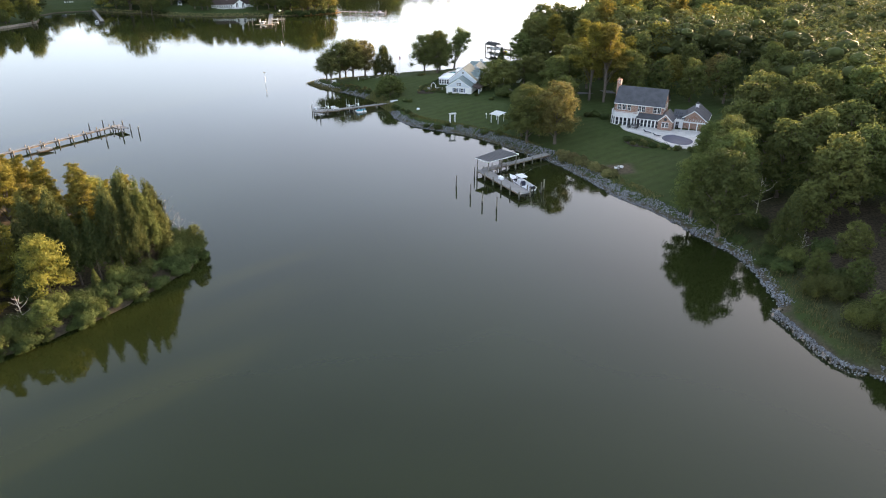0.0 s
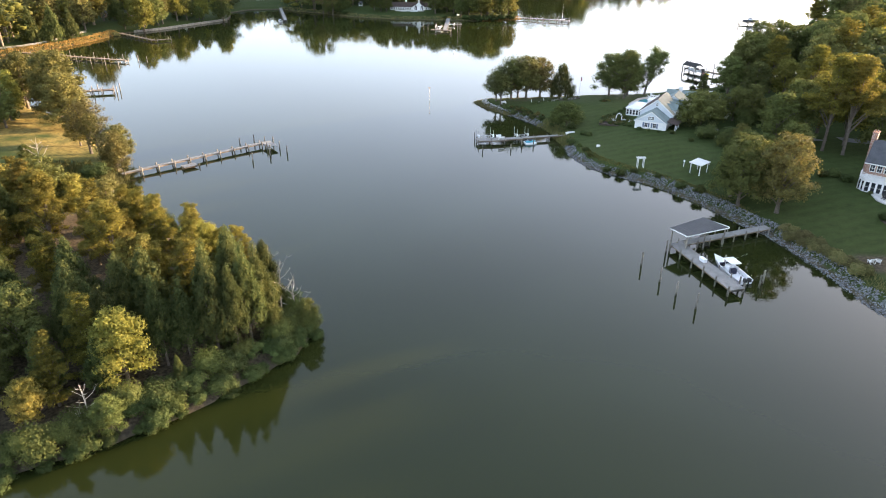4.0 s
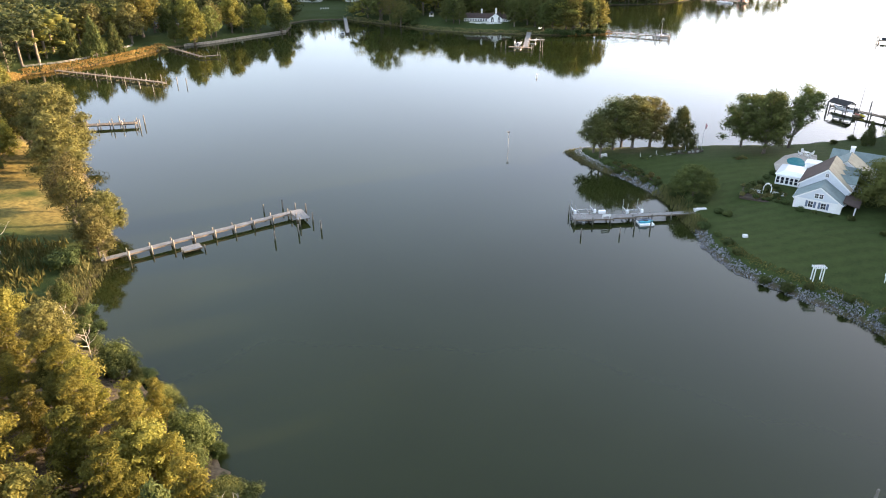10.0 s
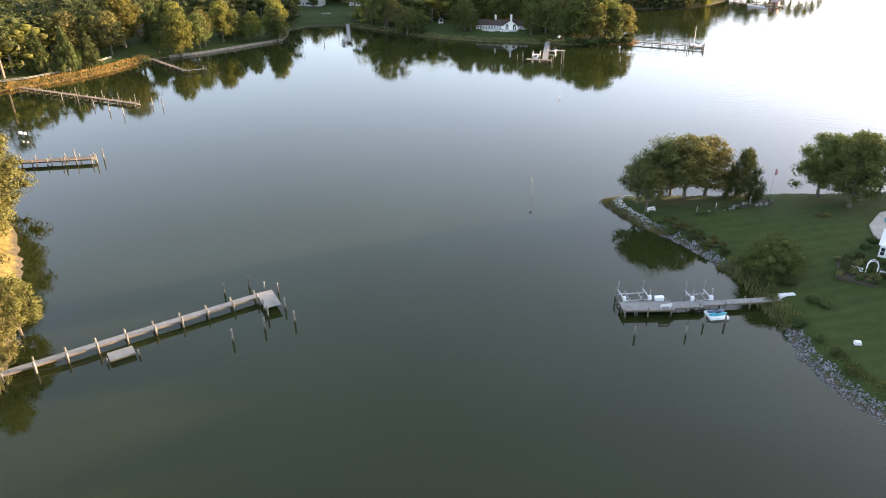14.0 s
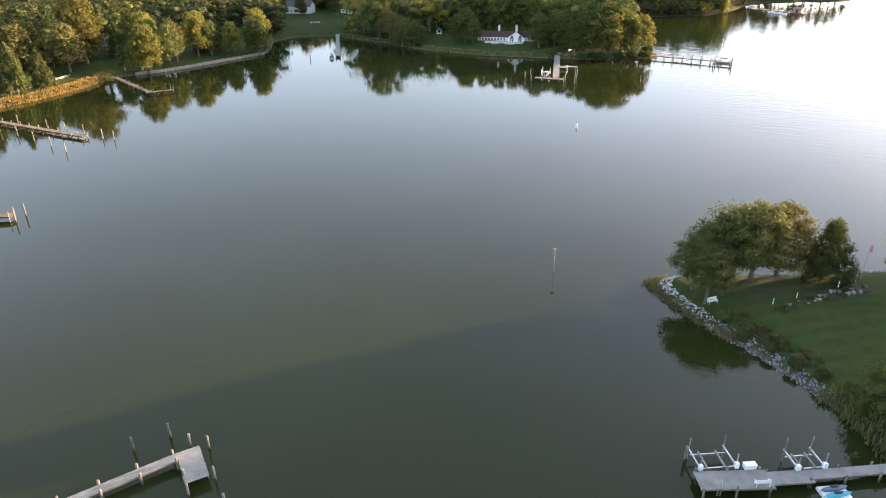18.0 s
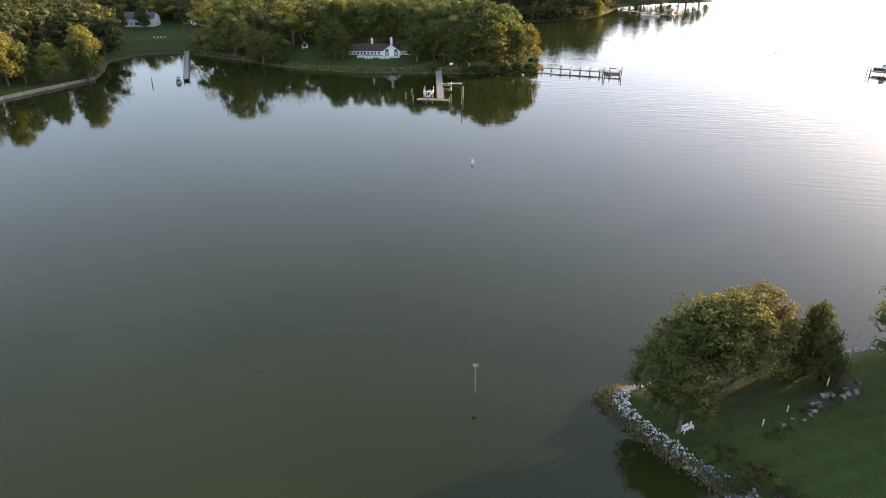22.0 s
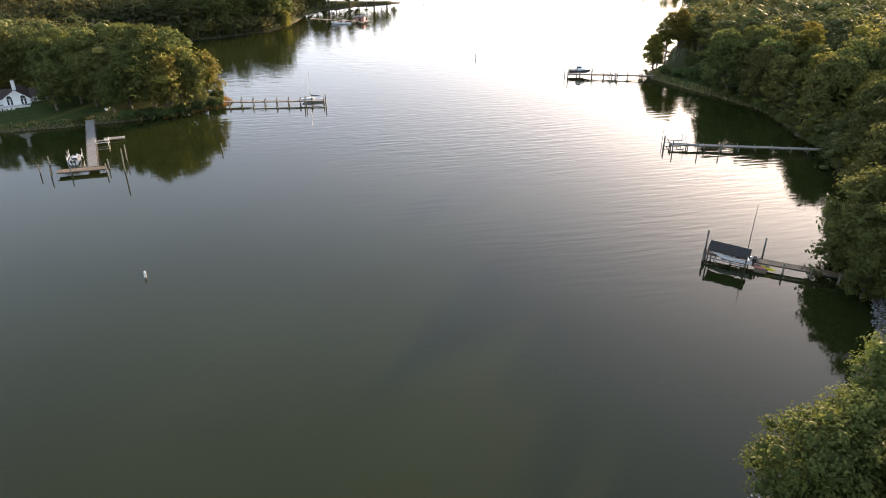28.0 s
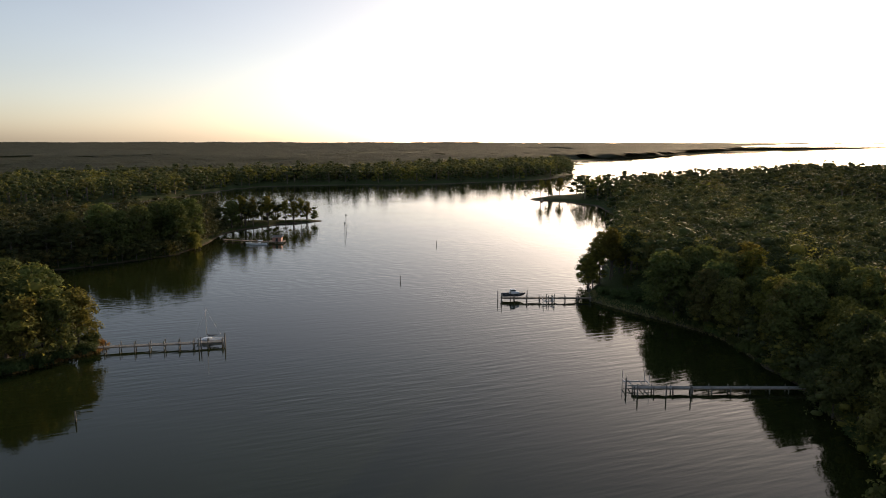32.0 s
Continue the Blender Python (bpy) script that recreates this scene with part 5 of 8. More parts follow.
def woods(label, poly, gap, seed, tall, mix=(0.76, 0.10, 0.05, 0.09), inland=4.0, keep=None, tier=0):
    """One mass of trees. mix: shares of green oaks, golden oaks, cedars and pines."""
    X, Y, rng = scatter(poly, gap, seed, inland, keep)
    Z = land_height(X, Y)
    vs, quads, tris, mq, mt, base = [], [], [], [], [], 0
    for x, y, z in zip(X, Y, Z):
        k = rng.choice(5, p=(mix[0] * 0.8, mix[1], mix[2], mix[3], mix[0] * 0.2))
        v, cf, tf = FAR[tier][("oak", "oak", "cedar", "pine", "oak")[k]][rng.integers(4)]
        h = tall * rng.uniform(0.82, 1.08) * (0.8 if k == 2 else 1.12 if k == 3 else 1.0)
        a = rng.uniform(0, 6.283)
        w = h * rng.uniform(1.15, 1.55)
        c, s = math.cos(a) * w, math.sin(a) * w
        vs.append(np.stack([x + v[:, 0] * c - v[:, 1] * s, y + v[:, 0] * s + v[:, 1] * c, z + v[:, 2] * h], 1))
        quads.append(tf + base)
        tris.append(cf + base)
        mq.append(np.full(len(tf), 5))
        mt.append(np.full(len(cf), 2 if k == 0 and rng.uniform() < 0.5 else k))
        base += len(v)
    V, Q, T = np.concatenate(vs), np.concatenate(quads), np.concatenate(tris)
    me = bpy.data.meshes.new("woods")
    me.vertices.add(len(V))
    me.vertices.foreach_set("co", V.astype(np.float32).ravel())
    me.loops.add(Q.size + T.size)
    me.loops.foreach_set("vertex_index", np.concatenate([Q.ravel(), T.ravel()]).astype(np.int32))
    me.polygons.add(len(Q) + len(T))
    me.polygons.foreach_set("loop_start", np.concatenate([np.arange(len(Q)) * 4, Q.size + np.arange(len(T)) * 3]).astype(np.int32))
    for m in (LEAF_WOODS, LEAF_GOLD, LEAF_WOODS_DARK, LEAF_WOODS_DARK, LEAF_TAN, BARK):
        me.materials.append(m)
    me.polygons.foreach_set("material_index", np.concatenate(mq + mt).astype(np.int32))
    me.update()
    me.validate()
    return tagged(new("woods", me), label, "woods", kind="stuff")


def not_near(*rows):
    def keep(X, Y):
        ok = np.ones(X.shape, bool)
        for x, y, r in rows:
            ok &= np.hypot(X - x, Y - y) > r
        return ok
    return keep


woods("dense green woods behind the brick house", [(105, 60), (105, 230), (60, 245), (48, 262), (52, 300), (75, 330), (130, 345), (330, 345), (330, 40)], 11.0, 51, 22, keep=lambda X, Y: (np.hypot(X - 105, Y - 235) > 10) & ~((X < 128) & (Y > 258)))
woods("dark woods along the eastern river bank", [(55, 318), (66, 340), (82, 372), (90, 400), (90, 425), (100, 440), (120, 490), (150, 535), (205, 610), (240, 660), (330, 660), (330, 330), (70, 310)], 10.5, 52, 21, (0.84, 0.03, 0.05, 0.08), 1.0, lambda X, Y: (np.hypot(X - 96, Y - 455) > 14) & (np.hypot(X - 104, Y - 462) > 12) & ~((X < 128) & (Y < 440)))
woods("distant woods beyond the river bend", [(230, 640), (270, 720), (285, 760), (300, 845), (420, 890), (900, 1075), (900, 640)], 16, 53, 21, (0.84, 0.03, 0.05, 0.08), 6.0, tier=2)
woods("mixed autumn woods behind the western lawns", [(-268, 250), (-285, 300), (-283, 350), (-290, 400), (-270, 430), (-250, 460), (-262, 500), (-420, 520), (-520, 420), (-520, 230), (-320, 180)], 10, 54, 20, (0.56, 0.12, 0.16, 0.16), keep=not_near((-300, 372, 16), (-262, 478, 20), (-290, 505, 24), (-275, 320, 14)), tier=1)
woods("shaded woods round the white gabled house", [(-232, 466), (-212, 452), (-190, 446), (-182, 470), (-170, 476), (-165, 480), (-112, 480), (-110, 450), (-92, 445), (-84, 452), (-80, 462), (-104, 492), (-140, 522), (-182, 545), (-330, 620), (-330, 520), (-240, 515)], 10.0, 55, 21, (0.74, 0.10, 0.08, 0.08), 2.5, not_near((-262, 478, 24), (-143, 456, 15), (-126, 462, 9), (-290, 505, 20), (-176, 460, 7)))
woods("dark woods on the second point", [(-330, 640), (-184, 562), (-100, 592), (-62, 615), (-50, 640), (-42, 665), (-36, 690), (-5, 712), (24, 722), (30, 727), (5, 734), (-36, 732), (-90, 722), (-200, 740), (-330, 780)], 9.5, 56, 17, (0.82, 0.04, 0.04, 0.10), 3.0, tier=1)
woods("far woods round the lagoon", [(-330, 800), (-170, 862), (-150, 900), (-120, 925), (-90, 950), (-50, 1010), (-10, 1075), (40, 1110), (190, 1082), (350, 1098), (430, 1140), (500, 1190), (620, 1350), (740, 1580), (500, 1450), (200, 1250), (-200, 1150), (-700, 1150), (-700, 800)], 17, 57, 21, (0.72, 0.1, 0.06, 0.12), 3.0, tier=2)
woods("thin woods behind the western shore", [(-135, 40), (-135, 100), (-160, 130), (-185, 185), (-215, 200), (-260, 235), (-330, 180), (-330, 20)], 9.0, 58, 16, (0.45, 0.35, 0.1, 0.1), 4.0, not_near((-150, 145, 26), (-170, 130, 20), (-135, 155, 14)))
woods("low bushy growth overhanging the eastern river bank", [(57, 316), (66, 334), (76, 352), (84, 366), (88, 380), (93, 392), (95, 404), (94, 414), (91, 424), (110, 424), (106, 400), (100, 370), (88, 345), (70, 318)], 3.6, 59, 8.5, (0.8, 0.1, 0.05, 0.05), -0.6, tier=1)
woods("low bushy growth along the second point", [(-140, 572), (-98, 585), (-76, 596), (-57, 608), (-45, 637), (-38, 662), (-33, 682), (-45, 690), (-62, 640), (-80, 612), (-140, 590)], 4.2, 60, 9, (0.8, 0.1, 0.05, 0.05), -0.6, tier=1)
for key, x, y, s in [("pine_a", 101.5, 477.0, 1.25), ("pine_b", 95.0, 472.0, 1.25), ("pine_a", 107.0, 478.0, 1.25), ("oak_c", 96.0, 477.0, 1.05), ("pine_b", 91.5, 469.0, 1.0), ("oak_b", 101.0, 458.0, 0.5), ("bush_wild", 92.0, 450.0, 1.4), ("bush_wild", 95.0, 444.0, 1.5), ("bush_wild", 90.0, 457.0, 1.2), ("bush_wild", 96.0, 436.0, 1.5), ("pine_a", 112.0, 484.0, 1.0), ("pine_b", 118.0, 488.0, 1.0), ("pine_a", 262.0, 826.0, 1.05), ("pine_b", 272.0, 829.0, 1.05), ("cedar_a", 278.0, 836.0, 0.8), ("pine_b", 288.0, 836.0, 1.1), ("pine_a", 292.0, 842.0, 1.0),
                     ("oak_c", -58.0, 620.0, 1.75), ("oak_a", -66.0, 628.0, 1.8), ("oak_c", -52.0, 636.0, 1.8), ("oak_c", -75.0, 612.0, 1.7), ("oak_a", -84.0, 606.0, 1.7), ("oak_c", -61.0, 640.0, 1.75), ("oak_a", -92.0, 618.0, 1.8), ("oak_c", -104.0, 600.0, 1.6), ("oak_gold", -50.0, 622.0, 0.9), ("pine_a", -22.0, 700.0, 1.2), ("pine_b", -14.0, 706.0, 1.25), ("oak_c", -28.0, 696.0, 1.3), ("pine_a", -4.0, 711.0, 1.15), ("pine_a", 8.0, 716.0, 1.0), ("pine_b", 14.0, 719.0, 1.0), ("pine_a", 19.0, 721.0, 0.95), ("pine_b", 24.0, 724.0, 0.9), ("oak_b", 29.0, 724.0, 0.55),
                     ("cedar_a", -262.5, 386.0, 1.23), ("cedar_a", -259.5, 395.0, 1.17), ("locust", -258.7, 366.8, 1.5), ("oak_b", -255.0, 384.0, 1.17), ("oak_gold", -249.0, 391.0, 1.17), ("oak_b", -288.0, 366.0, 1.30), ("oak_gold", -281.0, 373.0, 1.43), ("cedar_a", -284.0, 360.0, 1.30), ("oak_gold", -272.0, 366.0, 1.30), ("oak_gold", -257.0, 348.5, 1.72), ("oak_b", -258.0, 362.0, 1.23), ("oak_gold", -258.0, 379.0, 1.6), ("cedar_a", -269.7, 300.7, 1.56), ("cedar_a", -275.0, 293.0, 1.49), ("cedar_a", -268.0, 310.0, 1.30), ("oak_gold", -284.5, 344.0, 2.2), ("oak_b", -240.0, 398.0, 1.3), ("oak_gold", -244.0, 403.0, 1.55), ("oak_tan", -278.0, 330.0, 1.43), ("oak_tan", -288.0, 318.0, 1.43), ("oak_b", -266.0, 345.0, 0.78), ("bush_tan", -262.5, 333.0, 1.6), ("oak_b", -248.0, 386.0, 0.65),
                     ("oak_c", -123.5, 447.0, 1.1), ("oak_b", -117.5, 452.0, 1.2), ("oak_c", -126.5, 459.0, 1.4), ("oak_b", -106.5, 443.0, 1.1), ("oak_c", -112.5, 449.0, 1.2), ("oak_b", -155.0, 446.2, 0.95), ("oak_spread", -186.5, 444.5, 1.15), ("oak_c", -296.0, 499.0, 0.9), ("oak_b", -284.0, 501.0, 0.9), *[("oak_c", -166.0 + 8.0 * k, 470.0 + 3.0 * (k % 2), 1.45) for k in range(8)], ("oak_gold", -90.0, 442.0, 1.5), ("oak_c", -82.5, 447.5, 1.15), ("oak_c", -95.0, 447.0, 1.55), ("oak_c", -88.0, 454.0, 1.65), ("oak_a", -98.0, 459.0, 1.75), ("oak_gold", -79.5, 453.5, 1.35), ("oak_a", -106.0, 468.0, 1.7), ("oak_c", -102.0, 446.0, 1.3), ("oak_c", -159.0, 447.5, 1.15), ("oak_b", -164.5, 450.0, 0.95), ("locust", -188.5, 440.0, 1.3), ("locust", -197.5, 445.5, 1.5), ("oak_c", -207.0, 452.0, 1.9), ("oak_b", -193.0, 443.0, 0.8), ("bush_wild", -180.0, 440.0, 1.2), ("bush_wild", -115.0, 437.0, 0.9), ("bush_wild", -98.0, 439.0, 1.0), ("bush_wild", -91.0, 438.8, 1.3), ("bush_wild", -86.5, 442.0, 1.4), ("bush_wild", -82.0, 445.6, 1.3), ("bush_wild", -77.0, 449.4, 1.2), ("bush_wild", -94.5, 438.6, 1.3), ("bush_wild", -102.0, 438.0, 1.2), ("bush_wild", -76.5, 455.0, 1.2)]:
    plant(key, x, y, s)


def distant_canopy():
    """The unbroken roof of the woods towards the horizon."""
    gx = lines([(-5500, -1500, 90), (-1500, 1600, 26), (1600, 5500, 90)])
    gy = lines([(300, 2200, 26), (2200, 5600, 80)])
    X, Y = np.meshgrid(gx, gy)
    rng = np.random.default_rng(9)
    X, Y = X + rng.uniform(-9, 9, X.shape), Y + rng.uniform(-9, 9, Y.shape)
    D = shore_distance(X, Y)
    Z = 2 + 12 * step(D, 14, 40) + rng.uniform(-3.0, 3.0, X.shape) * step(D, 14, 40) - 14 * (D < 12) + 3.5 * wavy(X, Y, 260) * step(D, 30, 120) + 19 * step(np.hypot(X, Y - 253), 2600, 4800)
    near = ((X > -540) & (X < 340) & (Y < 900)) | ((X > -720) & (X < 760) & (Y < 1150)) | ((X < 920) & (X > 200) & (Y < 1100))
    idx = np.arange(X.size).reshape(X.shape)
    q = np.stack([idx[:-1, :-1], idx[:-1, 1:], idx[1:, 1:], idx[1:, :-1]], -1).reshape(-1, 4)
    bad = ((D < 12) | near).ravel()
    q = q[~bad[q].any(1)]
    me = raw_mesh("distant_woods", np.stack([X, Y, Z], -1).reshape(-1, 3).tolist(), q.tolist(), CANOPY, True)
    tagged(new("distant_woods", me), "unbroken dark woods towards the horizon", "woods", kind="stuff")


CANOPY = surf("far_canopy", (0.022, 0.028, 0.015), (0.040, 0.046, 0.024), 0.03, 0.95, 0.16, 1.0, vary=0.0, depth=3.0, spec=0.1)
distant_canopy()

# single trees where the eastern woods meet the river
for poly, seed in (([(56, 316), (66, 338), (82, 370), (90, 398), (90, 424), (98, 440), (128, 440), (128, 330), (75, 318)], 91), ([(52, 262), (54, 300), (75, 328), (128, 330), (128, 262)], 92)):
    X, Y, rng = scatter(poly, 9.6, seed, 1.2)
    for x, y in zip(X, Y):
        if math.hypot(x - 118, y - 402) > 9:
            plant(("oak_a", "oak_c", "oak_b", "oak_c", "oak_tan", "oak_gold", "oak_a", "pine_b")[rng.integers(8)], x, y, rng.uniform(1.3, 1.65))

# thickets that overhang the eastern river bank
_rng = np.random.default_rng(93)
for (x0, y0), (x1, y1) in zip(EAST_B[3:11], EAST_B[4:12]):
    ln = math.hypot(x1 - x0, y1 - y0)
    for i in range(max(1, round(ln / 4.2))):
        u, o = (i + _rng.uniform(0.1, 0.9)) / max(1, round(ln / 4.2)), _rng.uniform(0.3, 2.2)
        plant("thicket" if i % 3 else "bush_wild", x0 + (x1 - x0) * u + (y1 - y0) / ln * o, y0 + (y1 - y0) * u - (x1 - x0) / ln * o, _rng.uniform(0.7, 1.25), tall=_rng.uniform(0.7, 1.1))

# ---- houses ----
def brick_material():
    m, n, l, p = nodes_of("red_brick")
    tc, mp, bk = n.new("ShaderNodeTexCoord"), n.new("ShaderNodeMapping"), n.new("ShaderNodeTexBrick")
    mp.inputs["Rotation"].default_value = (radians(90), 0, 0)
    l.new(tc.outputs["Object"], mp.inputs[0]), l.new(mp.outputs[0], bk.inputs[0])
    bk.inputs["Color1"].default_value, bk.inputs["Color2"].default_value, bk.inputs["Mortar"].default_value = (0.24, 0.115, 0.075, 1), (0.34, 0.17, 0.11, 1), (0.42, 0.38, 0.34, 1)
    bk.inputs["Scale"].default_value, bk.inputs["Brick Width"].default_value, bk.inputs["Row Height"].default_value, bk.inputs["Mortar Size"].default_value = 1.0, 0.22, 0.075, 0.008
    noi, mix = n.new("ShaderNodeTexNoise"), n.new("ShaderNodeHueSaturation")
    noi.inputs["Scale"].default_value = 0.8
    l.new(tc.outputs["Object"], noi.inputs[0])
    r = n.new("ShaderNodeMapRange")
    r.inputs["To Min"].default_value, r.inputs["To Max"].default_value = 0.7, 1.3
    l.new(noi.outputs[0], r.inputs[0]), l.new(r.outputs[0], mix.inputs["Value"]), l.new(bk.outputs[0], mix.inputs["Color"])
    l.new(mix.outputs[0], p.inputs["Base Color"])
    p.inputs["Roughness"].default_value = 0.9
    return m


def glass_material():
    m, n, l, p = nodes_of("window_glass")
    p.inputs["Base Color"].default_value = (0.02, 0.024, 0.03, 1)
    p.inputs["Roughness"].default_value, p.inputs["Specular IOR Level"].default_value = 0.06, 0.8
    return m


BRICK, GLASS = brick_material(), glass_material()
SIDING = surf("pale_blue_clapboard", (0.52, 0.56, 0.60), (0.64, 0.68, 0.72), 0.6, 0.6, 30, 0.25, vary=0.03, stretch=(0.05, 0.05, 1), depth=0.02)
ROOF_TEAL = surf("sea_green_shingle", (0.13, 0.175, 0.17), (0.21, 0.265, 0.26), 0.7, 0.85, 9, 0.4, vary=0.04)
# tan of the sun-facing slopes: sunlight painted into the shingle colour
ROOF_SUNLIT = surf("sunlit_tan_shingle", (0.30, 0.26, 0.18), (0.44, 0.385, 0.28), 0.7, 0.9, 9, 0.4, vary=0.04)
ROOF_BROWN = surf("brown_shingle", (0.042, 0.027, 0.022), (0.08, 0.052, 0.042), 0.7, 0.9, 9, 0.4, vary=0.05)
STONE = surf("pale_flagstone", (0.42, 0.40, 0.37), (0.62, 0.60, 0.57), 0.6, 0.85, 3, 0.25, vary=0.06)
POOL_COVER = surf("navy_pool_cover", (0.012, 0.02, 0.05), (0.028, 0.04, 0.085), 0.8, 0.6, 6, 0.2, vary=0.02)
POOL_WATER = surf("turquoise_pool_water", (0.035, 0.19, 0.22), (0.07, 0.27, 0.30), 1.2, 0.05, 3, 0.1, vary=0.02)
BLUE = surf("slate_blue_shutter", (0.09, 0.12, 0.18), (0.14, 0.18, 0.25), 1.5, 0.6, 10, 0.1, vary=0.05)
ASPHALT = surf("grey_driveway", (0.10, 0.10, 0.105), (0.17, 0.17, 0.175), 0.5, 0.95, 8, 0.3, vary=0.03)
PANES = {}


def window(parent, x, y, z, w, h, face=0.0, bars=(1, 1), shutters=False, frame_mat=None):
    """A sash window in a wall that faces -y turned by face degrees: proud frame with bars, and a pane behind it."""
    key = (round(w, 2), round(h, 2), bars)
    if key not in PANES:
        f = Build()
        xs, zs = [-w / 2 - 0.02, -w / 2 + 0.08], [-0.04, 0.06]
        for i in range(bars[0]):
            c = -w / 2 + w * (i + 1) / (bars[0] + 1)
            xs += [c - 0.025, c + 0.025]
        for i in range(bars[1]):
            c = h * (i + 1) / (bars[1] + 1)
            zs += [c - 0.025, c + 0.025]
        xs, zs = xs + [w / 2 - 0.08, w / 2 + 0.02], zs + [h - 0.06, h + 0.04]
        nx, nz = len(xs), len(zs)
        f.v = [(x, d, z) for d in (-0.085, 0.0) for z in zs for x in xs]

        def solid(i, k):
            return 0 <= i < nx - 1 and 0 <= k < nz - 1 and (i % 2 == 0 or k % 2 == 0)
        for k in range(nz - 1):
            for i in range(nx - 1):
                if solid(i, k):
                    q = (k * nx + i, k * nx + i + 1, (k + 1) * nx + i + 1, (k + 1) * nx + i)
                    f.f.append(q)
                    for (p0, p1), (di, dk) in zip(((q[0], q[1]), (q[1], q[2]), (q[2], q[3]), (q[3], q[0])), ((0, -1), (1, 0), (0, 1), (-1, 0))):
                        if not solid(i + di, k + dk):
                            f.f.append((p1, p0, p0 + nx * nz, p1 + nx * nz))
        PANES[key] = (f.mesh("window"), Build().box(0, -0.015, 0.05, w - 0.1, 0.03, h - 0.1).mesh("pane"))
    f, g = PANES[key]
    ob = part("window", f, frame_mat or WHITE, parent, m=pose(x, y, z, 0, 0, face))
    part("pane", g, GLASS, ob)
    if shutters:
        for s in (-1, 1):
            part("shutter", Build().box(s * (w / 2 + 0.24), -0.03, 0, 0.4, 0.06, h, 0, 0.01), BLUE, ob)
    return ob


def gable_block(parent, x0, y0, w, d, eave, ridge, along, wall, roof, over=0.35, base=-0.6, trim=True):
    """Walls with two gables under two roof slopes. along: the ridge's axis."""
    b = Build()
    x1, y1, xm, ym = x0 + w, y0 + d, x0 + w / 2, y0 + d / 2
    if along == "x":
        v = [(x0, y0, base), (x1, y0, base), (x1, y1, base), (x0, y1, base), (x0, y0, eave), (x1, y0, eave), (x1, y1, eave), (x0, y1, eave), (x0, ym, ridge), (x1, ym, ridge)]
        f = [(0, 1, 5, 4), (2, 3, 7, 6), (1, 2, 6, 9, 5), (3, 0, 4, 8, 7), (4, 5, 9, 8), (6, 7, 8, 9), (3, 2, 1, 0)]
        k = (ridge - eave) / (d / 2)
        slopes = [[(x0 - over, y0 - over, eave - over * k), (x1 + over, y0 - over, eave - over * k), (x1 + over, ym, ridge), (x0 - over, ym, ridge)], [(x1 + over, y1 + over, eave - over * k), (x0 - over, y1 + over, eave - over * k), (x0 - over, ym, ridge), (x1 + over, ym, ridge)]]
        eaves = [(xm, y0 - over, w + 2 * over, 0), (xm, y1 + over, w + 2 * over, 0)]
    else:
        v = [(x0, y0, base), (x1, y0, base), (x1, y1, base), (x0, y1, base), (x0, y0, eave), (x1, y0, eave), (x1, y1, eave), (x0, y1, eave), (xm, y0, ridge), (xm, y1, ridge)]
        f = [(1, 2, 6, 5), (3, 0, 4, 7), (0, 1, 5, 8, 4), (2, 3, 7, 9, 6), (5, 6, 9, 8), (7, 4, 8, 9), (3, 2, 1, 0)]
        k = (ridge - eave) / (w / 2)
        slopes = [[(x0 - over, y1 + over, eave - over * k), (x0 - over, y0 - over, eave - over * k), (xm, y0 - over, ridge), (xm, y1 + over, ridge)], [(x1 + over, y0 - over, eave - over * k), (x1 + over, y1 + over, eave - over * k), (xm, y1 + over, ridge), (xm, y0 - over, ridge)]]
        eaves = [(x0 - over, ym, d + 2 * over, 90), (x1 + over, ym, d + 2 * over, 90)]
    part("wall", b.add(v, f), wall, parent)
    roofs = roof if isinstance(roof, (list, tuple)) else (roof, roof)
    for s, m in zip(slopes, roofs):
        part("roof", Build().slab([(p[0], p[1], p[2] + 0.17) for p in s], 0.15), m, parent)
    if trim:
        for cx, cy, ln, a in eaves:
            part("fascia", Build().box(cx, cy, eave - over * k - 0.06, ln, 0.06, 0.2, a), WHITE, parent, "white fascia board")
        if along == "y":
            for s in slopes:
                p, q = Vector(s[1] if s[1][1] < ym else s[0]), Vector((xm, y0 - over, ridge))
                part("rake_board", Build().slab([p + Vector((0, -0.03, 0.06)), p + Vector((0, 0.03, 0.06)), q + Vector((0, 0.03, 0.06)), q + Vector((0, -0.03, 0.06))], 0.24), WHITE, parent, "white rake board")


def chimney(parent, x, y, w, d, z0, z1, material, pots=0):
    c = part("chimney", Build().box(x, y, z0, w, d, z1 - z0).box(x, y, z1, w + 0.16, d + 0.16, 0.18), material, parent)
    for i in range(pots):
        part("chimney_pot", Build().tube([(x + (i - (pots - 1) / 2) * 0.5, y, z1 + 0.18), (x + (i - (pots - 1) / 2) * 0.5, y, z1 + 0.6)], [0.16, 0.13], 8), material, c)


def cupola(parent, x, y, z):
    c = part("cupola", Build().box(x, y, z, 0.8, 0.8, 0.9).box(x, y, z + 0.9, 1.05, 1.05, 0.08), WHITE, parent)
    part("cupola_roof", Build().add([(x - .5, y - .5, z + .98), (x + .5, y - .5, z + .98), (x + .5, y + .5, z + .98), (x - .5, y + .5, z + .98), (x, y, z + 1.6)], [(0, 1, 4), (1, 2, 4), (2, 3, 4), (3, 0, 4), (3, 2, 1, 0)]), ROOF_METAL, c)


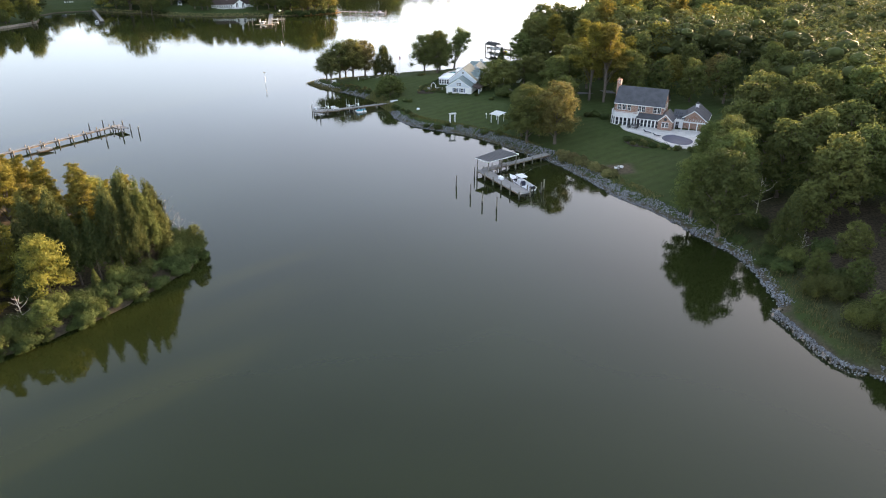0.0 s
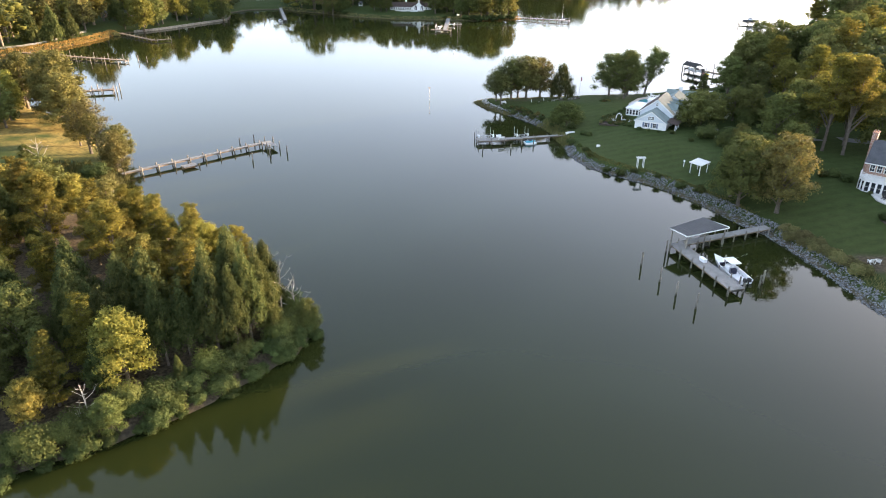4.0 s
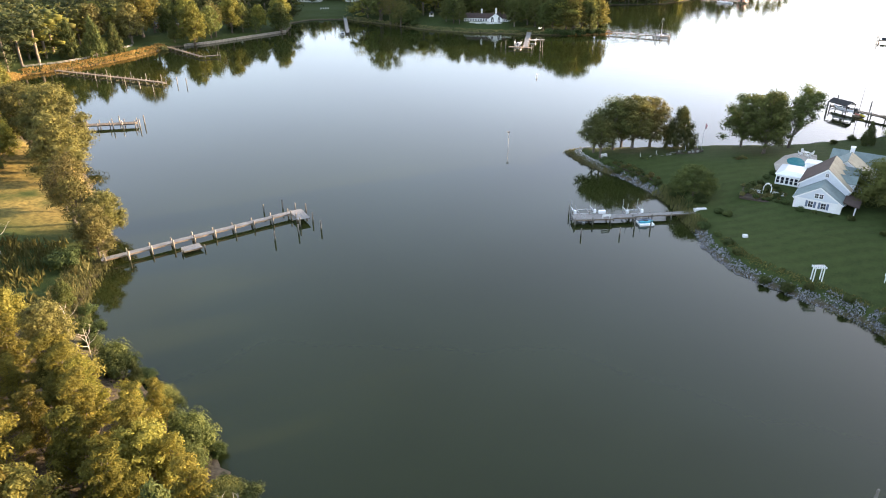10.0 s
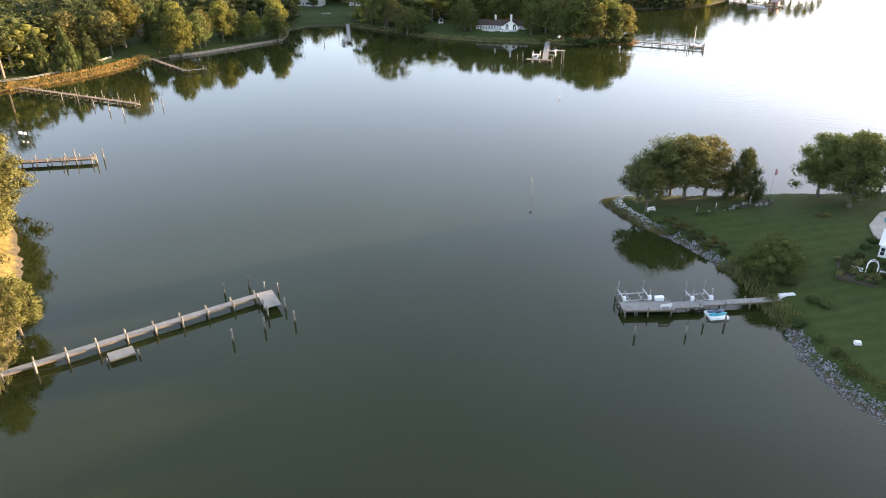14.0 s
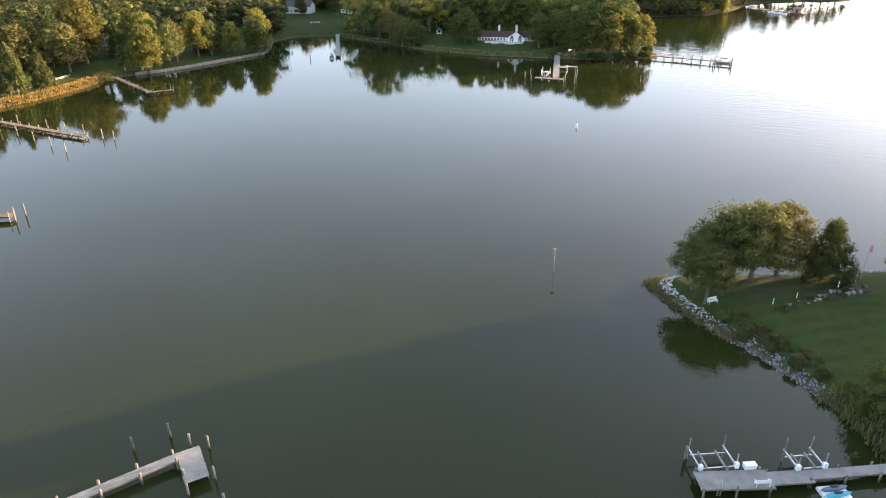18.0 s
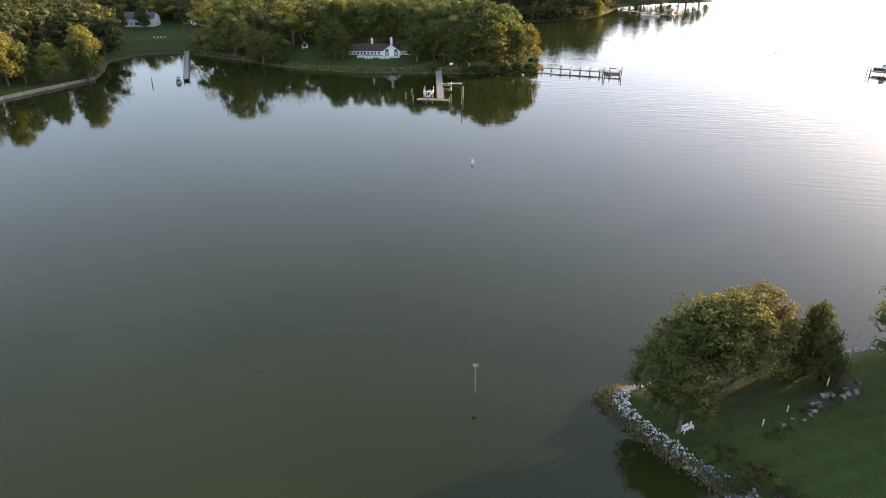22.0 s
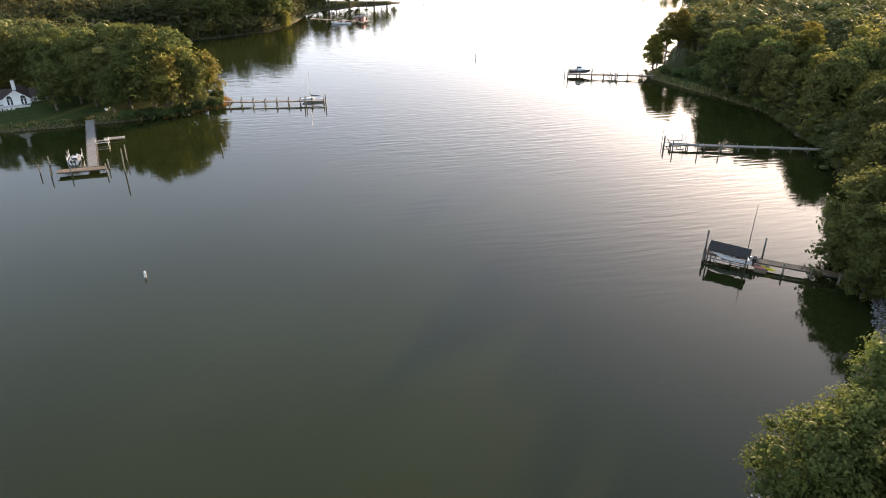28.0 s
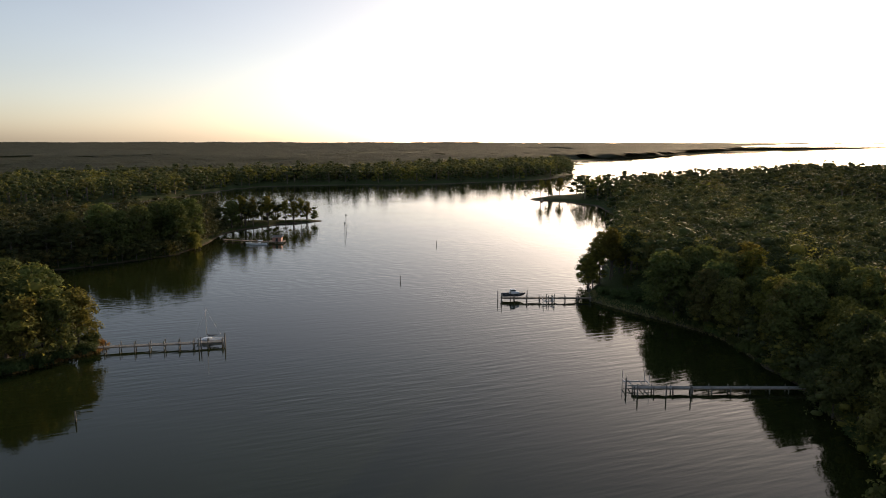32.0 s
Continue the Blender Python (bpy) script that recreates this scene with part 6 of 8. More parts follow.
# the two-storey brick house
bh = thing("brick_house", 45.2, 181.2, 3.25, -25, "two-storey red brick house with white sunroom, balcony and dark shingle roofs", "house")
gable_block(bh, 0, 0, 12.6, 9.2, 5.7, 9.2, "x", BRICK, ROOF_GREY)
chimney(bh, -0.5, 5.2, 1.0, 1.7, -0.6, 10.6, BRICK, 2)
for wx in (1.2, 2.5, 3.8):
    window(bh, wx, 0, 3.9, 0.95, 1.45, bars=(1, 1), shutters=False)
for wx, ww in ((6.6, 0.9), (7.6, 0.9), (10.6, 1.0), (11.7, 0.9)):
    window(bh, wx, 0, 3.8, ww, 1.55)
for wx in (2.2, 4.6, 7.0):
    window(bh, 12.6, wx, 3.9, 0.9, 1.4, 90)
bay = [(-0.4, 0.02), (-0.4, -1.3), (0.9, -2.6), (5.2, -2.6), (6.5, -1.3), (6.5, 0.02)]
sun_bay = part("sun_bay", Build().prism(bay, -0.6, 2.95), WHITE, bh, "white octagonal sunroom bay")
part("balcony_floor", Build().prism([(x * 1.03 - 0.1, y * 1.08) for x, y in bay], 2.95, 3.1), WHITE, bh)
for (ax, ay), (bx, by) in zip(bay[:-1], bay[1:]):
    ln, ang = math.hypot(bx - ax, by - ay), math.degrees(math.atan2(by - ay, bx - ax))
    cx, cy = (ax + bx) / 2, (ay + by) / 2
    part("balcony_rail", Build().box(cx, cy, 3.95, ln, 0.08, 0.07, ang).box(cx, cy, 3.2, ln, 0.05, 0.05, ang), WHITE, bh)
    for i in range(max(2, int(ln / 0.24))):
        u = (i + 0.5) / max(2, int(ln / 0.24))
        part("baluster", Build().box(ax + (bx - ax) * u, ay + (by - ay) * u, 3.2, 0.045, 0.045, 0.78, ang), WHITE, bh)
    part("newel_post", Build().box(ax, ay, 3.1, 0.14, 0.14, 1.0), WHITE, bh)
    n = max(1, round(ln / 1.1))
    for i in range(n):
        u = (i + 0.5) / n
        window(bh, ax + (bx - ax) * u, ay + (by - ay) * u, 0.35, ln / n - 0.22, 2.1, ang, (0, 1))
part("sunroom", Build().box(9.4, -1.0, -0.6, 5.9, 2.05, 3.2), WHITE, bh, "white sunroom wall")
part("sunroom_roof", Build().slab([(6.3, -2.35, 2.7), (12.6, -2.35, 2.7), (12.6, 0.03, 3.55), (6.3, 0.03, 3.55)], 0.12), ROOF_GREY, bh)
for i in range(6):
    window(bh, 6.95 + i * 0.98, -2.03, 0.15, 0.82, 2.2, 0, (0, 1))
gable_block(bh, 12.2, -3.2, 3.6, 6.0, 2.9, 4.6, "y", BRICK, ROOF_GREY, 0.25)
window(bh, 13.6, -3.2, 1.2, 0.8, 1.3)
window(bh, 14.5, -3.2, 1.2, 0.8, 1.3)
part("arched_vent", Build().tube([(14.0, -3.26, 3.3), (14.0, -3.16, 3.3)], [0.42, 0.42], 12), BLACK, bh, "dark half-round gable window")
gable_block(bh, 15.4, 1.0, 2.6, 6.0, 2.8, 4.4, "x", WHITE, ROOF_GREY, 0.3)
for i in range(2):
    part("skylight", Build().slab([(15.6 + i * 1.1, 1.6, 3.37), (16.4 + i * 1.1, 1.6, 3.37), (16.4 + i * 1.1, 2.8, 4.03), (15.6 + i * 1.1, 2.8, 4.03)], 0.1), GLASS, bh)
window(bh, 15.5, 1.0, 0.3, 0.9, 2.0, 0, (1, 1))
window(bh, 16.6, 1.0, 0.1, 0.9, 2.2, 0, (1, 1))
gable_block(bh, 17.2, 1.6, 6.6, 8.5, 2.8, 5.2, "y", BRICK, ROOF_GREY, 0.35)
cupola(bh, 20.5, 6.0, 5.1)
for px in (16.2, 18.0, 19.9, 21.8, 23.6):
    part("column", Build().box(px, -0.9, -0.3, 0.24, 0.24, 2.8, 0, 0.02), WHITE, bh, "white square porch column")
part("porch_beam", Build().box(19.9, -0.9, 2.5, 7.8, 0.22, 0.3), WHITE, bh)
for i in range(13):
    part("rafter", Build().box(16.3 + i * 0.6, 0.2, 2.8, 0.08, 2.6, 0.14), WHITE, bh)

patio = Build().prism([(46.0, 177.4), (52.0, 176.0), (57.0, 173.6), (61.5, 173.0), (66.0, 171.6), (64.5, 166.0), (62.0, 160.5), (57.6, 156.6), (54.6, 158.2), (53.2, 161.8), (51.4, 165.6), (48.4, 169.8), (46.2, 173.4)], 2.6, 3.72)
tagged(part("patio", patio, STONE, None), "pale flagstone patio beside the brick house", "patio", kind="structure")
cover = Build().prism([(57.4 + 3.1 * math.cos(a) * (1 + 0.15 * math.cos(2 * a)), 163.6 + 4.3 * math.sin(a) - 0.6 * math.cos(a)) for a in [k * math.pi / 14 for k in range(28)]], 3.6, 3.77)
tagged(part("swimming_pool", cover, POOL_COVER, None), "covered swimming pool with a dark navy cover in the patio", "pool")


def adirondack(x, y, turn, z=None, label="white slatted garden chair on the grass", group="garden chairs", mat=None):
    c = thing("garden_chair", x, y, z, turn, label, "chair", group)
    mat = mat or WHITE
    part("seat", Build().slab([(-0.3, -0.35, 0.42), (0.3, -0.35, 0.42), (0.3, 0.25, 0.28), (-0.3, 0.25, 0.28)], 0.05), mat, c)
    for i in range(5):
        part("back_slat", Build().slab([(-0.3 + 0.12 * i, 0.22, 0.28), (-0.2 + 0.12 * i, 0.22, 0.28), (-0.19 + 0.115 * i, 0.55, 1.05 - 0.02 * abs(i - 2)), (-0.27 + 0.115 * i, 0.55, 1.05 - 0.02 * abs(i - 2))], 0.03), mat, c)
    for s in (-1, 1):
        part("armrest", Build().box(s * 0.38, 0.0, 0.56, 0.14, 0.75, 0.04, 0, 0.01), mat, c)
        part("leg", Build().box(s * 0.33, -0.3, 0, 0.06, 0.1, 0.56), mat, c)
        part("leg", Build().slab([(s * 0.33 - .03, 0.0, 0.36), (s * 0.33 + .03, 0.0, 0.36), (s * 0.33 + .03, 0.6, 0.06), (s * 0.33 - .03, 0.6, 0.06)], 0.1), mat, c)
    return c


for x, y, t in [(38.9, 147.2, 205), (40.1, 147.5, 160)]:
    adirondack(x, y, t)


def lounger(x, y, turn, z):
    c = thing("sun_lounger", x, y, z, turn, "dark metal sun lounger on the pale patio", "lounger", "patio loungers")
    part("bed", Build().slab([(-0.33, -1.0, 0.34), (0.33, -1.0, 0.34), (0.33, 0.4, 0.36), (-0.33, 0.4, 0.36)], 0.05), NAVY, c)
    part("backrest", Build().slab([(-0.33, 0.4, 0.36), (0.33, 0.4, 0.36), (0.33, 0.95, 0.8), (-0.33, 0.95, 0.8)], 0.05), NAVY, c)
    for sx, sy in ((-.3, -.9), (.3, -.9), (-.3, .5), (.3, .5)):
        part("leg", Build().box(sx, sy, 0, 0.05, 0.05, 0.33), BLACK, c)


lounger(51.4, 169.6, 60, 3.72)
lounger(53.0, 166.6, 60, 3.72)


def patio_table(x, y, z, mat, label, seats=4, r=0.65):
    t = thing("patio_table", x, y, z, 0, label, "table")
    part("tabletop", Build().tube([(0, 0, 0.7), (0, 0, 0.75)], [r, r], 16), mat, t)
    part("pedestal", Build().tube([(0, 0, 0), (0, 0, 0.05), (0, 0, 0.7)], [0.3, 0.06, 0.05], 8), mat, t)
    for i in range(seats):
        a = i * 2 * math.pi / seats + 0.4
        adirondack(x + 1.35 * math.cos(a), y + 1.35 * math.sin(a), math.degrees(a) - 90, z, "white patio chair drawn up to a round table" if mat is WHITE else "dark patio chair drawn up to a round table", "patio chairs", mat)


patio_table(49.0, 174.6, 3.72, BLACK, "dark round patio table on the flagstones")

# the white house near the point
wh = thing("white_house", -1.0, 215.4, 3.1, -14, "rambling white and pale blue clapboard house with sunlit tan and sea-green roofs", "house")
gable_block(wh, 0, 0, 8.2, 5.0, 2.35, 5.0, "y", WHITE, ROOF_TEAL, 0.3)
part("gable_siding", Build().add([(0.05, -0.03, 2.35), (8.15, -0.03, 2.35), (4.1, -0.03, 4.95)], [(0, 1, 2)]).add([(0.05, 0, 2.35), (8.15, 0, 2.35), (4.1, 0, 4.95)], [(2, 1, 0)]), SIDING, wh, "pale blue clapboard gable")
for wx in (3.0, 5.2):
    window(wh, wx, -0.04, 0.75, 0.95, 1.25, 0, (1, 1), True)
for wx in (3.7, 4.5):
    window(wh, wx, -0.06, 2.75, 0.75, 0.95, 0, (1, 1))
# the slope towards the sun takes the lit tan, the other stays dark
gable_block(wh, -0.2, 5.0, 8.8, 9.5, 3.7, 7.2, "y", SIDING, (ROOF_BROWN, ROOF_SUNLIT), 0.35)
window(wh, 4.2, 5.0, 5.5, 0.7, 0.75)
for k in range(3):
    y = 6.6 + 2.9 * k
    gable_block(wh, 6.2, y, 2.9, 1.9, 4.6, 5.7, "x", SIDING, ROOF_TEAL, 0.2, 3.2, False)
    window(wh, 9.1, y + 0.95, 3.7, 0.8, 0.8, 90)
gable_block(wh, 1.6, 14.5, 9.6, 6.5, 3.4, 6.6, "y", SIDING, (ROOF_TEAL, ROOF_SUNLIT), 0.3)
gable_block(wh, 2.8, 21.0, 17.6, 6.6, 3.3, 6.0, "x", WHITE, ROOF_TEAL, 0.35)
cupola(wh, 14.5, 24.3, 5.9)
chimney(wh, 6.2, 24.3, 0.8, 0.9, 4.0, 6.9, WHITE)
part("flat_annex", Build().box(0.2, 19.6, -0.6, 3.2, 3.0, 4.3).box(0.2, 19.6, 3.7, 3.5, 3.3, 0.16), WHITE, wh, "white flat-roofed annex")
# sunroom with its white roof
part("sunroom", Build().box(-2.9, 15.2, -0.6, 5.4, 7.6, 3.0), WHITE, wh, "white sunroom wall")
part("sunroom_roof", Build().add([(-5.9, 11.2, 2.4), (0.0, 11.2, 2.4), (0.0, 19.2, 2.4), (-5.9, 19.2, 2.4), (-4.4, 12.9, 3.0), (-1.0, 12.9, 3.0), (-1.0, 17.6, 3.0), (-4.4, 17.6, 3.0)], [(0, 1, 5, 4), (1, 2, 6, 5), (2, 3, 7, 6), (3, 0, 4, 7), (4, 5, 6, 7), (3, 2, 1, 0)]), FIBRE, wh, "white membrane sunroom roof")
for i in range(6):
    window(wh, -5.1 + i * 0.88, 11.4, 0.6, 0.72, 1.45, 0, (0, 1))
# side porch
for py in (1.0, 3.0, 5.0):
    part("porch_post", Build().box(10.4, py, -0.5, 0.2, 0.2, 2.6), WHITE, wh)
part("porch_roof", Build().slab([(11.0, 0.4, 2.1), (11.0, 5.8, 2.1), (8.2, 5.8, 2.75), (8.2, 0.4, 2.75)], 0.12), ROOF_BROWN, wh)
part("porch_floor", Build().box(9.6, 3.0, -0.6, 2.6, 5.4, 0.75), WOOD_BROWN, wh)
pool_deck = Build().prism([(-3.0, 235), (2.5, 236), (5.8, 243), (6.5, 251), (3.0, 252), (-0.6, 248), (-3.2, 241)], 2.7, 3.72)
tagged(part("pool_deck", pool_deck, surf("buff_pool_deck", (0.24, 0.22, 0.19), (0.36, 0.335, 0.295), 0.6, 0.85, 3, 0.25), None), "pale stone deck round the swimming pool", "patio", kind="structure")
tagged(part("swimming_pool", Build().prism([(1.8 + 2.0 * math.cos(a) * (1.1 if math.cos(a) < 0 else 0.8), 243.6 + 3.6 * math.sin(a)) for a in [k * math.pi / 12 for k in range(24)]], 3.5, 3.76), POOL_WATER, None), "turquoise kidney-shaped swimming pool behind the house", "pool")
patio_table(4.0, 250.0, 3.72, WHITE, "white round garden table beyond the pool", 4)
drive = Build().prism([(18, 214), (22, 211), (34, 212), (48, 216), (64, 214), (64, 217.5), (48, 220), (33, 216), (23, 218), (19, 222)], 2.9, 3.42)
tagged(part("driveway", drive, ASPHALT, None), "curving grey asphalt driveway between the trees", "driveway", kind="structure")

# low white house across the creek
hh = thing("white_house", -154.5, 451.5, 3.0, 8, "long low white house with brown roof and arched gable", "house")
hh.scale = (0.84, 0.84, 0.84)
gable_block(hh, 0, 0.6, 20.0, 7.5, 2.4, 5.0, "x", WHITE, ROOF_BROWN, 0.5)
gable_block(hh, 17.5, -1.2, 9.0, 10.0, 2.5, 5.6, "y", WHITE, ROOF_BROWN, 0.4)
gable_block(hh, 26.3, 1.0, 5.5, 7.0, 2.5, 4.9, "x", WHITE, ROOF_BROWN, 0.4)
chimney(hh, 22.0, -0.2, 1.1, 1.0, 4.5, 8.6, WHITE, 2)
chimney(hh, 11.5, 4.8, 1.0, 1.0, 4.5, 7.6, WHITE, 1)
for i in range(9):
    window(hh, 1.3 + i * 1.75, 0.6, 0.5, 1.15, 1.4, 0, (1, 1))
for wx in (19.2, 20.3, 23.7, 24.8):
    window(hh, wx, -1.2, 0.3, 0.85, 2.2, 0, (0, 1))
for wx in (19.75, 24.25):
    part("arched_window", Build().tube([(wx, -1.27, 2.75), (wx, -1.17, 2.75)], [0.85, 0.85], 14), GLASS, hh)
for wx in (27.6, 28.9, 30.2):
    window(hh, wx, 1.0, 0.7, 0.9, 1.3)
tagged(part("terrace", Build().prism([(-150, 448.6), (-132, 450.6), (-132.2, 454), (-150.5, 452)], 2.5, 3.2), STONE, None), "pale stone terrace before the low white house", "patio", kind="structure")
for i in range(7):
    adirondack(-145.5 + 1.15 * i + (2.6 if i > 2 else 0), 447.2 + 0.25 * i, 190 + 8 * (i % 3), None, "white garden chair facing the creek", "terrace chairs")


def cottage(x, y, turn, w, d, eave, ridge, wall, roof, label, z=None):
    c = thing("house", x, y, z, turn, label, "house")
    gable_block(c, 0, 0, w, d, eave, ridge, "x", wall, roof, 0.4)
    for i in range(int(w / 2.4)):
        window(c, 1.4 + i * 2.4, 0, 0.8, 1.0, 1.3)
    window(c, w, d * 0.5, 0.8, 1.0, 1.3, 90)
    chimney(c, w * 0.7, d * 0.55, 0.8, 0.8, eave, ridge + 0.9, BRICK)
    return c


cottage(-300, 368, 30, 17, 8, 2.8, 5.6, BRICK, ROOF_GREY, "low brick house with a grey roof behind yellow trees")
cottage(-268, 392, 48, 10, 7, 2.6, 4.6, WHITE, ROOF_GREY, "small white house half hidden by trees")
cottage(-300, 508, 12, 16, 9, 4.2, 7.0, WHITE, ROOF_GREY, "white house among trees above the cove lawn")
cottage(-268, 520, 5, 8, 6, 2.6, 4.2, WHITE, ROOF_METAL, "small white outbuilding above the cove lawn")
cottage(116, 400, -60, 12, 8, 4.5, 8.5, SIDING, ROOF_GREY, "grey house half hidden in the eastern woods")
for i in range(4):
    adirondack(-262.0 + 1.4 * i, 476.5 + 0.6 * i, 200, None, "white garden chair on the cove lawn", "cove lawn chairs")

# ---- boats and lifts ----
def hull_build(L, B, D, full=2.2):
    """A lofted hull, stern at -L/2, bow at +L/2, keel at z 0, with a closed deck edge."""
    n, v = 11, []
    for i in range(n):
        s = i / (n - 1)
        hb = B / 2 * (0.92 + 0.08 * min(1, s * 3)) * (1 - max(0.0, (s - 0.42) / 0.58) ** full) + 0.015
        top = D * (1 + 0.28 * s * s)
        keel = D * 0.75 * max(0.0, (s - 0.68) / 0.32) ** 2
        ch = keel + 0.32 * (top - keel)
        x = -L / 2 + L * s * (1.0 if s < 0.7 else 1.0)
        xo = 0.04 * L * max(0.0, s - 0.7) / 0.3
        v += [(x, 0, keel), (x + xo * .4, hb * 0.84, ch), (x + xo, hb, top), (x + xo, hb - min(0.16, hb * .6), top + 0.02), (x + xo, 0, top + 0.02), (x + xo, -hb + min(0.16, hb * .6), top + 0.02), (x + xo, -hb, top), (x + xo * .4, -hb * 0.84, ch)]
    f = []
    for i in range(n - 1):
        for k in range(8):
            if k in (3, 4) and i < 7:
                continue
            f.append((i * 8 + k, i * 8 + (k + 1) % 8, (i + 1) * 8 + (k + 1) % 8, (i + 1) * 8 + k))
    f += [(0, 7, 6, 5, 4, 3, 2, 1), tuple(range((n - 1) * 8, n * 8))]
    # cockpit well
    well = [(-L / 2 + 0.12, B * 0.36), (L * 0.08, B * 0.38), (L * 0.2, B * 0.30), (L * 0.2, -B * 0.30), (L * 0.08, -B * 0.38), (-L / 2 + 0.12, -B * 0.36)]
    k = len(v)
    v += [(x, y, D * 0.45) for x, y in well]
    f.append(tuple(range(k, k + 6)))
    return Build().add(v, f)


def outboard(parent, x, y, z):
    o = part("outboard_motor", Build().box(x - 0.15, y, z + 0.1, 0.62, 0.42, 0.62, 0, 0.12), BLACK, parent, "dark outboard motor")
    part("leg", Build().box(x - 0.1, y, z - 0.75, 0.22, 0.14, 0.9).box(x - 0.15, y, z - 0.85, 0.5, 0.05, 0.1), BLACK, o)


def centre_console(x, y, z, turn, L, B, label, top=True):
    b = thing("motor_boat", x, y, z - 0.3, turn, label, "boat")
    D = 1.05
    part("hull", hull_build(L, B, D), FIBRE, b)
    part("boot_stripe", Build().box(-0.4, 0, 0.33, L * 0.62, B * 0.94, 0.07), NAVY, b)
    part("bow_cushion", Build().prism([(L * 0.17, B * 0.30), (L * 0.36, B * 0.17), (L * 0.42, 0), (L * 0.36, -B * 0.17), (L * 0.17, -B * 0.30)], D * 0.9, D * 1.16), NAVY, b, "navy bow cushion")
    part("console", Build().box(0.15, 0, D * 0.45, 1.25, 1.0, 1.15, 0, 0.12), FIBRE, b)
    part("windscreen", Build().slab([(0.62, -0.48, 1.55), (0.62, 0.48, 1.55), (0.3, 0.45, 2.15), (0.3, -0.45, 2.15)], 0.03), GLASS, b)
    part("leaning_post", Build().box(-0.95, 0, D * 0.45, 0.55, 1.0, 0.95, 0, 0.08), NAVY, b)
    part("stern_seat", Build().box(-L / 2 + 0.65, 0, D * 0.45, 0.5, B * 0.62, 0.45, 0, 0.06), FIBRE, b)
    if top:
        part("hardtop", Build().box(-0.25, 0, 2.45, 2.5, 1.85, 0.12, 0, 0.05), FIBRE, b, "white hardtop")
        for sx in (-1.15, 0.55):
            for sy in (-0.75, 0.75):
                part("hardtop_post", Build().tube([(sx * 0.9, sy * 0.75, D * 0.5), (sx, sy, 2.46)], [0.03, 0.03], 6), METAL, b)
        part("antenna", Build().tube([(0.3, -0.8, 2.55), (-1.3, -1.7, 4.1)], [0.02, 0.008], 5), METAL, b)
        part("radar", Build().box(0.4, 0.3, 2.58, 0.5, 0.9, 0.14, 25, 0.04), FIBRE, b)
    for i in range(4):
        part("rod_holder", Build().tube([(-L / 2 + 0.3, (-1.5 + i) * 0.55, D), (-L / 2 + 0.05, (-1.5 + i) * 0.58, D + 0.9)], [0.02, 0.012], 5), METAL, b)
    outboard(b, -L / 2 - 0.1, 0.38, 0.85)
    outboard(b, -L / 2 - 0.1, -0.38, 0.85)
    return b


centre_console(16.4, 141.0, 0.0, 117, 9.0, 2.85, "white centre-console motor boat with hardtop and twin outboards")
centre_console(-108.2, 400.5, 0.1, 95, 6.0, 2.4, "white motor boat with navy seats beside the T-shaped dock", False)
centre_console(-206, 404, 0.0, 120, 5.6, 2.2, "small white motor boat beside the cove dock", False)
centre_console(20.3, 312.9, 0.9, 137, 6.8, 2.4, "white motor boat with a blue stripe on a covered lift", False)
centre_console(-16.5, 629.5, 0.0, 160, 8.5, 2.8, "white motor boat moored off the second point")


def cruiser(x, y, z, turn, label):
    b = thing("cabin_cruiser", x, y, z, turn, label, "boat")
    part("hull", hull_build(8.2, 2.7, 1.2), surf("dark_hull", (0.03, 0.035, 0.045), (0.06, 0.065, 0.075), 1, 0.35, 6, 0.05), b, "dark hull")
    part("cabin", Build().box(0.3, 0, 0.9, 3.4, 1.9, 1.1, 0, 0.15), FIBRE, b)
    part("wheelhouse", Build().box(-0.3, 0, 2.0, 1.8, 1.6, 0.85, 0, 0.1), FIBRE, b)
    part("wheelhouse_window", Build().box(-0.25, 0, 2.2, 1.86, 1.66, 0.45), GLASS, b)
    part("mast", Build().tube([(-0.9, 0, 2.8), (-0.9, 0, 4.4)], [0.04, 0.02], 6), METAL, b)
    part("bow_rail", Build().tube([(1.5, 1.1, 1.9), (3.6, 0.6, 2.1), (4.3, 0, 2.15), (3.6, -0.6, 2.1), (1.5, -1.1, 1.9)], [0.03] * 5, 5), METAL, b)
    return b


cruiser(59.0, 467.6, 0.9, -17, "dark-hulled cabin cruiser raised on a lift by the far dock")


def sailboat(x, y, turn):
    b = thing("sailing_boat", x, y, -0.25, turn, "small white sailing boat moored with a bare mast", "boat")
    part("hull", hull_build(7.2, 2.3, 1.05, 1.9), FIBRE, b)
    part("cabin", Build().box(0.8, 0, 0.95, 2.4, 1.3, 0.6, 0, 0.15), FIBRE, b)
    part("mast", Build().tube([(0.9, 0, 1.0), (0.9, 0, 10.0)], [0.08, 0.04], 8), METAL, b)
    part("boom", Build().tube([(0.9, 0, 2.0), (-2.3, 0, 1.95)], [0.05, 0.05], 6), METAL, b)
    part("sail_cover", Build().tube([(0.85, 0, 2.6), (0.3, 0, 2.2), (-1.2, 0, 2.1), (-2.2, 0, 2.05)], [0.1, 0.2, 0.16, 0.08], 8), NAVY, b, "dark sail cover")
    for p in ((3.9, 0, 1.35), (-3.5, 0, 1.1), (0.9, 1.1, 1.1), (0.9, -1.1, 1.1)):
        part("stay", Build().tube([p, (0.9, 0, 9.9)], [0.012, 0.012], 4), METAL, b)


sailboat(-45.5, 449.8, 178)


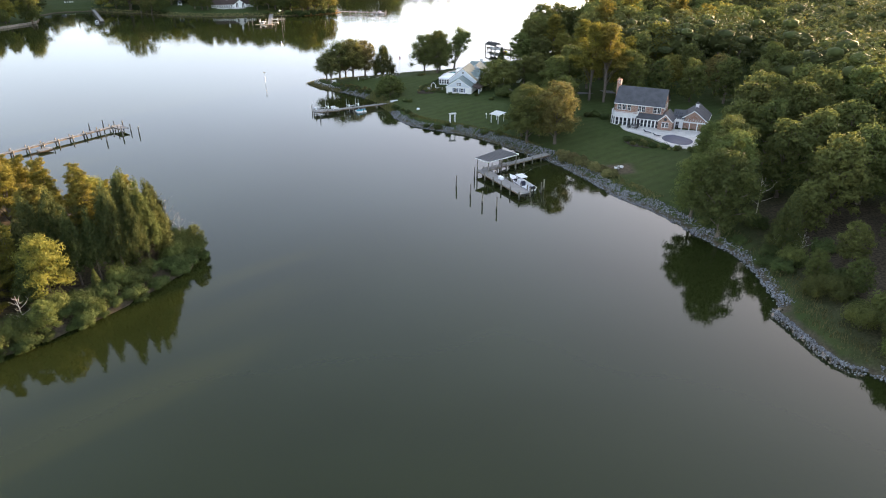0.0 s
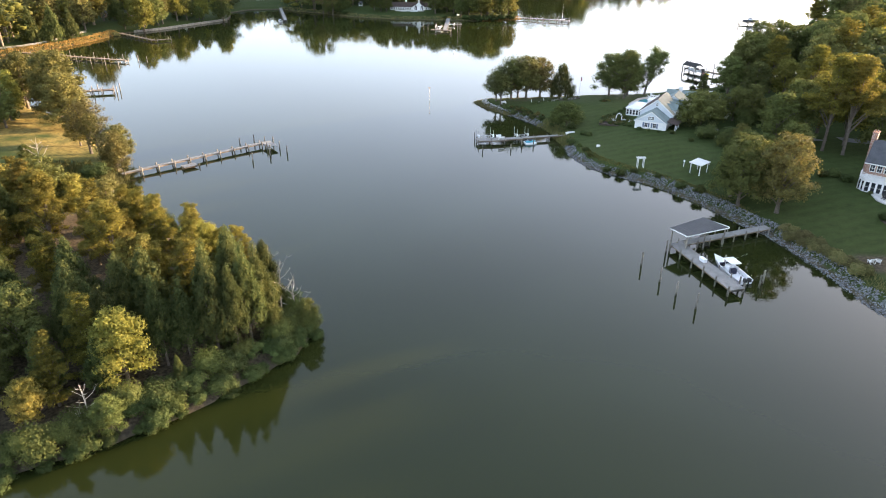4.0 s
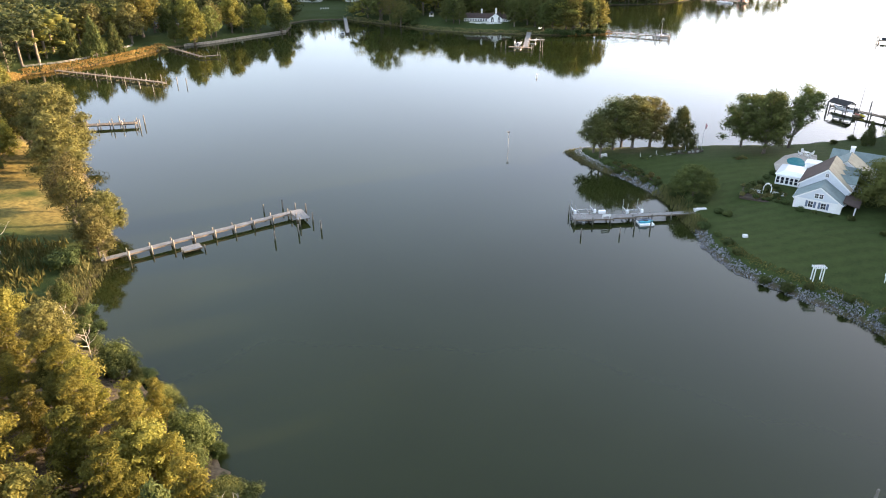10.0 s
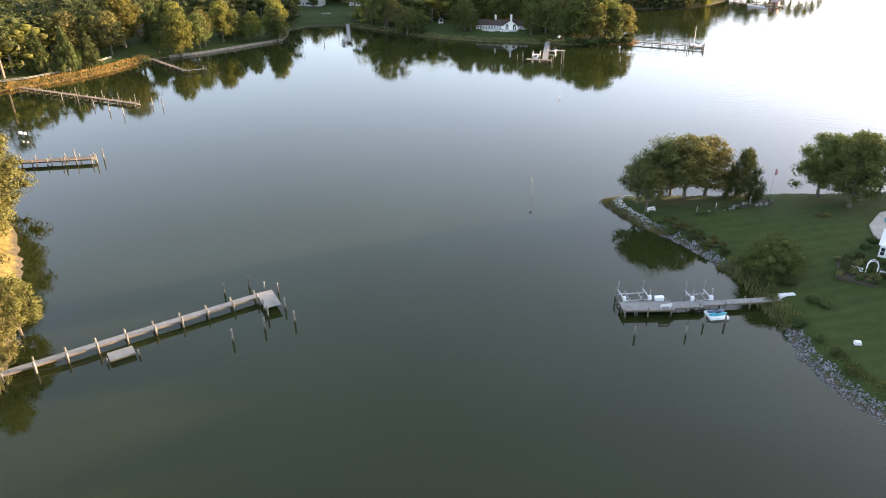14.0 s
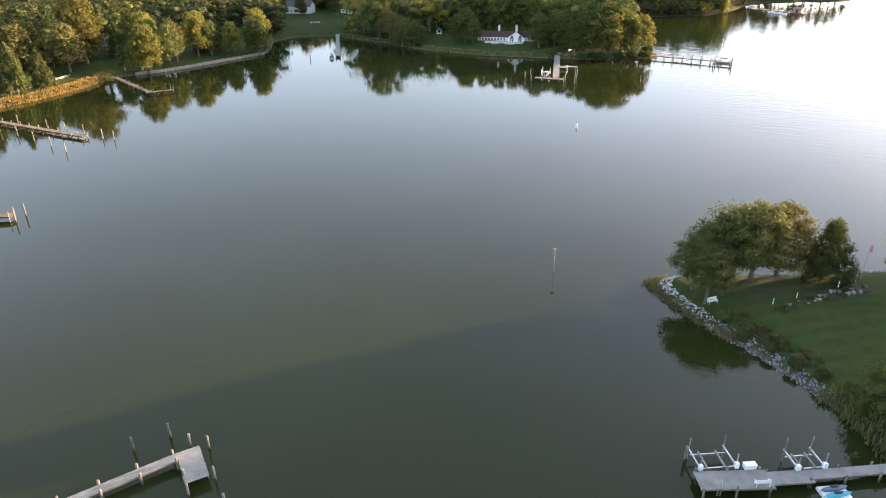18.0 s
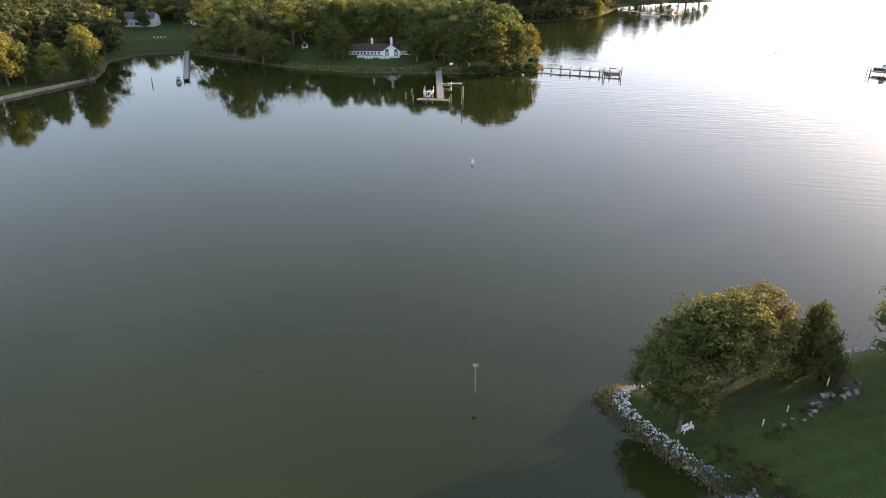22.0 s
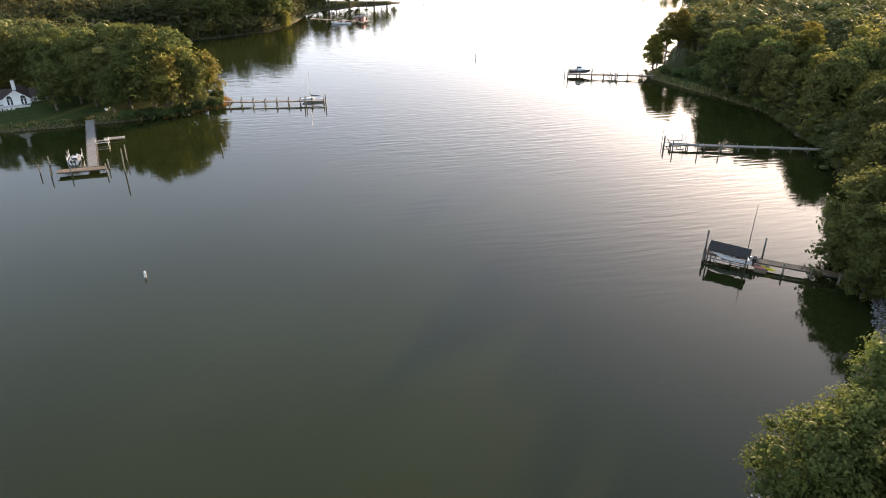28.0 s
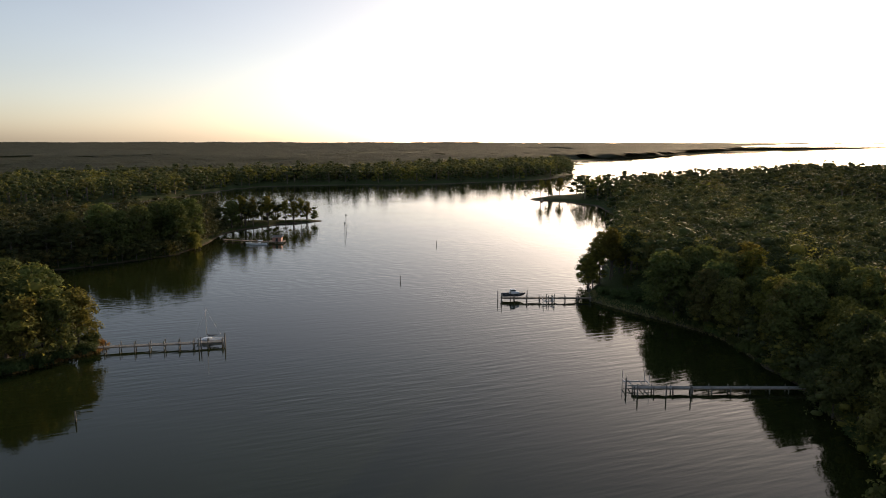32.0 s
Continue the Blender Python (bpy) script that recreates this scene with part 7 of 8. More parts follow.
def boat_lift(x, y, turn, w, d, label, post=2.6, boxes=True):
    """Four posts with top beams, cradle bunks and motor boxes."""
    t = thing("boat_lift", x, y, 0.0, turn, label, "boat lift", "boat lifts")
    for sx in (-1, 1):
        for sy in (-1, 1):
            part("post", Build().tube([(sx * w / 2, sy * d / 2, -1.8), (sx * w / 2, sy * d / 2, post)], [0.075, 0.06], 7), METAL, t)
        part("top_beam", Build().box(sx * w / 2, 0, 1.3, 0.14, d + 0.5, 0.2), METAL, t)
        part("bunk", Build().box(sx * w * 0.25, 0, 1.0, 0.16, d * 0.9, 0.16), WOOD_GREY, t)
    for sy in (-1, 1):
        part("cradle_beam", Build().box(0, sy * d * 0.36, 0.8, w + 0.1, 0.15, 0.2), METAL, t)
    for sx in ((-1, 1) if boxes else ()):
        part("motor_box", Build().box(sx * w / 2, -d / 2 - 0.05, 1.25, 0.42, 0.4, 0.75, 0, 0.06), FIBRE, t, "white motor box")
    return t


boat_lift(-39.6, 203.9, 27, 4.0, 2.9, "bare galvanised boat lift with white motor boxes beside the pale dock", 3.0)
boat_lift(-30.3, 207.4, 27, 3.0, 2.6, "bare galvanised boat lift with tall white guide posts", 3.2)
boat_lift(47.4, 378.6, -20, 5.2, 3.6, "bare galvanised boat lift at the end of the pale dock", 3.6, False)
boat_lift(67.8, 457.8, -17, 3.6, 2.6, "empty dark boat lift beside the far dock", 2.8, False)
boat_lift(-104.5, 414.0, 8, 3.2, 3.0, "low jet-ski lift beside the T-shaped dock", 1.6, False)
boat_lift(-108.2, 400.5, 8, 3.0, 5.0, "boat lift holding a motor boat beside the dock", 2.6, False)

# canopy over the lift on the brown dock
CANVAS = surf("charcoal_canvas", (0.016, 0.015, 0.015), (0.036, 0.033, 0.032), 1.5, 0.85, 18, 0.2, vary=0.05)
cv = thing("boat_canopy", 19.2, 312.5, 0.0, -47, "dark canvas canopy on posts over a boat lift", "canopy")
for sx, sy in ((-3.2, -1.7), (3.2, -1.7), (-3.2, 1.7), (3.2, 1.7)):
    part("post", Build().tube([(sx, sy, -1.8), (sx, sy, 3.3)], [0.12, 0.11], 8), WOOD_WET, cv)
for sy in (-1, 1):
    part("canopy_side", Build().slab([(-3.4, sy * 1.9, 3.1), (3.4, sy * 1.9, 3.1), (3.4, 0, 4.1), (-3.4, 0, 4.1)], 0.05), CANVAS, cv)
    part("lift_beam", Build().box(0, sy * 1.7, 2.8, 6.6, 0.15, 0.22), WOOD_WET, cv)
    part("bunk", Build().box(0, sy * 0.7, 0.85, 6.2, 0.18, 0.18), WOOD_GREY, cv)
    part("cradle_beam", Build().box(sy * 2.2, 0, 0.68, 0.15, 3.6, 0.18), METAL, cv)
pole = thing("antenna_mast", 24.6, 314.5, 0.0, 0, "tall thin dark mast standing by the dock", "mast")
part("pole", Build().tube([(0, 0, -1.5), (0, 0, 4), (0.15, 0.1, 10.5)], [0.09, 0.07, 0.03], 7), BLACK, pole)


def kayak(x, y, z, turn, material, label):
    k = thing("kayak", x, y, z, turn, label, "kayak")
    part("hull", Build().tube([(-1.6, 0, 0.22), (-1.1, 0, 0.16), (0, 0, 0.14), (1.1, 0, 0.16), (1.6, 0, 0.24)], [0.02, 0.22, 0.33, 0.22, 0.02], 10), material, k)
    part("cockpit_rim", Build().tube([(-0.4, 0, 0.44), (0.4, 0, 0.44)], [0.16, 0.16], 8), BLACK, k)


YELLOW = surf("yellow_plastic", (0.62, 0.50, 0.03), (0.72, 0.60, 0.06), 1, 0.4, 5, 0.05)
CORAL = surf("faded_red_plastic", (0.42, 0.16, 0.12), (0.52, 0.22, 0.17), 1, 0.4, 5, 0.05)
TEAL = surf("turquoise_plastic", (0.02, 0.30, 0.40), (0.05, 0.42, 0.52), 1, 0.35, 5, 0.05)
rack = thing("floating_platform", 23.9, 309.4, 0.05, 43, "small floating platform holding two kayaks", "float")
part("deck", Build().box(0, 0, 0, 2.6, 2.0, 0.35, 0, 0.03), WOOD_BROWN, rack)
kayak(23.4, 309.8, 0.42, -60, CORAL, "faded red kayak on the floating platform")
kayak(24.6, 308.9, 0.42, -60, YELLOW, "yellow kayak on the floating platform")
flt = thing("floating_platform", -27.3, 204.3, 0.02, 27, "white floating platform moored beside the pale dock", "float")
part("deck", Build().box(0, 0, 0, 2.9, 2.3, 0.38, 0, 0.05), FIBRE, flt)
for sx in (-1, 1):
    part("pontoon", Build().tube([(sx * 0.9, -1.1, 0.0), (sx * 0.9, 1.1, 0.0)], [0.22, 0.22], 8), FIBRE, flt)
kayak(-27.2, 204.0, 0.42, 32, TEAL, "turquoise kayak lying on the white float")
kayak(-27.5, 204.8, 0.42, 32, BLUE, "dark blue kayak lying on the white float")


def dock_box(x, y, z, turn, label="white fibreglass dock box on the decking"):
    ob = thing("dock_box", x, y, z, turn, label, "dock box")
    part("body", Build().box(0, 0, 0, 1.3, 0.65, 0.5, 0, 0.05), FIBRE, ob)
    part("lid", Build().box(0, 0, 0.505, 1.38, 0.72, 0.1, 0, 0.04), FIBRE, ob)


dock_box(-35.8, 204.1, 1.12, 27)
dock_box(12.0, 141.4, 1.2, -60)
dock_box(-18.2, 211.85, 1.12, 28)
dock_box(-17.1, 212.4, 1.12, 28)


def bench(x, y, z, turn, label):
    b = thing("bench", x, y, z, turn, label, "bench")
    for i in range(3):
        part("seat_slat", Build().box(0, -0.15 + 0.15 * i, 0.43, 1.6, 0.12, 0.04), WHITE, b)
        part("back_slat", Build().box(0, 0.26, 0.55 + 0.14 * i, 1.6, 0.04, 0.11), WHITE, b)
    for s in (-1, 1):
        part("leg", Build().box(s * 0.72, -0.18, 0, 0.07, 0.07, 0.43), WHITE, b)
        part("leg", Build().box(s * 0.72, 0.25, 0, 0.07, 0.07, 0.95), WHITE, b)
        part("armrest", Build().box(s * 0.72, 0.02, 0.62, 0.08, 0.5, 0.05), WHITE, b)


bench(-34.6, 201.9, 1.12, 207, "white slatted bench on the pale dock")
bench(-41.0, 238.6, ground_z(-41.0, 238.6), 40, "white slatted garden bench under the oaks")
bench(13.6, 155.2, 1.2, 215, "pale slatted bench on the dock walkway")
ladder = thing("dock_ladder", -38.6, 199.9, 0.0, 27, "pale metal swim ladder on the dock edge", "ladder")
for s in (-1, 1):
    part("rail", Build().tube([(s * 0.22, 0, -0.8), (s * 0.22, 0, 1.6), (s * 0.22, 0.35, 1.9), (s * 0.22, 0.5, 1.2)], [0.025] * 4, 6), METAL, ladder)
for i in range(5):
    part("rung", Build().box(0, 0, -0.6 + 0.32 * i, 0.44, 0.08, 0.03), METAL, ladder)

# second point: boathouse and small craft
bhs = thing("boathouse", -7.0, 633.0, 0.0, -20, "small pink-walled boathouse on piles by the second point", "boathouse")
part("platform", Build().box(0, 0, 0.7, 9, 6, 0.3), WOOD_BROWN, bhs)
for sx in (-4, 0, 4):
    for sy in (-2.6, 2.6):
        part("piling", cyl(sx, sy, -2, 2.2, 0.16), WOOD_PILE, bhs)
PINK = surf("weathered_pink_boards", (0.36, 0.17, 0.12), (0.48, 0.25, 0.18), 1, 0.8, 8, 0.2)
part("wall", Build().box(0.5, 0, 1.0, 5.0, 4.0, 2.4), PINK, bhs)
part("roof", Build().slab([(-2.4, -2.4, 3.3), (3.4, -2.4, 3.3), (3.4, 2.4, 3.9), (-2.4, 2.4, 3.9)], 0.15), ROOF_METAL, bhs)
part("doorway", Build().box(0.5, -2.02, 1.0, 1.2, 0.06, 1.9), BLACK, bhs)
O = (-34.5, 650)
pd = dock("dock", *O, "narrow dock running out from the second point")
walkway(pd, (0, 0), rel(*O, -12, 634), 1.8, 0.9, 0.8, 5.0, WOOD_BROWN)
centre_console(-21.0, 632.0, 0.0, 150, 6.0, 2.2, "open white skiff moored off the second point", False)
O = (262, 822)
ip = dock("dock", *O, "short dark dock off the far spit")
walkway(ip, (0, 0), rel(*O, 252, 806), 1.8, 0.9, 0.8, 5.0, WOOD_BROWN)

# ---- marks in the water ----
by = thing("buoy", -81.6, 331.6, -0.3, 0, "white cylindrical mooring buoy afloat on calm water", "buoy")
part("float", Build().tube([(0, 0, 0), (0, 0, 0.1), (0.05, 0.02, 1.3), (0.06, 0.02, 1.5)], [0.14, 0.2, 0.2, 0.12], 12), FIBRE, by)
part("band", Build().tube([(0.035, 0.014, 0.95), (0.042, 0.016, 1.1)], [0.21, 0.21], 12), NAVY, by)
op = thing("nesting_platform", -66.6, 242.6, 0.0, 15, "slender post in the creek carrying a small nesting platform", "marker post")
part("post", cyl(0, 0, -2.2, 4.2, 0.05), METAL, op)
part("platform", Build().box(0, 0, 4.2, 0.62, 0.62, 0.06).box(0, 0, 4.06, 0.08, 0.66, 0.14).box(0, 0, 4.06, 0.66, 0.08, 0.14), WOOD_BROWN, op)
for s in (-1, 1):
    part("side_board", Build().box(s * 0.3, 0, 4.26, 0.03, 0.62, 0.12), WOOD_BROWN, op)
for x, y, h in ((37.2, 660.5, 7.0), (46, 699, 7.5), (29, 511, 2.2), (75, 597, 2.2)):
    dm = thing("channel_marker", x, y, 0.0, 0, "dark channel marker post standing in the river", "marker post", "channel markers")
    part("post", cyl(0, 0, -2.2, h, 0.16), WOOD_WET, dm)
    if h > 3:
        part("board", Build().box(0, -0.18, h - 1.3, 0.9, 0.06, 0.9, 20), BLACK, dm)

# ---- garden things ----
arb = thing("garden_arbor", 0.5, 186.8, ground_z(1.2, 187.0), 20, "white wooden garden arbor standing on the lawn", "arbor")
for s in (0, 1.4):
    for k in (0, 0.7):
        part("post", Build().box(s, k, -0.2, 0.13, 0.13, 2.5), WHITE, arb)
for k in (0, 0.7):
    part("beam", Build().box(0.7, k, 2.3, 2.1, 0.09, 0.2), WHITE, arb)
for i in range(6):
    part("rafter", Build().box(-0.2 + 0.36 * i, 0.35, 2.5, 0.06, 1.1, 0.12), WHITE, arb)
pg = thing("garden_pavilion", 13.7, 185.6, ground_z(13.7, 185.6), -42, "small open garden pavilion with a pale slatted roof", "pavilion")
for x in (-1.25, 1.25):
    for y in (-1.25, 1.25):
        part("post", Build().box(x, y, -0.2, 0.15, 0.15, 2.5), WHITE, pg)
for y in (-1.25, 1.25):
    part("beam", Build().box(0, y, 2.12, 3.3, 0.1, 0.18), WHITE, pg)
part("roof", Build().slab([(-1.7, -1.6, 2.3), (1.7, -1.6, 2.3), (1.7, 1.6, 2.7), (-1.7, 1.6, 2.7)], 0.08), WHITE, pg)
for i in range(8):
    part("batten", Build().slab([(-1.64 + 0.46 * i, -1.6, 2.35), (-1.56 + 0.46 * i, -1.6, 2.35), (-1.56 + 0.46 * i, 1.6, 2.75), (-1.64 + 0.46 * i, 1.6, 2.75)], 0.05), WHITE, pg)
bx = thing("birdhouse", 10.7, 189.0, None, 10, "white birdhouse on a slim white post", "birdhouse")
part("post", Build().box(0, 0, -0.2, 0.1, 0.1, 1.4), WHITE, bx)
part("box", Build().box(0, 0, 1.2, 0.34, 0.34, 0.4, 0, 0.03), WHITE, bx)
ub = thing("utility_box", -9.4, 200.8, None, 12, "small white utility box on the lawn", "utility box")
part("body", Build().box(0, 0, -0.1, 0.85, 0.6, 0.65, 0, 0.06), WHITE, ub)
fl = thing("flagpole", -19.1, 255.0, None, 0, "slim pale flagpole with a drooping striped flag", "flagpole")
part("pole", Build().tube([(0, 0, -0.3), (0, 0, 3), (0.1, 0, 6.6)], [0.035, 0.03, 0.018], 7), METAL, fl)
part("flag", Build().add([(0.12, 0, 6.4), (0.45, 0.1, 6.15), (0.62, -0.05, 5.75), (0.5, 0.06, 5.0), (0.25, -0.06, 4.9), (0.12, 0, 5.2), (0.45, 0.13, 6.15), (0.62, -0.02, 5.75), (0.5, 0.09, 5.0), (0.25, -0.03, 4.9)], [(0, 1, 2, 3, 4, 5), (5, 9, 8, 7, 6, 0)]), surf("faded_flag_cloth", (0.36, 0.05, 0.06), (0.55, 0.45, 0.45), 4, 0.9, 9, 0.1, stretch=(1, 1, 3)), fl, "red, white and blue cloth flag")
tr = thing("garden_trellis", -5.4, 221.4, None, -12, "white arched garden trellis between the flower beds", "trellis")
part("arch", Build().tube([(-0.75, 0, -0.2), (-0.75, 0, 1.5), (-0.5, 0, 2.1), (0, 0, 2.35), (0.5, 0, 2.1), (0.75, 0, 1.5), (0.75, 0, -0.2)], [0.08] * 7, 6), WHITE, tr)
part("arch", Build().tube([(-0.75, 0.6, -0.2), (-0.75, 0.6, 1.5), (-0.5, 0.6, 2.1), (0, 0.6, 2.35), (0.5, 0.6, 2.1), (0.75, 0.6, 1.5), (0.75, 0.6, -0.2)], [0.08] * 7, 6), WHITE, tr)
for x, y, ln, a in ((-7.4, 221.9, 2.0, -12), (-3.2, 221.0, 2.2, -12)):
    fn = thing("garden_fence", x, y, None, a, "low white picket fence beside the trellis", "fence")
    for i in range(int(ln / 0.18)):
        part("picket", Build().box(-ln / 2 + i * 0.18, 0, -0.1, 0.08, 0.03, 0.95, 0, 0.02), WHITE, fn)
    for z in (0.2, 0.65):
        part("rail", Build().box(0, 0.03, z, ln, 0.03, 0.08), WHITE, fn)
gz = thing("well_house", -178.0, 461.0, None, 10, "tiny white wooden gazebo with a pointed roof", "gazebo")
for sx in (-1, 1):
    for sy in (-1, 1):
        part("post", Build().box(sx, sy, -0.2, 0.16, 0.16, 2.4), WHITE, gz)
part("railing", Build().box(0, -1, 0.5, 2.0, 0.08, 0.5).box(1, 0, 0.5, 0.08, 2.0, 0.5).box(-1, 0, 0.5, 0.08, 2.0, 0.5), WHITE, gz)
part("roof", Build().add([(-1.4, -1.4, 2.2), (1.4, -1.4, 2.2), (1.4, 1.4, 2.2), (-1.4, 1.4, 2.2), (0, 0, 3.4)], [(0, 1, 4), (1, 2, 4), (2, 3, 4), (3, 0, 4), (3, 2, 1, 0)]), ROOF_GREY, gz)
bt = thing("upturned_dinghy", -109.0, 446.5, None, 80, "white dinghy lying upside down on the bank", "dinghy")
part("hull", Build().tube([(-1.6, 0, 0.3), (-1.2, 0, 0.3), (0, 0, 0.3), (1.2, 0, 0.3), (1.8, 0, 0.25)], [0.3, 0.55, 0.62, 0.45, 0.03], 10), FIBRE, bt)

# ---- stones, reeds, bulkhead ----
def along(pts, gap):
    """Points with their inland normals along a shoreline that has land on its right hand."""
    out = []
    for (x0, y0), (x1, y1) in zip(pts[:-1], pts[1:]):
        ln = math.hypot(x1 - x0, y1 - y0)
        for i in range(max(1, int(ln / gap))):
            u = (i + 0.5) / max(1, int(ln / gap))
            out.append((x0 + (x1 - x0) * u, y0 + (y1 - y0) * u, (y1 - y0) / ln, -(x1 - x0) / ln))
    return out


def riprap(label, pts, inner, outer, per, size, material, seed, heap=0.0):
    rng = np.random.default_rng(seed)
    vs, fs, k = [], [], 0
    rows = along(pts, 0.5)
    P = np.array([r for r in rows for _ in range(int(per * 0.5 * (outer - inner) + 0.5))])
    o = rng.uniform(inner, outer, len(P))
    x, y = P[:, 0] + P[:, 2] * o + rng.uniform(-.3, .3, len(P)), P[:, 1] + P[:, 3] * o + rng.uniform(-.3, .3, len(P))
    z = np.maximum(land_height(x, y), -0.15)
    if heap:
        z = np.maximum(z, heap * np.cos(np.clip((o - (inner + outer) / 2) / (outer - inner) * 2, -1, 1) * 1.5))
    for a, b, c in zip(x, y, z):
        s = size * rng.uniform(0.55, 1.5)
        r = unit_rows(rng, 1)[0]
        rot = np.array(Euler((rng.uniform(0, 6), rng.uniform(0, 6), rng.uniform(0, 6))).to_matrix())
        v = BALL_V * rng.uniform(0.72, 1.15, (12, 1)) * (s, s * rng.uniform(0.6, 1.0), s * rng.uniform(0.45, 0.8))
        vs.append(v @ rot.T + (a, b, c + 0.12 * s))
        fs.append(BALL_F + 12 * k)
        k += 1
    me = raw_mesh("riprap", np.concatenate(vs).tolist(), np.concatenate(fs).tolist(), material)
    return tagged(new("riprap", me), label, "riprap", kind="stuff")


def stone_material(name, a, b):
    m = surf(name, a, b, 2.0, 0.9, 9, 0.5, vary=0.0, depth=0.04)
    n, l = m.node_tree.nodes, m.node_tree.links
    geo, hsv, rng = n.new("ShaderNodeNewGeometry"), n.new("ShaderNodeHueSaturation"), n.new("ShaderNodeMapRange")
    rng.inputs["To Min"].default_value, rng.inputs["To Max"].default_value = 0.45, 1.5
    p = n["Principled BSDF"]
    src = p.inputs["Base Color"].links[0].from_socket
    l.new(geo.outputs["Random Per Island"], rng.inputs[0]), l.new(rng.outputs[0], hsv.inputs["Value"])
    l.new(src, hsv.inputs["Color"]), l.new(hsv.outputs[0], p.inputs["Base Color"])
    return m


STONES = stone_material("grey_riprap", (0.092, 0.097, 0.104), (0.225, 0.232, 0.245))
STONES_PALE = stone_material("pale_riprap_stones", (0.30, 0.295, 0.29), (0.52, 0.51, 0.50))
riprap("grey riprap stones along the bank below the brick house", [(47.9, 111.9), (44.9, 119.0), (42.1, 125.2), (39.2, 130.0), (36.2, 133.4), (34.0, 138.8), (31.0, 146.0), (28.1, 151.4), (24.6, 157.9)], -0.3, 2.9, 20.0, 0.155, STONES, 61)
riprap("grey riprap stones along the lawn's edge", [(24.6, 157.9), (19.9, 162.8), (16.1, 167.8), (12.4, 171.6), (9.6, 174.6), (6.0, 178.2), (0.5, 181.6)], -0.2, 3.7, 20.0, 0.145, STONES, 62)
riprap("grey riprap stones round the lawn's corner", [(0.5, 181.6), (-6.3, 185.3), (-10.9, 188.4), (-14.3, 193.2), (-16.7, 197.2), (-17.5, 201.3), (-18.4, 204.5)], -0.2, 2.2, 22.0, 0.15, STONES, 69)
riprap("low stone sill standing in the shallows", [(55.0, 71.6), (53.3, 72.2), (52.1, 73.8), (51.1, 76.4), (50.2, 81.0), (49.5, 84.8), (49.0, 86.8)], -0.3, 1.0, 42.0, 0.13, STONES, 63, 0.75)
riprap("grey stones along the shaded bank", [(51.3, 88.6), (51.4, 94.3), (51.7, 99.4), (50.9, 106.3), (47.9, 111.9)], -0.1, 1.9, 20.0, 0.16, STONES, 64)
riprap("grey stones on the near shaded bank", [(59.5, 48.3), (57.4, 68.5), (55.6, 71.6)], -0.2, 2.2, 16.0, 0.16, STONES, 70)
riprap("grey riprap stones beside the small cove", [(-27.0, 220.4), (-29.6, 223.4), (-34.6, 228.0), (-39.6, 231.9), (-41.5, 233.2)], 0.2, 2.0, 20.0, 0.17, STONES, 65)
riprap("pale riprap stones round the grassy point", [(-40.6, 233.0), (-43.0, 235.6), (-45.2, 237.6), (-47.6, 240.2), (-49.2, 243.0), (-48.8, 245.2), (-46.6, 247.4)], 0.0, 1.5, 26.0, 0.15, STONES_PALE, 66)
riprap("pale stones on the point's river side", [(-46.5, 247.8), (-38.6, 252.3), (-27.6, 256.7), (-16.3, 262.4), (-6.1, 266.0)], -0.2, 1.1, 12.0, 0.18, STONES_PALE, 67)
riprap("grey stones on the lawn's river side", [(-6.1, 266.0), (4.0, 270.8), (14.9, 278.8), (24.0, 285.0)], -0.2, 2.2, 14.0, 0.18, STONES, 83)
riprap("grey stones at the root of the brown dock", [(24.0, 285.0), (26.8, 287.0), (33.1, 293.8), (39.4, 301.8), (51.0, 313.0), (61.0, 324.2)], -0.2, 2.4, 13.0, 0.2, STONES, 68)


def reeds(label, pts, inner, outer, per, tall, material, seed, lean=0.35, wide=0.05):
    """Blades of grass in their thousands along a bank."""
    rng = np.random.default_rng(seed)
    P = np.array([r for r in along(pts, 0.5) for _ in range(int(per * 0.5 * (outer - inner) + 0.5))])
    o = rng.uniform(inner, outer, len(P))
    x, y = P[:, 0] + P[:, 2] * o + rng.uniform(-.4, .4, len(P)), P[:, 1] + P[:, 3] * o + rng.uniform(-.4, .4, len(P))
    base = np.stack([x, y, np.maximum(land_height(x, y), -0.1)], 1)
    h = tall * rng.uniform(0.55, 1.2, (len(P), 1)) * (0.75 + 0.35 * wavy(x, y, 1.7)[:, None])
    d = unit_rows(rng, len(P)) * (1, 1, 0)
    side = np.stack([-d[:, 1], d[:, 0], 0 * d[:, 0]], 1) * wide * rng.uniform(0.7, 1.6, (len(P), 1))
    tip = base + d * h * lean + (0, 0, 1) * h
    mid = base + d * h * lean * 0.3 + (0, 0, 0.6) * h
    v = np.stack([base - side, base + side, mid + side, tip, mid - side], 1).reshape(-1, 3)
    f = np.arange(len(P) * 5).reshape(-1, 5)
    return tagged(new("reeds", raw_mesh("reeds", v.tolist(), f.tolist(), material)), label, "reeds", kind="stuff")


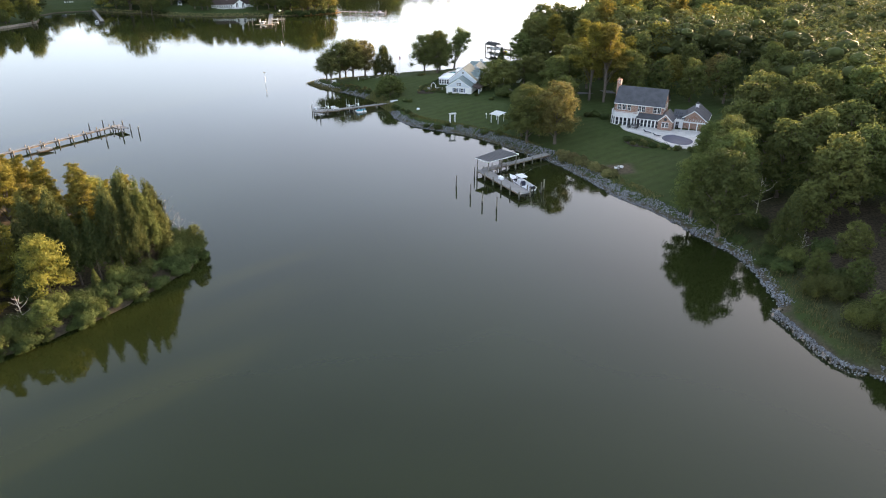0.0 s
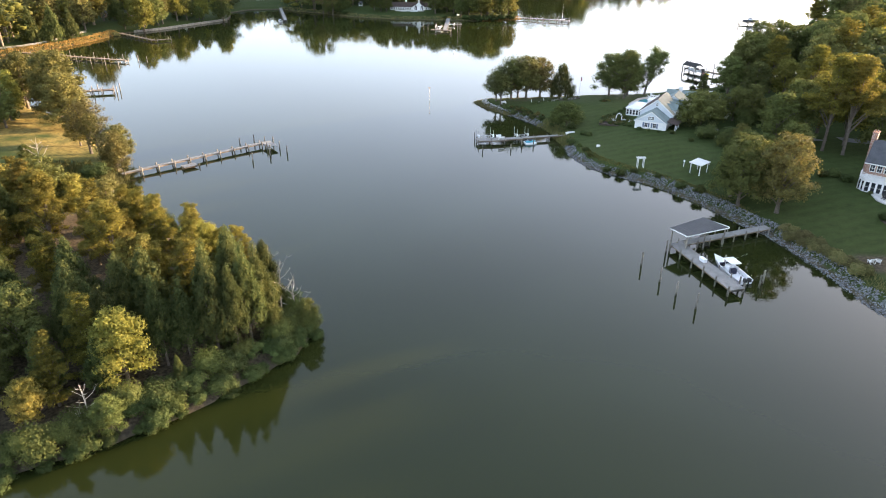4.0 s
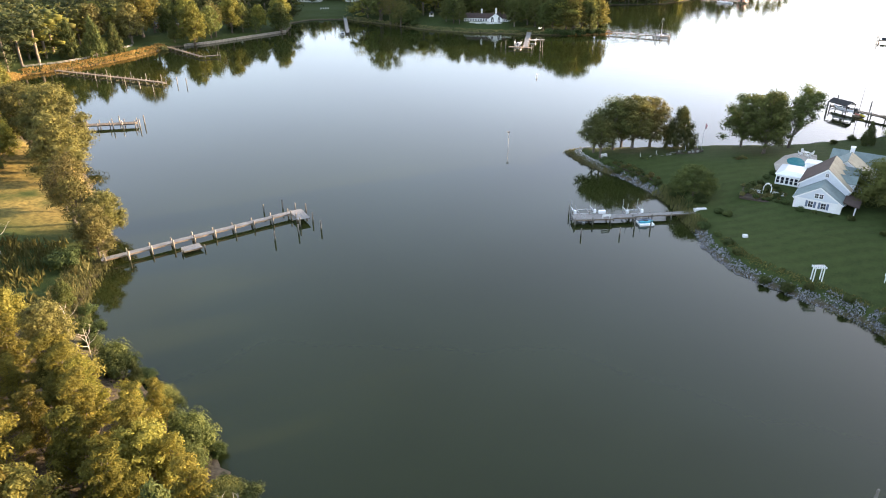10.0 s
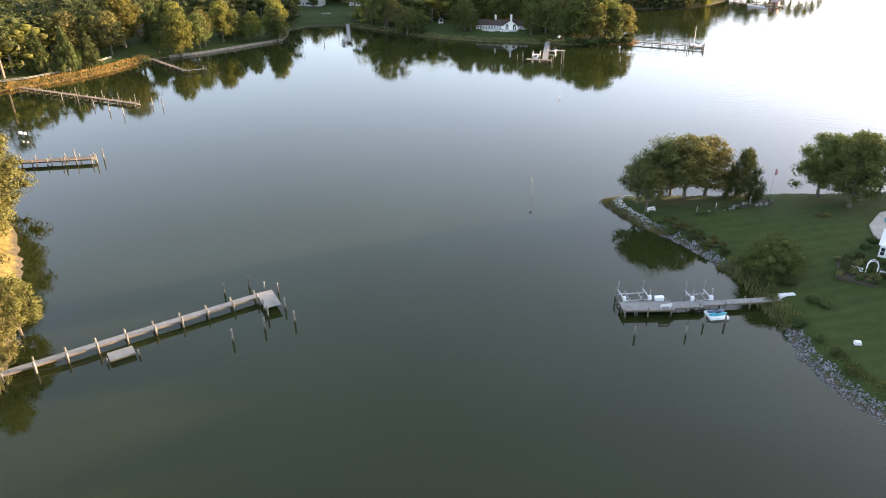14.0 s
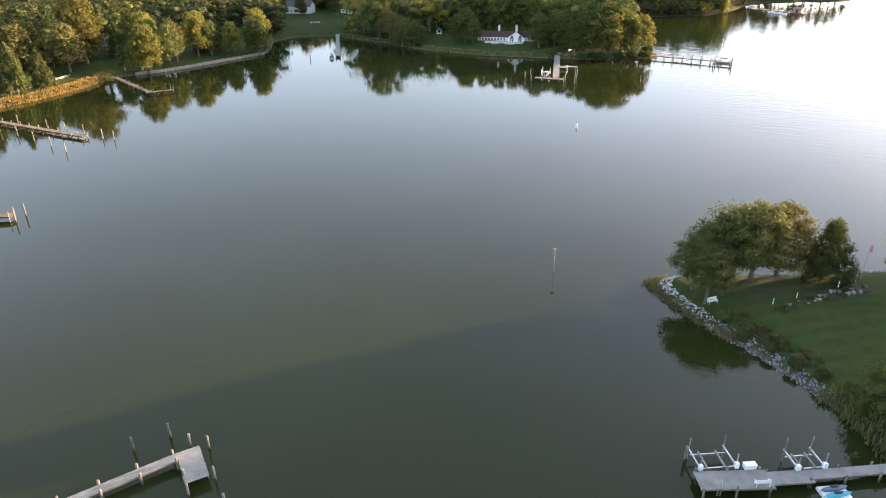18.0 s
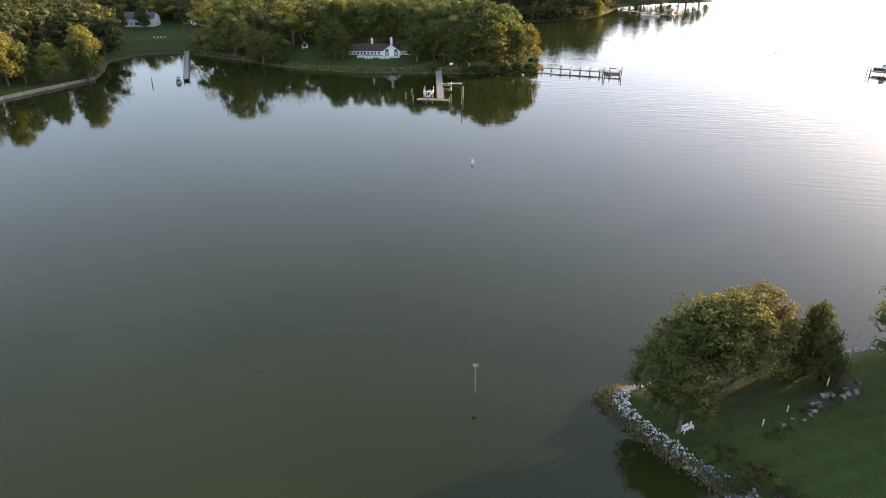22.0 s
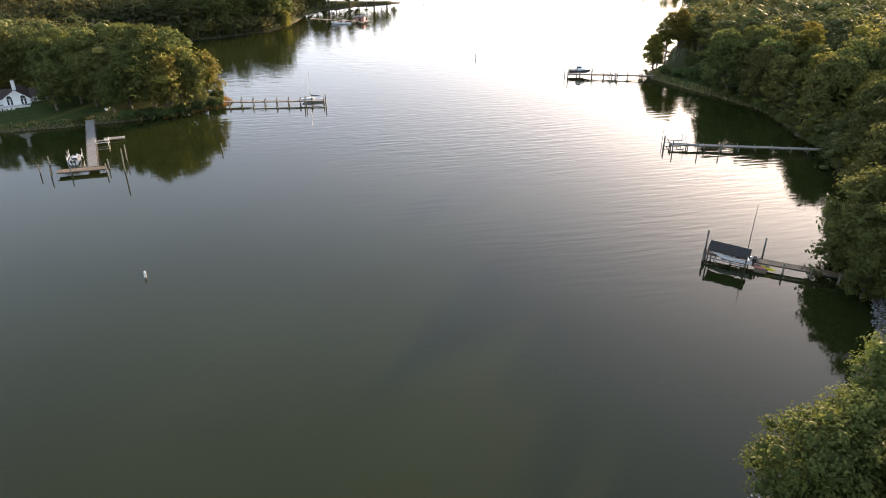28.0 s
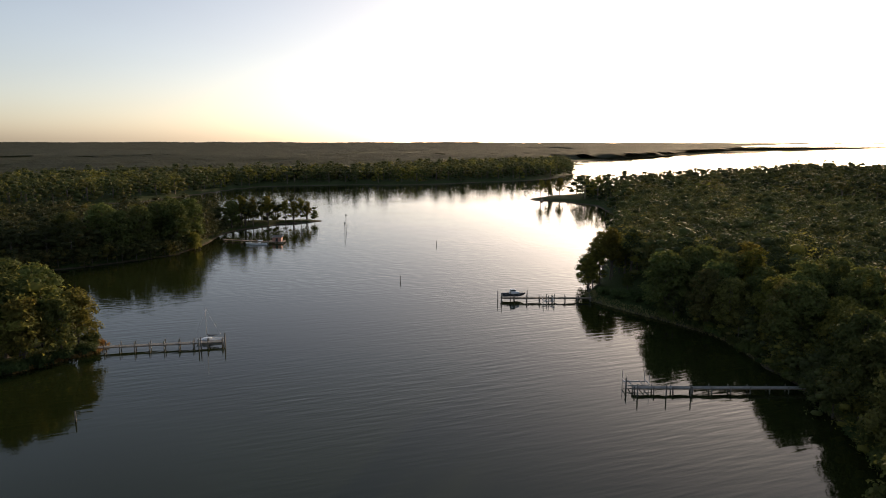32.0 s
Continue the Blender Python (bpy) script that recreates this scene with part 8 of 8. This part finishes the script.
reeds("green-gold reeds fringing the grassy point", [(-38.0, 230.6), (-44.2, 235.2), (-48.6, 240.0), (-51.8, 244.0), (-49.3, 247.4)], -0.4, 1.3, 28, 0.9, REED, 71)
reeds("green reeds in the small cove", [(-18.0, 203.8), (-19.0, 206.2), (-21.2, 209.8), (-22.4, 214.6), (-25.8, 219.2), (-27.6, 221.2)], -0.5, 2.6, 24, 1.25, REED, 72)
reeds("tawny reeds at the foot of the long pier", list(reversed([(-113.5, 154.0), (-109.9, 147.6), (-105.5, 140.6), (-99.0, 135.5)])), -5.0, 0.8, 16, 1.5, REED, 73)
reeds("grey-brown brush and weeds behind the pier's bank", list(reversed([(-121.0, 156.5), (-117.0, 150.0), (-111.0, 141.5), (-104.0, 136.5)])), -15.0, -3.0, 5, 1.9, LEAF_TAN, 81, 0.5, 0.11)
reeds("golden cordgrass on the sunlit bank", list(reversed([(-264.5, 338.5), (-262.8, 329.3), (-260.9, 315.0), (-261.0, 299.5), (-265.6, 281.8), (-272.3, 266.2), (-266, 256), (-250, 240)])), -5.5, 0.6, 7, 1.0, REED_GOLD, 74, 0.4, 0.12)
reeds("golden reeds round the wooded tip", [(-92.0, 438.5), (-82.3, 444.8), (-74.8, 449.9), (-72.7, 455.2), (-79.1, 468.8)], -1.0, 0.8, 10, 1.2, REED_GOLD, 75, 0.4, 0.14)
reeds("green bank grass before the low white house", [(-236.0, 458.5), (-220.1, 452.9), (-201.0, 446.2), (-182.9, 438.4), (-166.9, 433.9), (-145.5, 431.5), (-118.8, 434.4), (-95, 438)], -3.5, 0.2, 6, 0.8, REED, 76, 0.4, 0.12)
reeds("rough grass along the eastern river bank", [(61.0, 324.2), (69.8, 339.7), (78.4, 354.8), (84.1, 365.4), (87, 378), (91, 391), (94, 403), (93, 414), (90, 427), (86, 442), (83.5, 457), (88, 466)], -0.2, 3.5, 6, 0.9, REED, 77, 0.4, 0.12)
reeds("rough bank grass below the brick house", [(44.0, 130.0), (41.2, 134.5), (37.6, 141.0), (33.8, 148.4), (30.4, 154.4), (27.0, 160.4)], -1.6, 1.2, 14, 0.7, REED, 78)
reeds("green weeds along the foot of the stone bank", [(19.9, 162.8), (16.1, 167.8), (12.4, 171.6), (9.6, 174.6), (6.0, 178.2), (2.0, 180.7)], -0.3, 0.5, 22, 0.6, REED, 79)
reeds("low brown ground cover behind the lawn's stones", [(19.9, 162.8), (16.1, 167.8), (12.4, 171.6), (9.6, 174.6), (6.0, 178.2), (0.5, 181.6), (-6.3, 185.3), (-10.9, 188.4), (-14.3, 193.2), (-16.7, 197.2)], 3.0, 5.2, 16, 0.3, LEAF_TAN, 82, 0.7, 0.08)
reeds("weedy growth along the shaded bank", [(55.6, 71.6), (53.2, 73.2), (51.9, 75.6), (51.0, 80.0), (50.4, 85.0), (51.4, 94.3), (51.7, 99.4), (50.9, 106.3), (47.9, 111.9)], 1.6, 5.5, 7, 0.7, REED, 80)

bulk = thing("bulkhead", -251.0, 362.0, 0.0, 0, "pale timber bulkhead along the lawn's edge", "bulkhead")
bp = [(-260.5, 344.5), (-255.5, 352.5), (-251.5, 362), (-247.5, 376), (-243.5, 389), (-239.5, 401)]
for (x0, y0), (x1, y1) in zip(bp[:-1], bp[1:]):
    ln, a = math.hypot(x1 - x0, y1 - y0), math.degrees(math.atan2(y1 - y0, x1 - x0))
    part("sheeting", Build().box((x0 + x1) / 2 + 251, (y0 + y1) / 2 - 362, -1.0, ln, 0.14, 2.0, a), WOOD_PILE, bulk)
    part("cap_rail", Build().box((x0 + x1) / 2 + 251, (y0 + y1) / 2 - 362, 1.0, ln, 0.42, 0.1, a), WOOD_GREY, bulk)
    for i in range(int(ln / 2.4)):
        u = (i + 0.5) / int(ln / 2.4)
        part("post", cyl(x0 + (x1 - x0) * u + 251 + 0.2, y0 + (y1 - y0) * u - 362, -1.5, 1.45, 0.13), WOOD_PILE, bulk)
fence = thing("shore_fence", -272, 291, 0.0, 0, "long low pale rail fence above the golden bank", "fence")
fp = [(-279, 272), (-272.5, 283), (-270, 297), (-271.5, 312), (-274, 326)]
for (x0, y0), (x1, y1) in zip(fp[:-1], fp[1:]):
    ln, a = math.hypot(x1 - x0, y1 - y0), math.degrees(math.atan2(y1 - y0, x1 - x0))
    gz0 = ground_z((x0 + x1) / 2, (y0 + y1) / 2)
    for z in (0.35, 0.75):
        part("rail", Build().box((x0 + x1) / 2 + 272, (y0 + y1) / 2 - 291, gz0 + z, ln, 0.08, 0.14, a), WOOD_GREY, fence)
    for i in range(5):
        u = (i + 0.5) / 5
        part("post", Build().box(x0 + (x1 - x0) * u + 272, y0 + (y1 - y0) * u - 291, gz0 - 0.4, 0.14, 0.14, 1.4, a), WOOD_GREY, fence)

# the curved flower bed on the point
MULCH = surf("dark_mulch", (0.035, 0.026, 0.018), (0.08, 0.06, 0.042), 2, 0.95, 14, 0.8)
fb = thing("flower_bed", -26.5, 246.5, ground_z(-26.5, 246.5) - 0.12, 0, "curving mulched flower bed with white blooms on the lawn", "flower bed")
curve = [(-32.6, 240.6), (-30.2, 242.2), (-27.6, 245.2), (-25.0, 248.0), (-22.4, 249.6), (-20.2, 253.0)]
part("soil", Build().prism([(x + 26.5, y - 246.5) for x, y in curve] + [(x + 26.5 + 1.7, y - 246.5 - 2.2) for x, y in reversed(curve)], -0.2, 0.2), MULCH, fb)
_r = np.random.default_rng(5)
BLOOM = leafy("white_blooms", (0.22, 0.23, 0.19), (0.38, 0.38, 0.34), (0.6, 0.6, 0.56), 0.2)
for i in range(54):
    u = _r.uniform(0, 5)
    k = int(u)
    x = curve[k][0] + (curve[k + 1][0] - curve[k][0]) * (u - k) + 0.85 + _r.uniform(-.7, .8)
    y = curve[k][1] + (curve[k + 1][1] - curve[k][1]) * (u - k) - 1.1 + _r.uniform(-.9, .9)
    part("flower_clump" if i % 3 == 0 else "bed_plant", bush_mesh(200 + i, 0.42, 0.6, 90, 0.16, BLOOM if i % 3 == 0 else LEAF_BUSH if i % 3 == 1 else LEAF_CEDAR, 4), None, fb, m=pose(x + 26.5, y - 246.5, 0.1))
for x, y in ((-32.6, 240.4), (-29.2, 243.6), (-20.0, 253.4), (-22.8, 250.4)):
    part("garden_post", Build().box(x + 26.5, y - 246.5, 0, 0.1, 0.1, 1.3), WHITE, fb, "short white post")



def garden_bed(label, outline, count, seed, low=0.35, high=0.75):
    """A mulched bed with its own small plants."""
    ox, oy = outline[0]
    zb = sum(ground_z(x, y) for x, y in outline) / len(outline) - 0.1
    bed = thing("garden_bed", ox, oy, zb - 0.3, 0, label, "flower bed", "garden beds")
    part("soil", Build().prism([(x - ox, y - oy) for x, y in outline], -0.2, 0.34), MULCH, bed)
    rng = np.random.default_rng(seed)
    xs, ys = [p[0] for p in outline], [p[1] for p in outline]
    stock_m = [bush_mesh(300 + seed + k, 0.7, 0.9, 200, 0.18, m, 6) for k, m in enumerate((LEAF_BUSH, LEAF_CEDAR, REED, LEAF_TAN))]
    done = 0
    while done < count:
        x, y = rng.uniform(min(xs), max(xs)), rng.uniform(min(ys), max(ys))
        inside = False
        for (x0, y0), (x1, y1) in zip(outline, outline[1:] + outline[:1]):
            if (y0 > y) != (y1 > y) and x < x0 + (x1 - x0) * (y - y0) / (y1 - y0):
                inside = not inside
        if inside:
            ob = part("bed_plant", stock_m[rng.integers(4)], None, bed, m=pose(x - ox, y - oy, 0.28, 0, 0, rng.uniform(0, 360)))
            k = rng.uniform(low, high) / 0.7
            ob.scale = (k, k, k * rng.uniform(0.8, 1.3))
            done += 1


garden_bed("mulched garden bed of shrubs beside the white house", [(-10.5, 219.0), (-6.0, 217.2), (-2.4, 217.6), (-1.6, 222.0), (-3.4, 226.0), (-6.6, 228.0), (-9.6, 225.5)], 60, 1, 0.4, 0.85)
garden_bed("mulched bed of low shrubs before the patio", [(44.2, 163.6), (45.4, 160.2), (50.0, 157.4), (53.6, 156.2), (52.6, 160.2), (49.0, 164.2), (46.0, 166.6)], 22, 2)
garden_bed("small round flower bed in the lawn", [(-12.0, 243.6), (-10.4, 242.8), (-8.6, 244.2), (-9.4, 246.0), (-11.4, 245.6)], 9, 3)
garden_bed("weedy planting along the stone bank of the point", [(-38.6, 235.2), (-35.2, 232.0), (-31.4, 228.8), (-28.0, 226.4), (-26.6, 227.8), (-30.0, 230.8), (-34.0, 234.0), (-37.4, 237.0)], 40, 4)

# kinds of which no second mesh was wanted
for _rec in PLANTS.values():
    for _ob, _used in _rec:
        if not _used:
            for _c in list(_ob.children):
                bpy.data.objects.remove(_c)
            bpy.data.objects.remove(_ob)
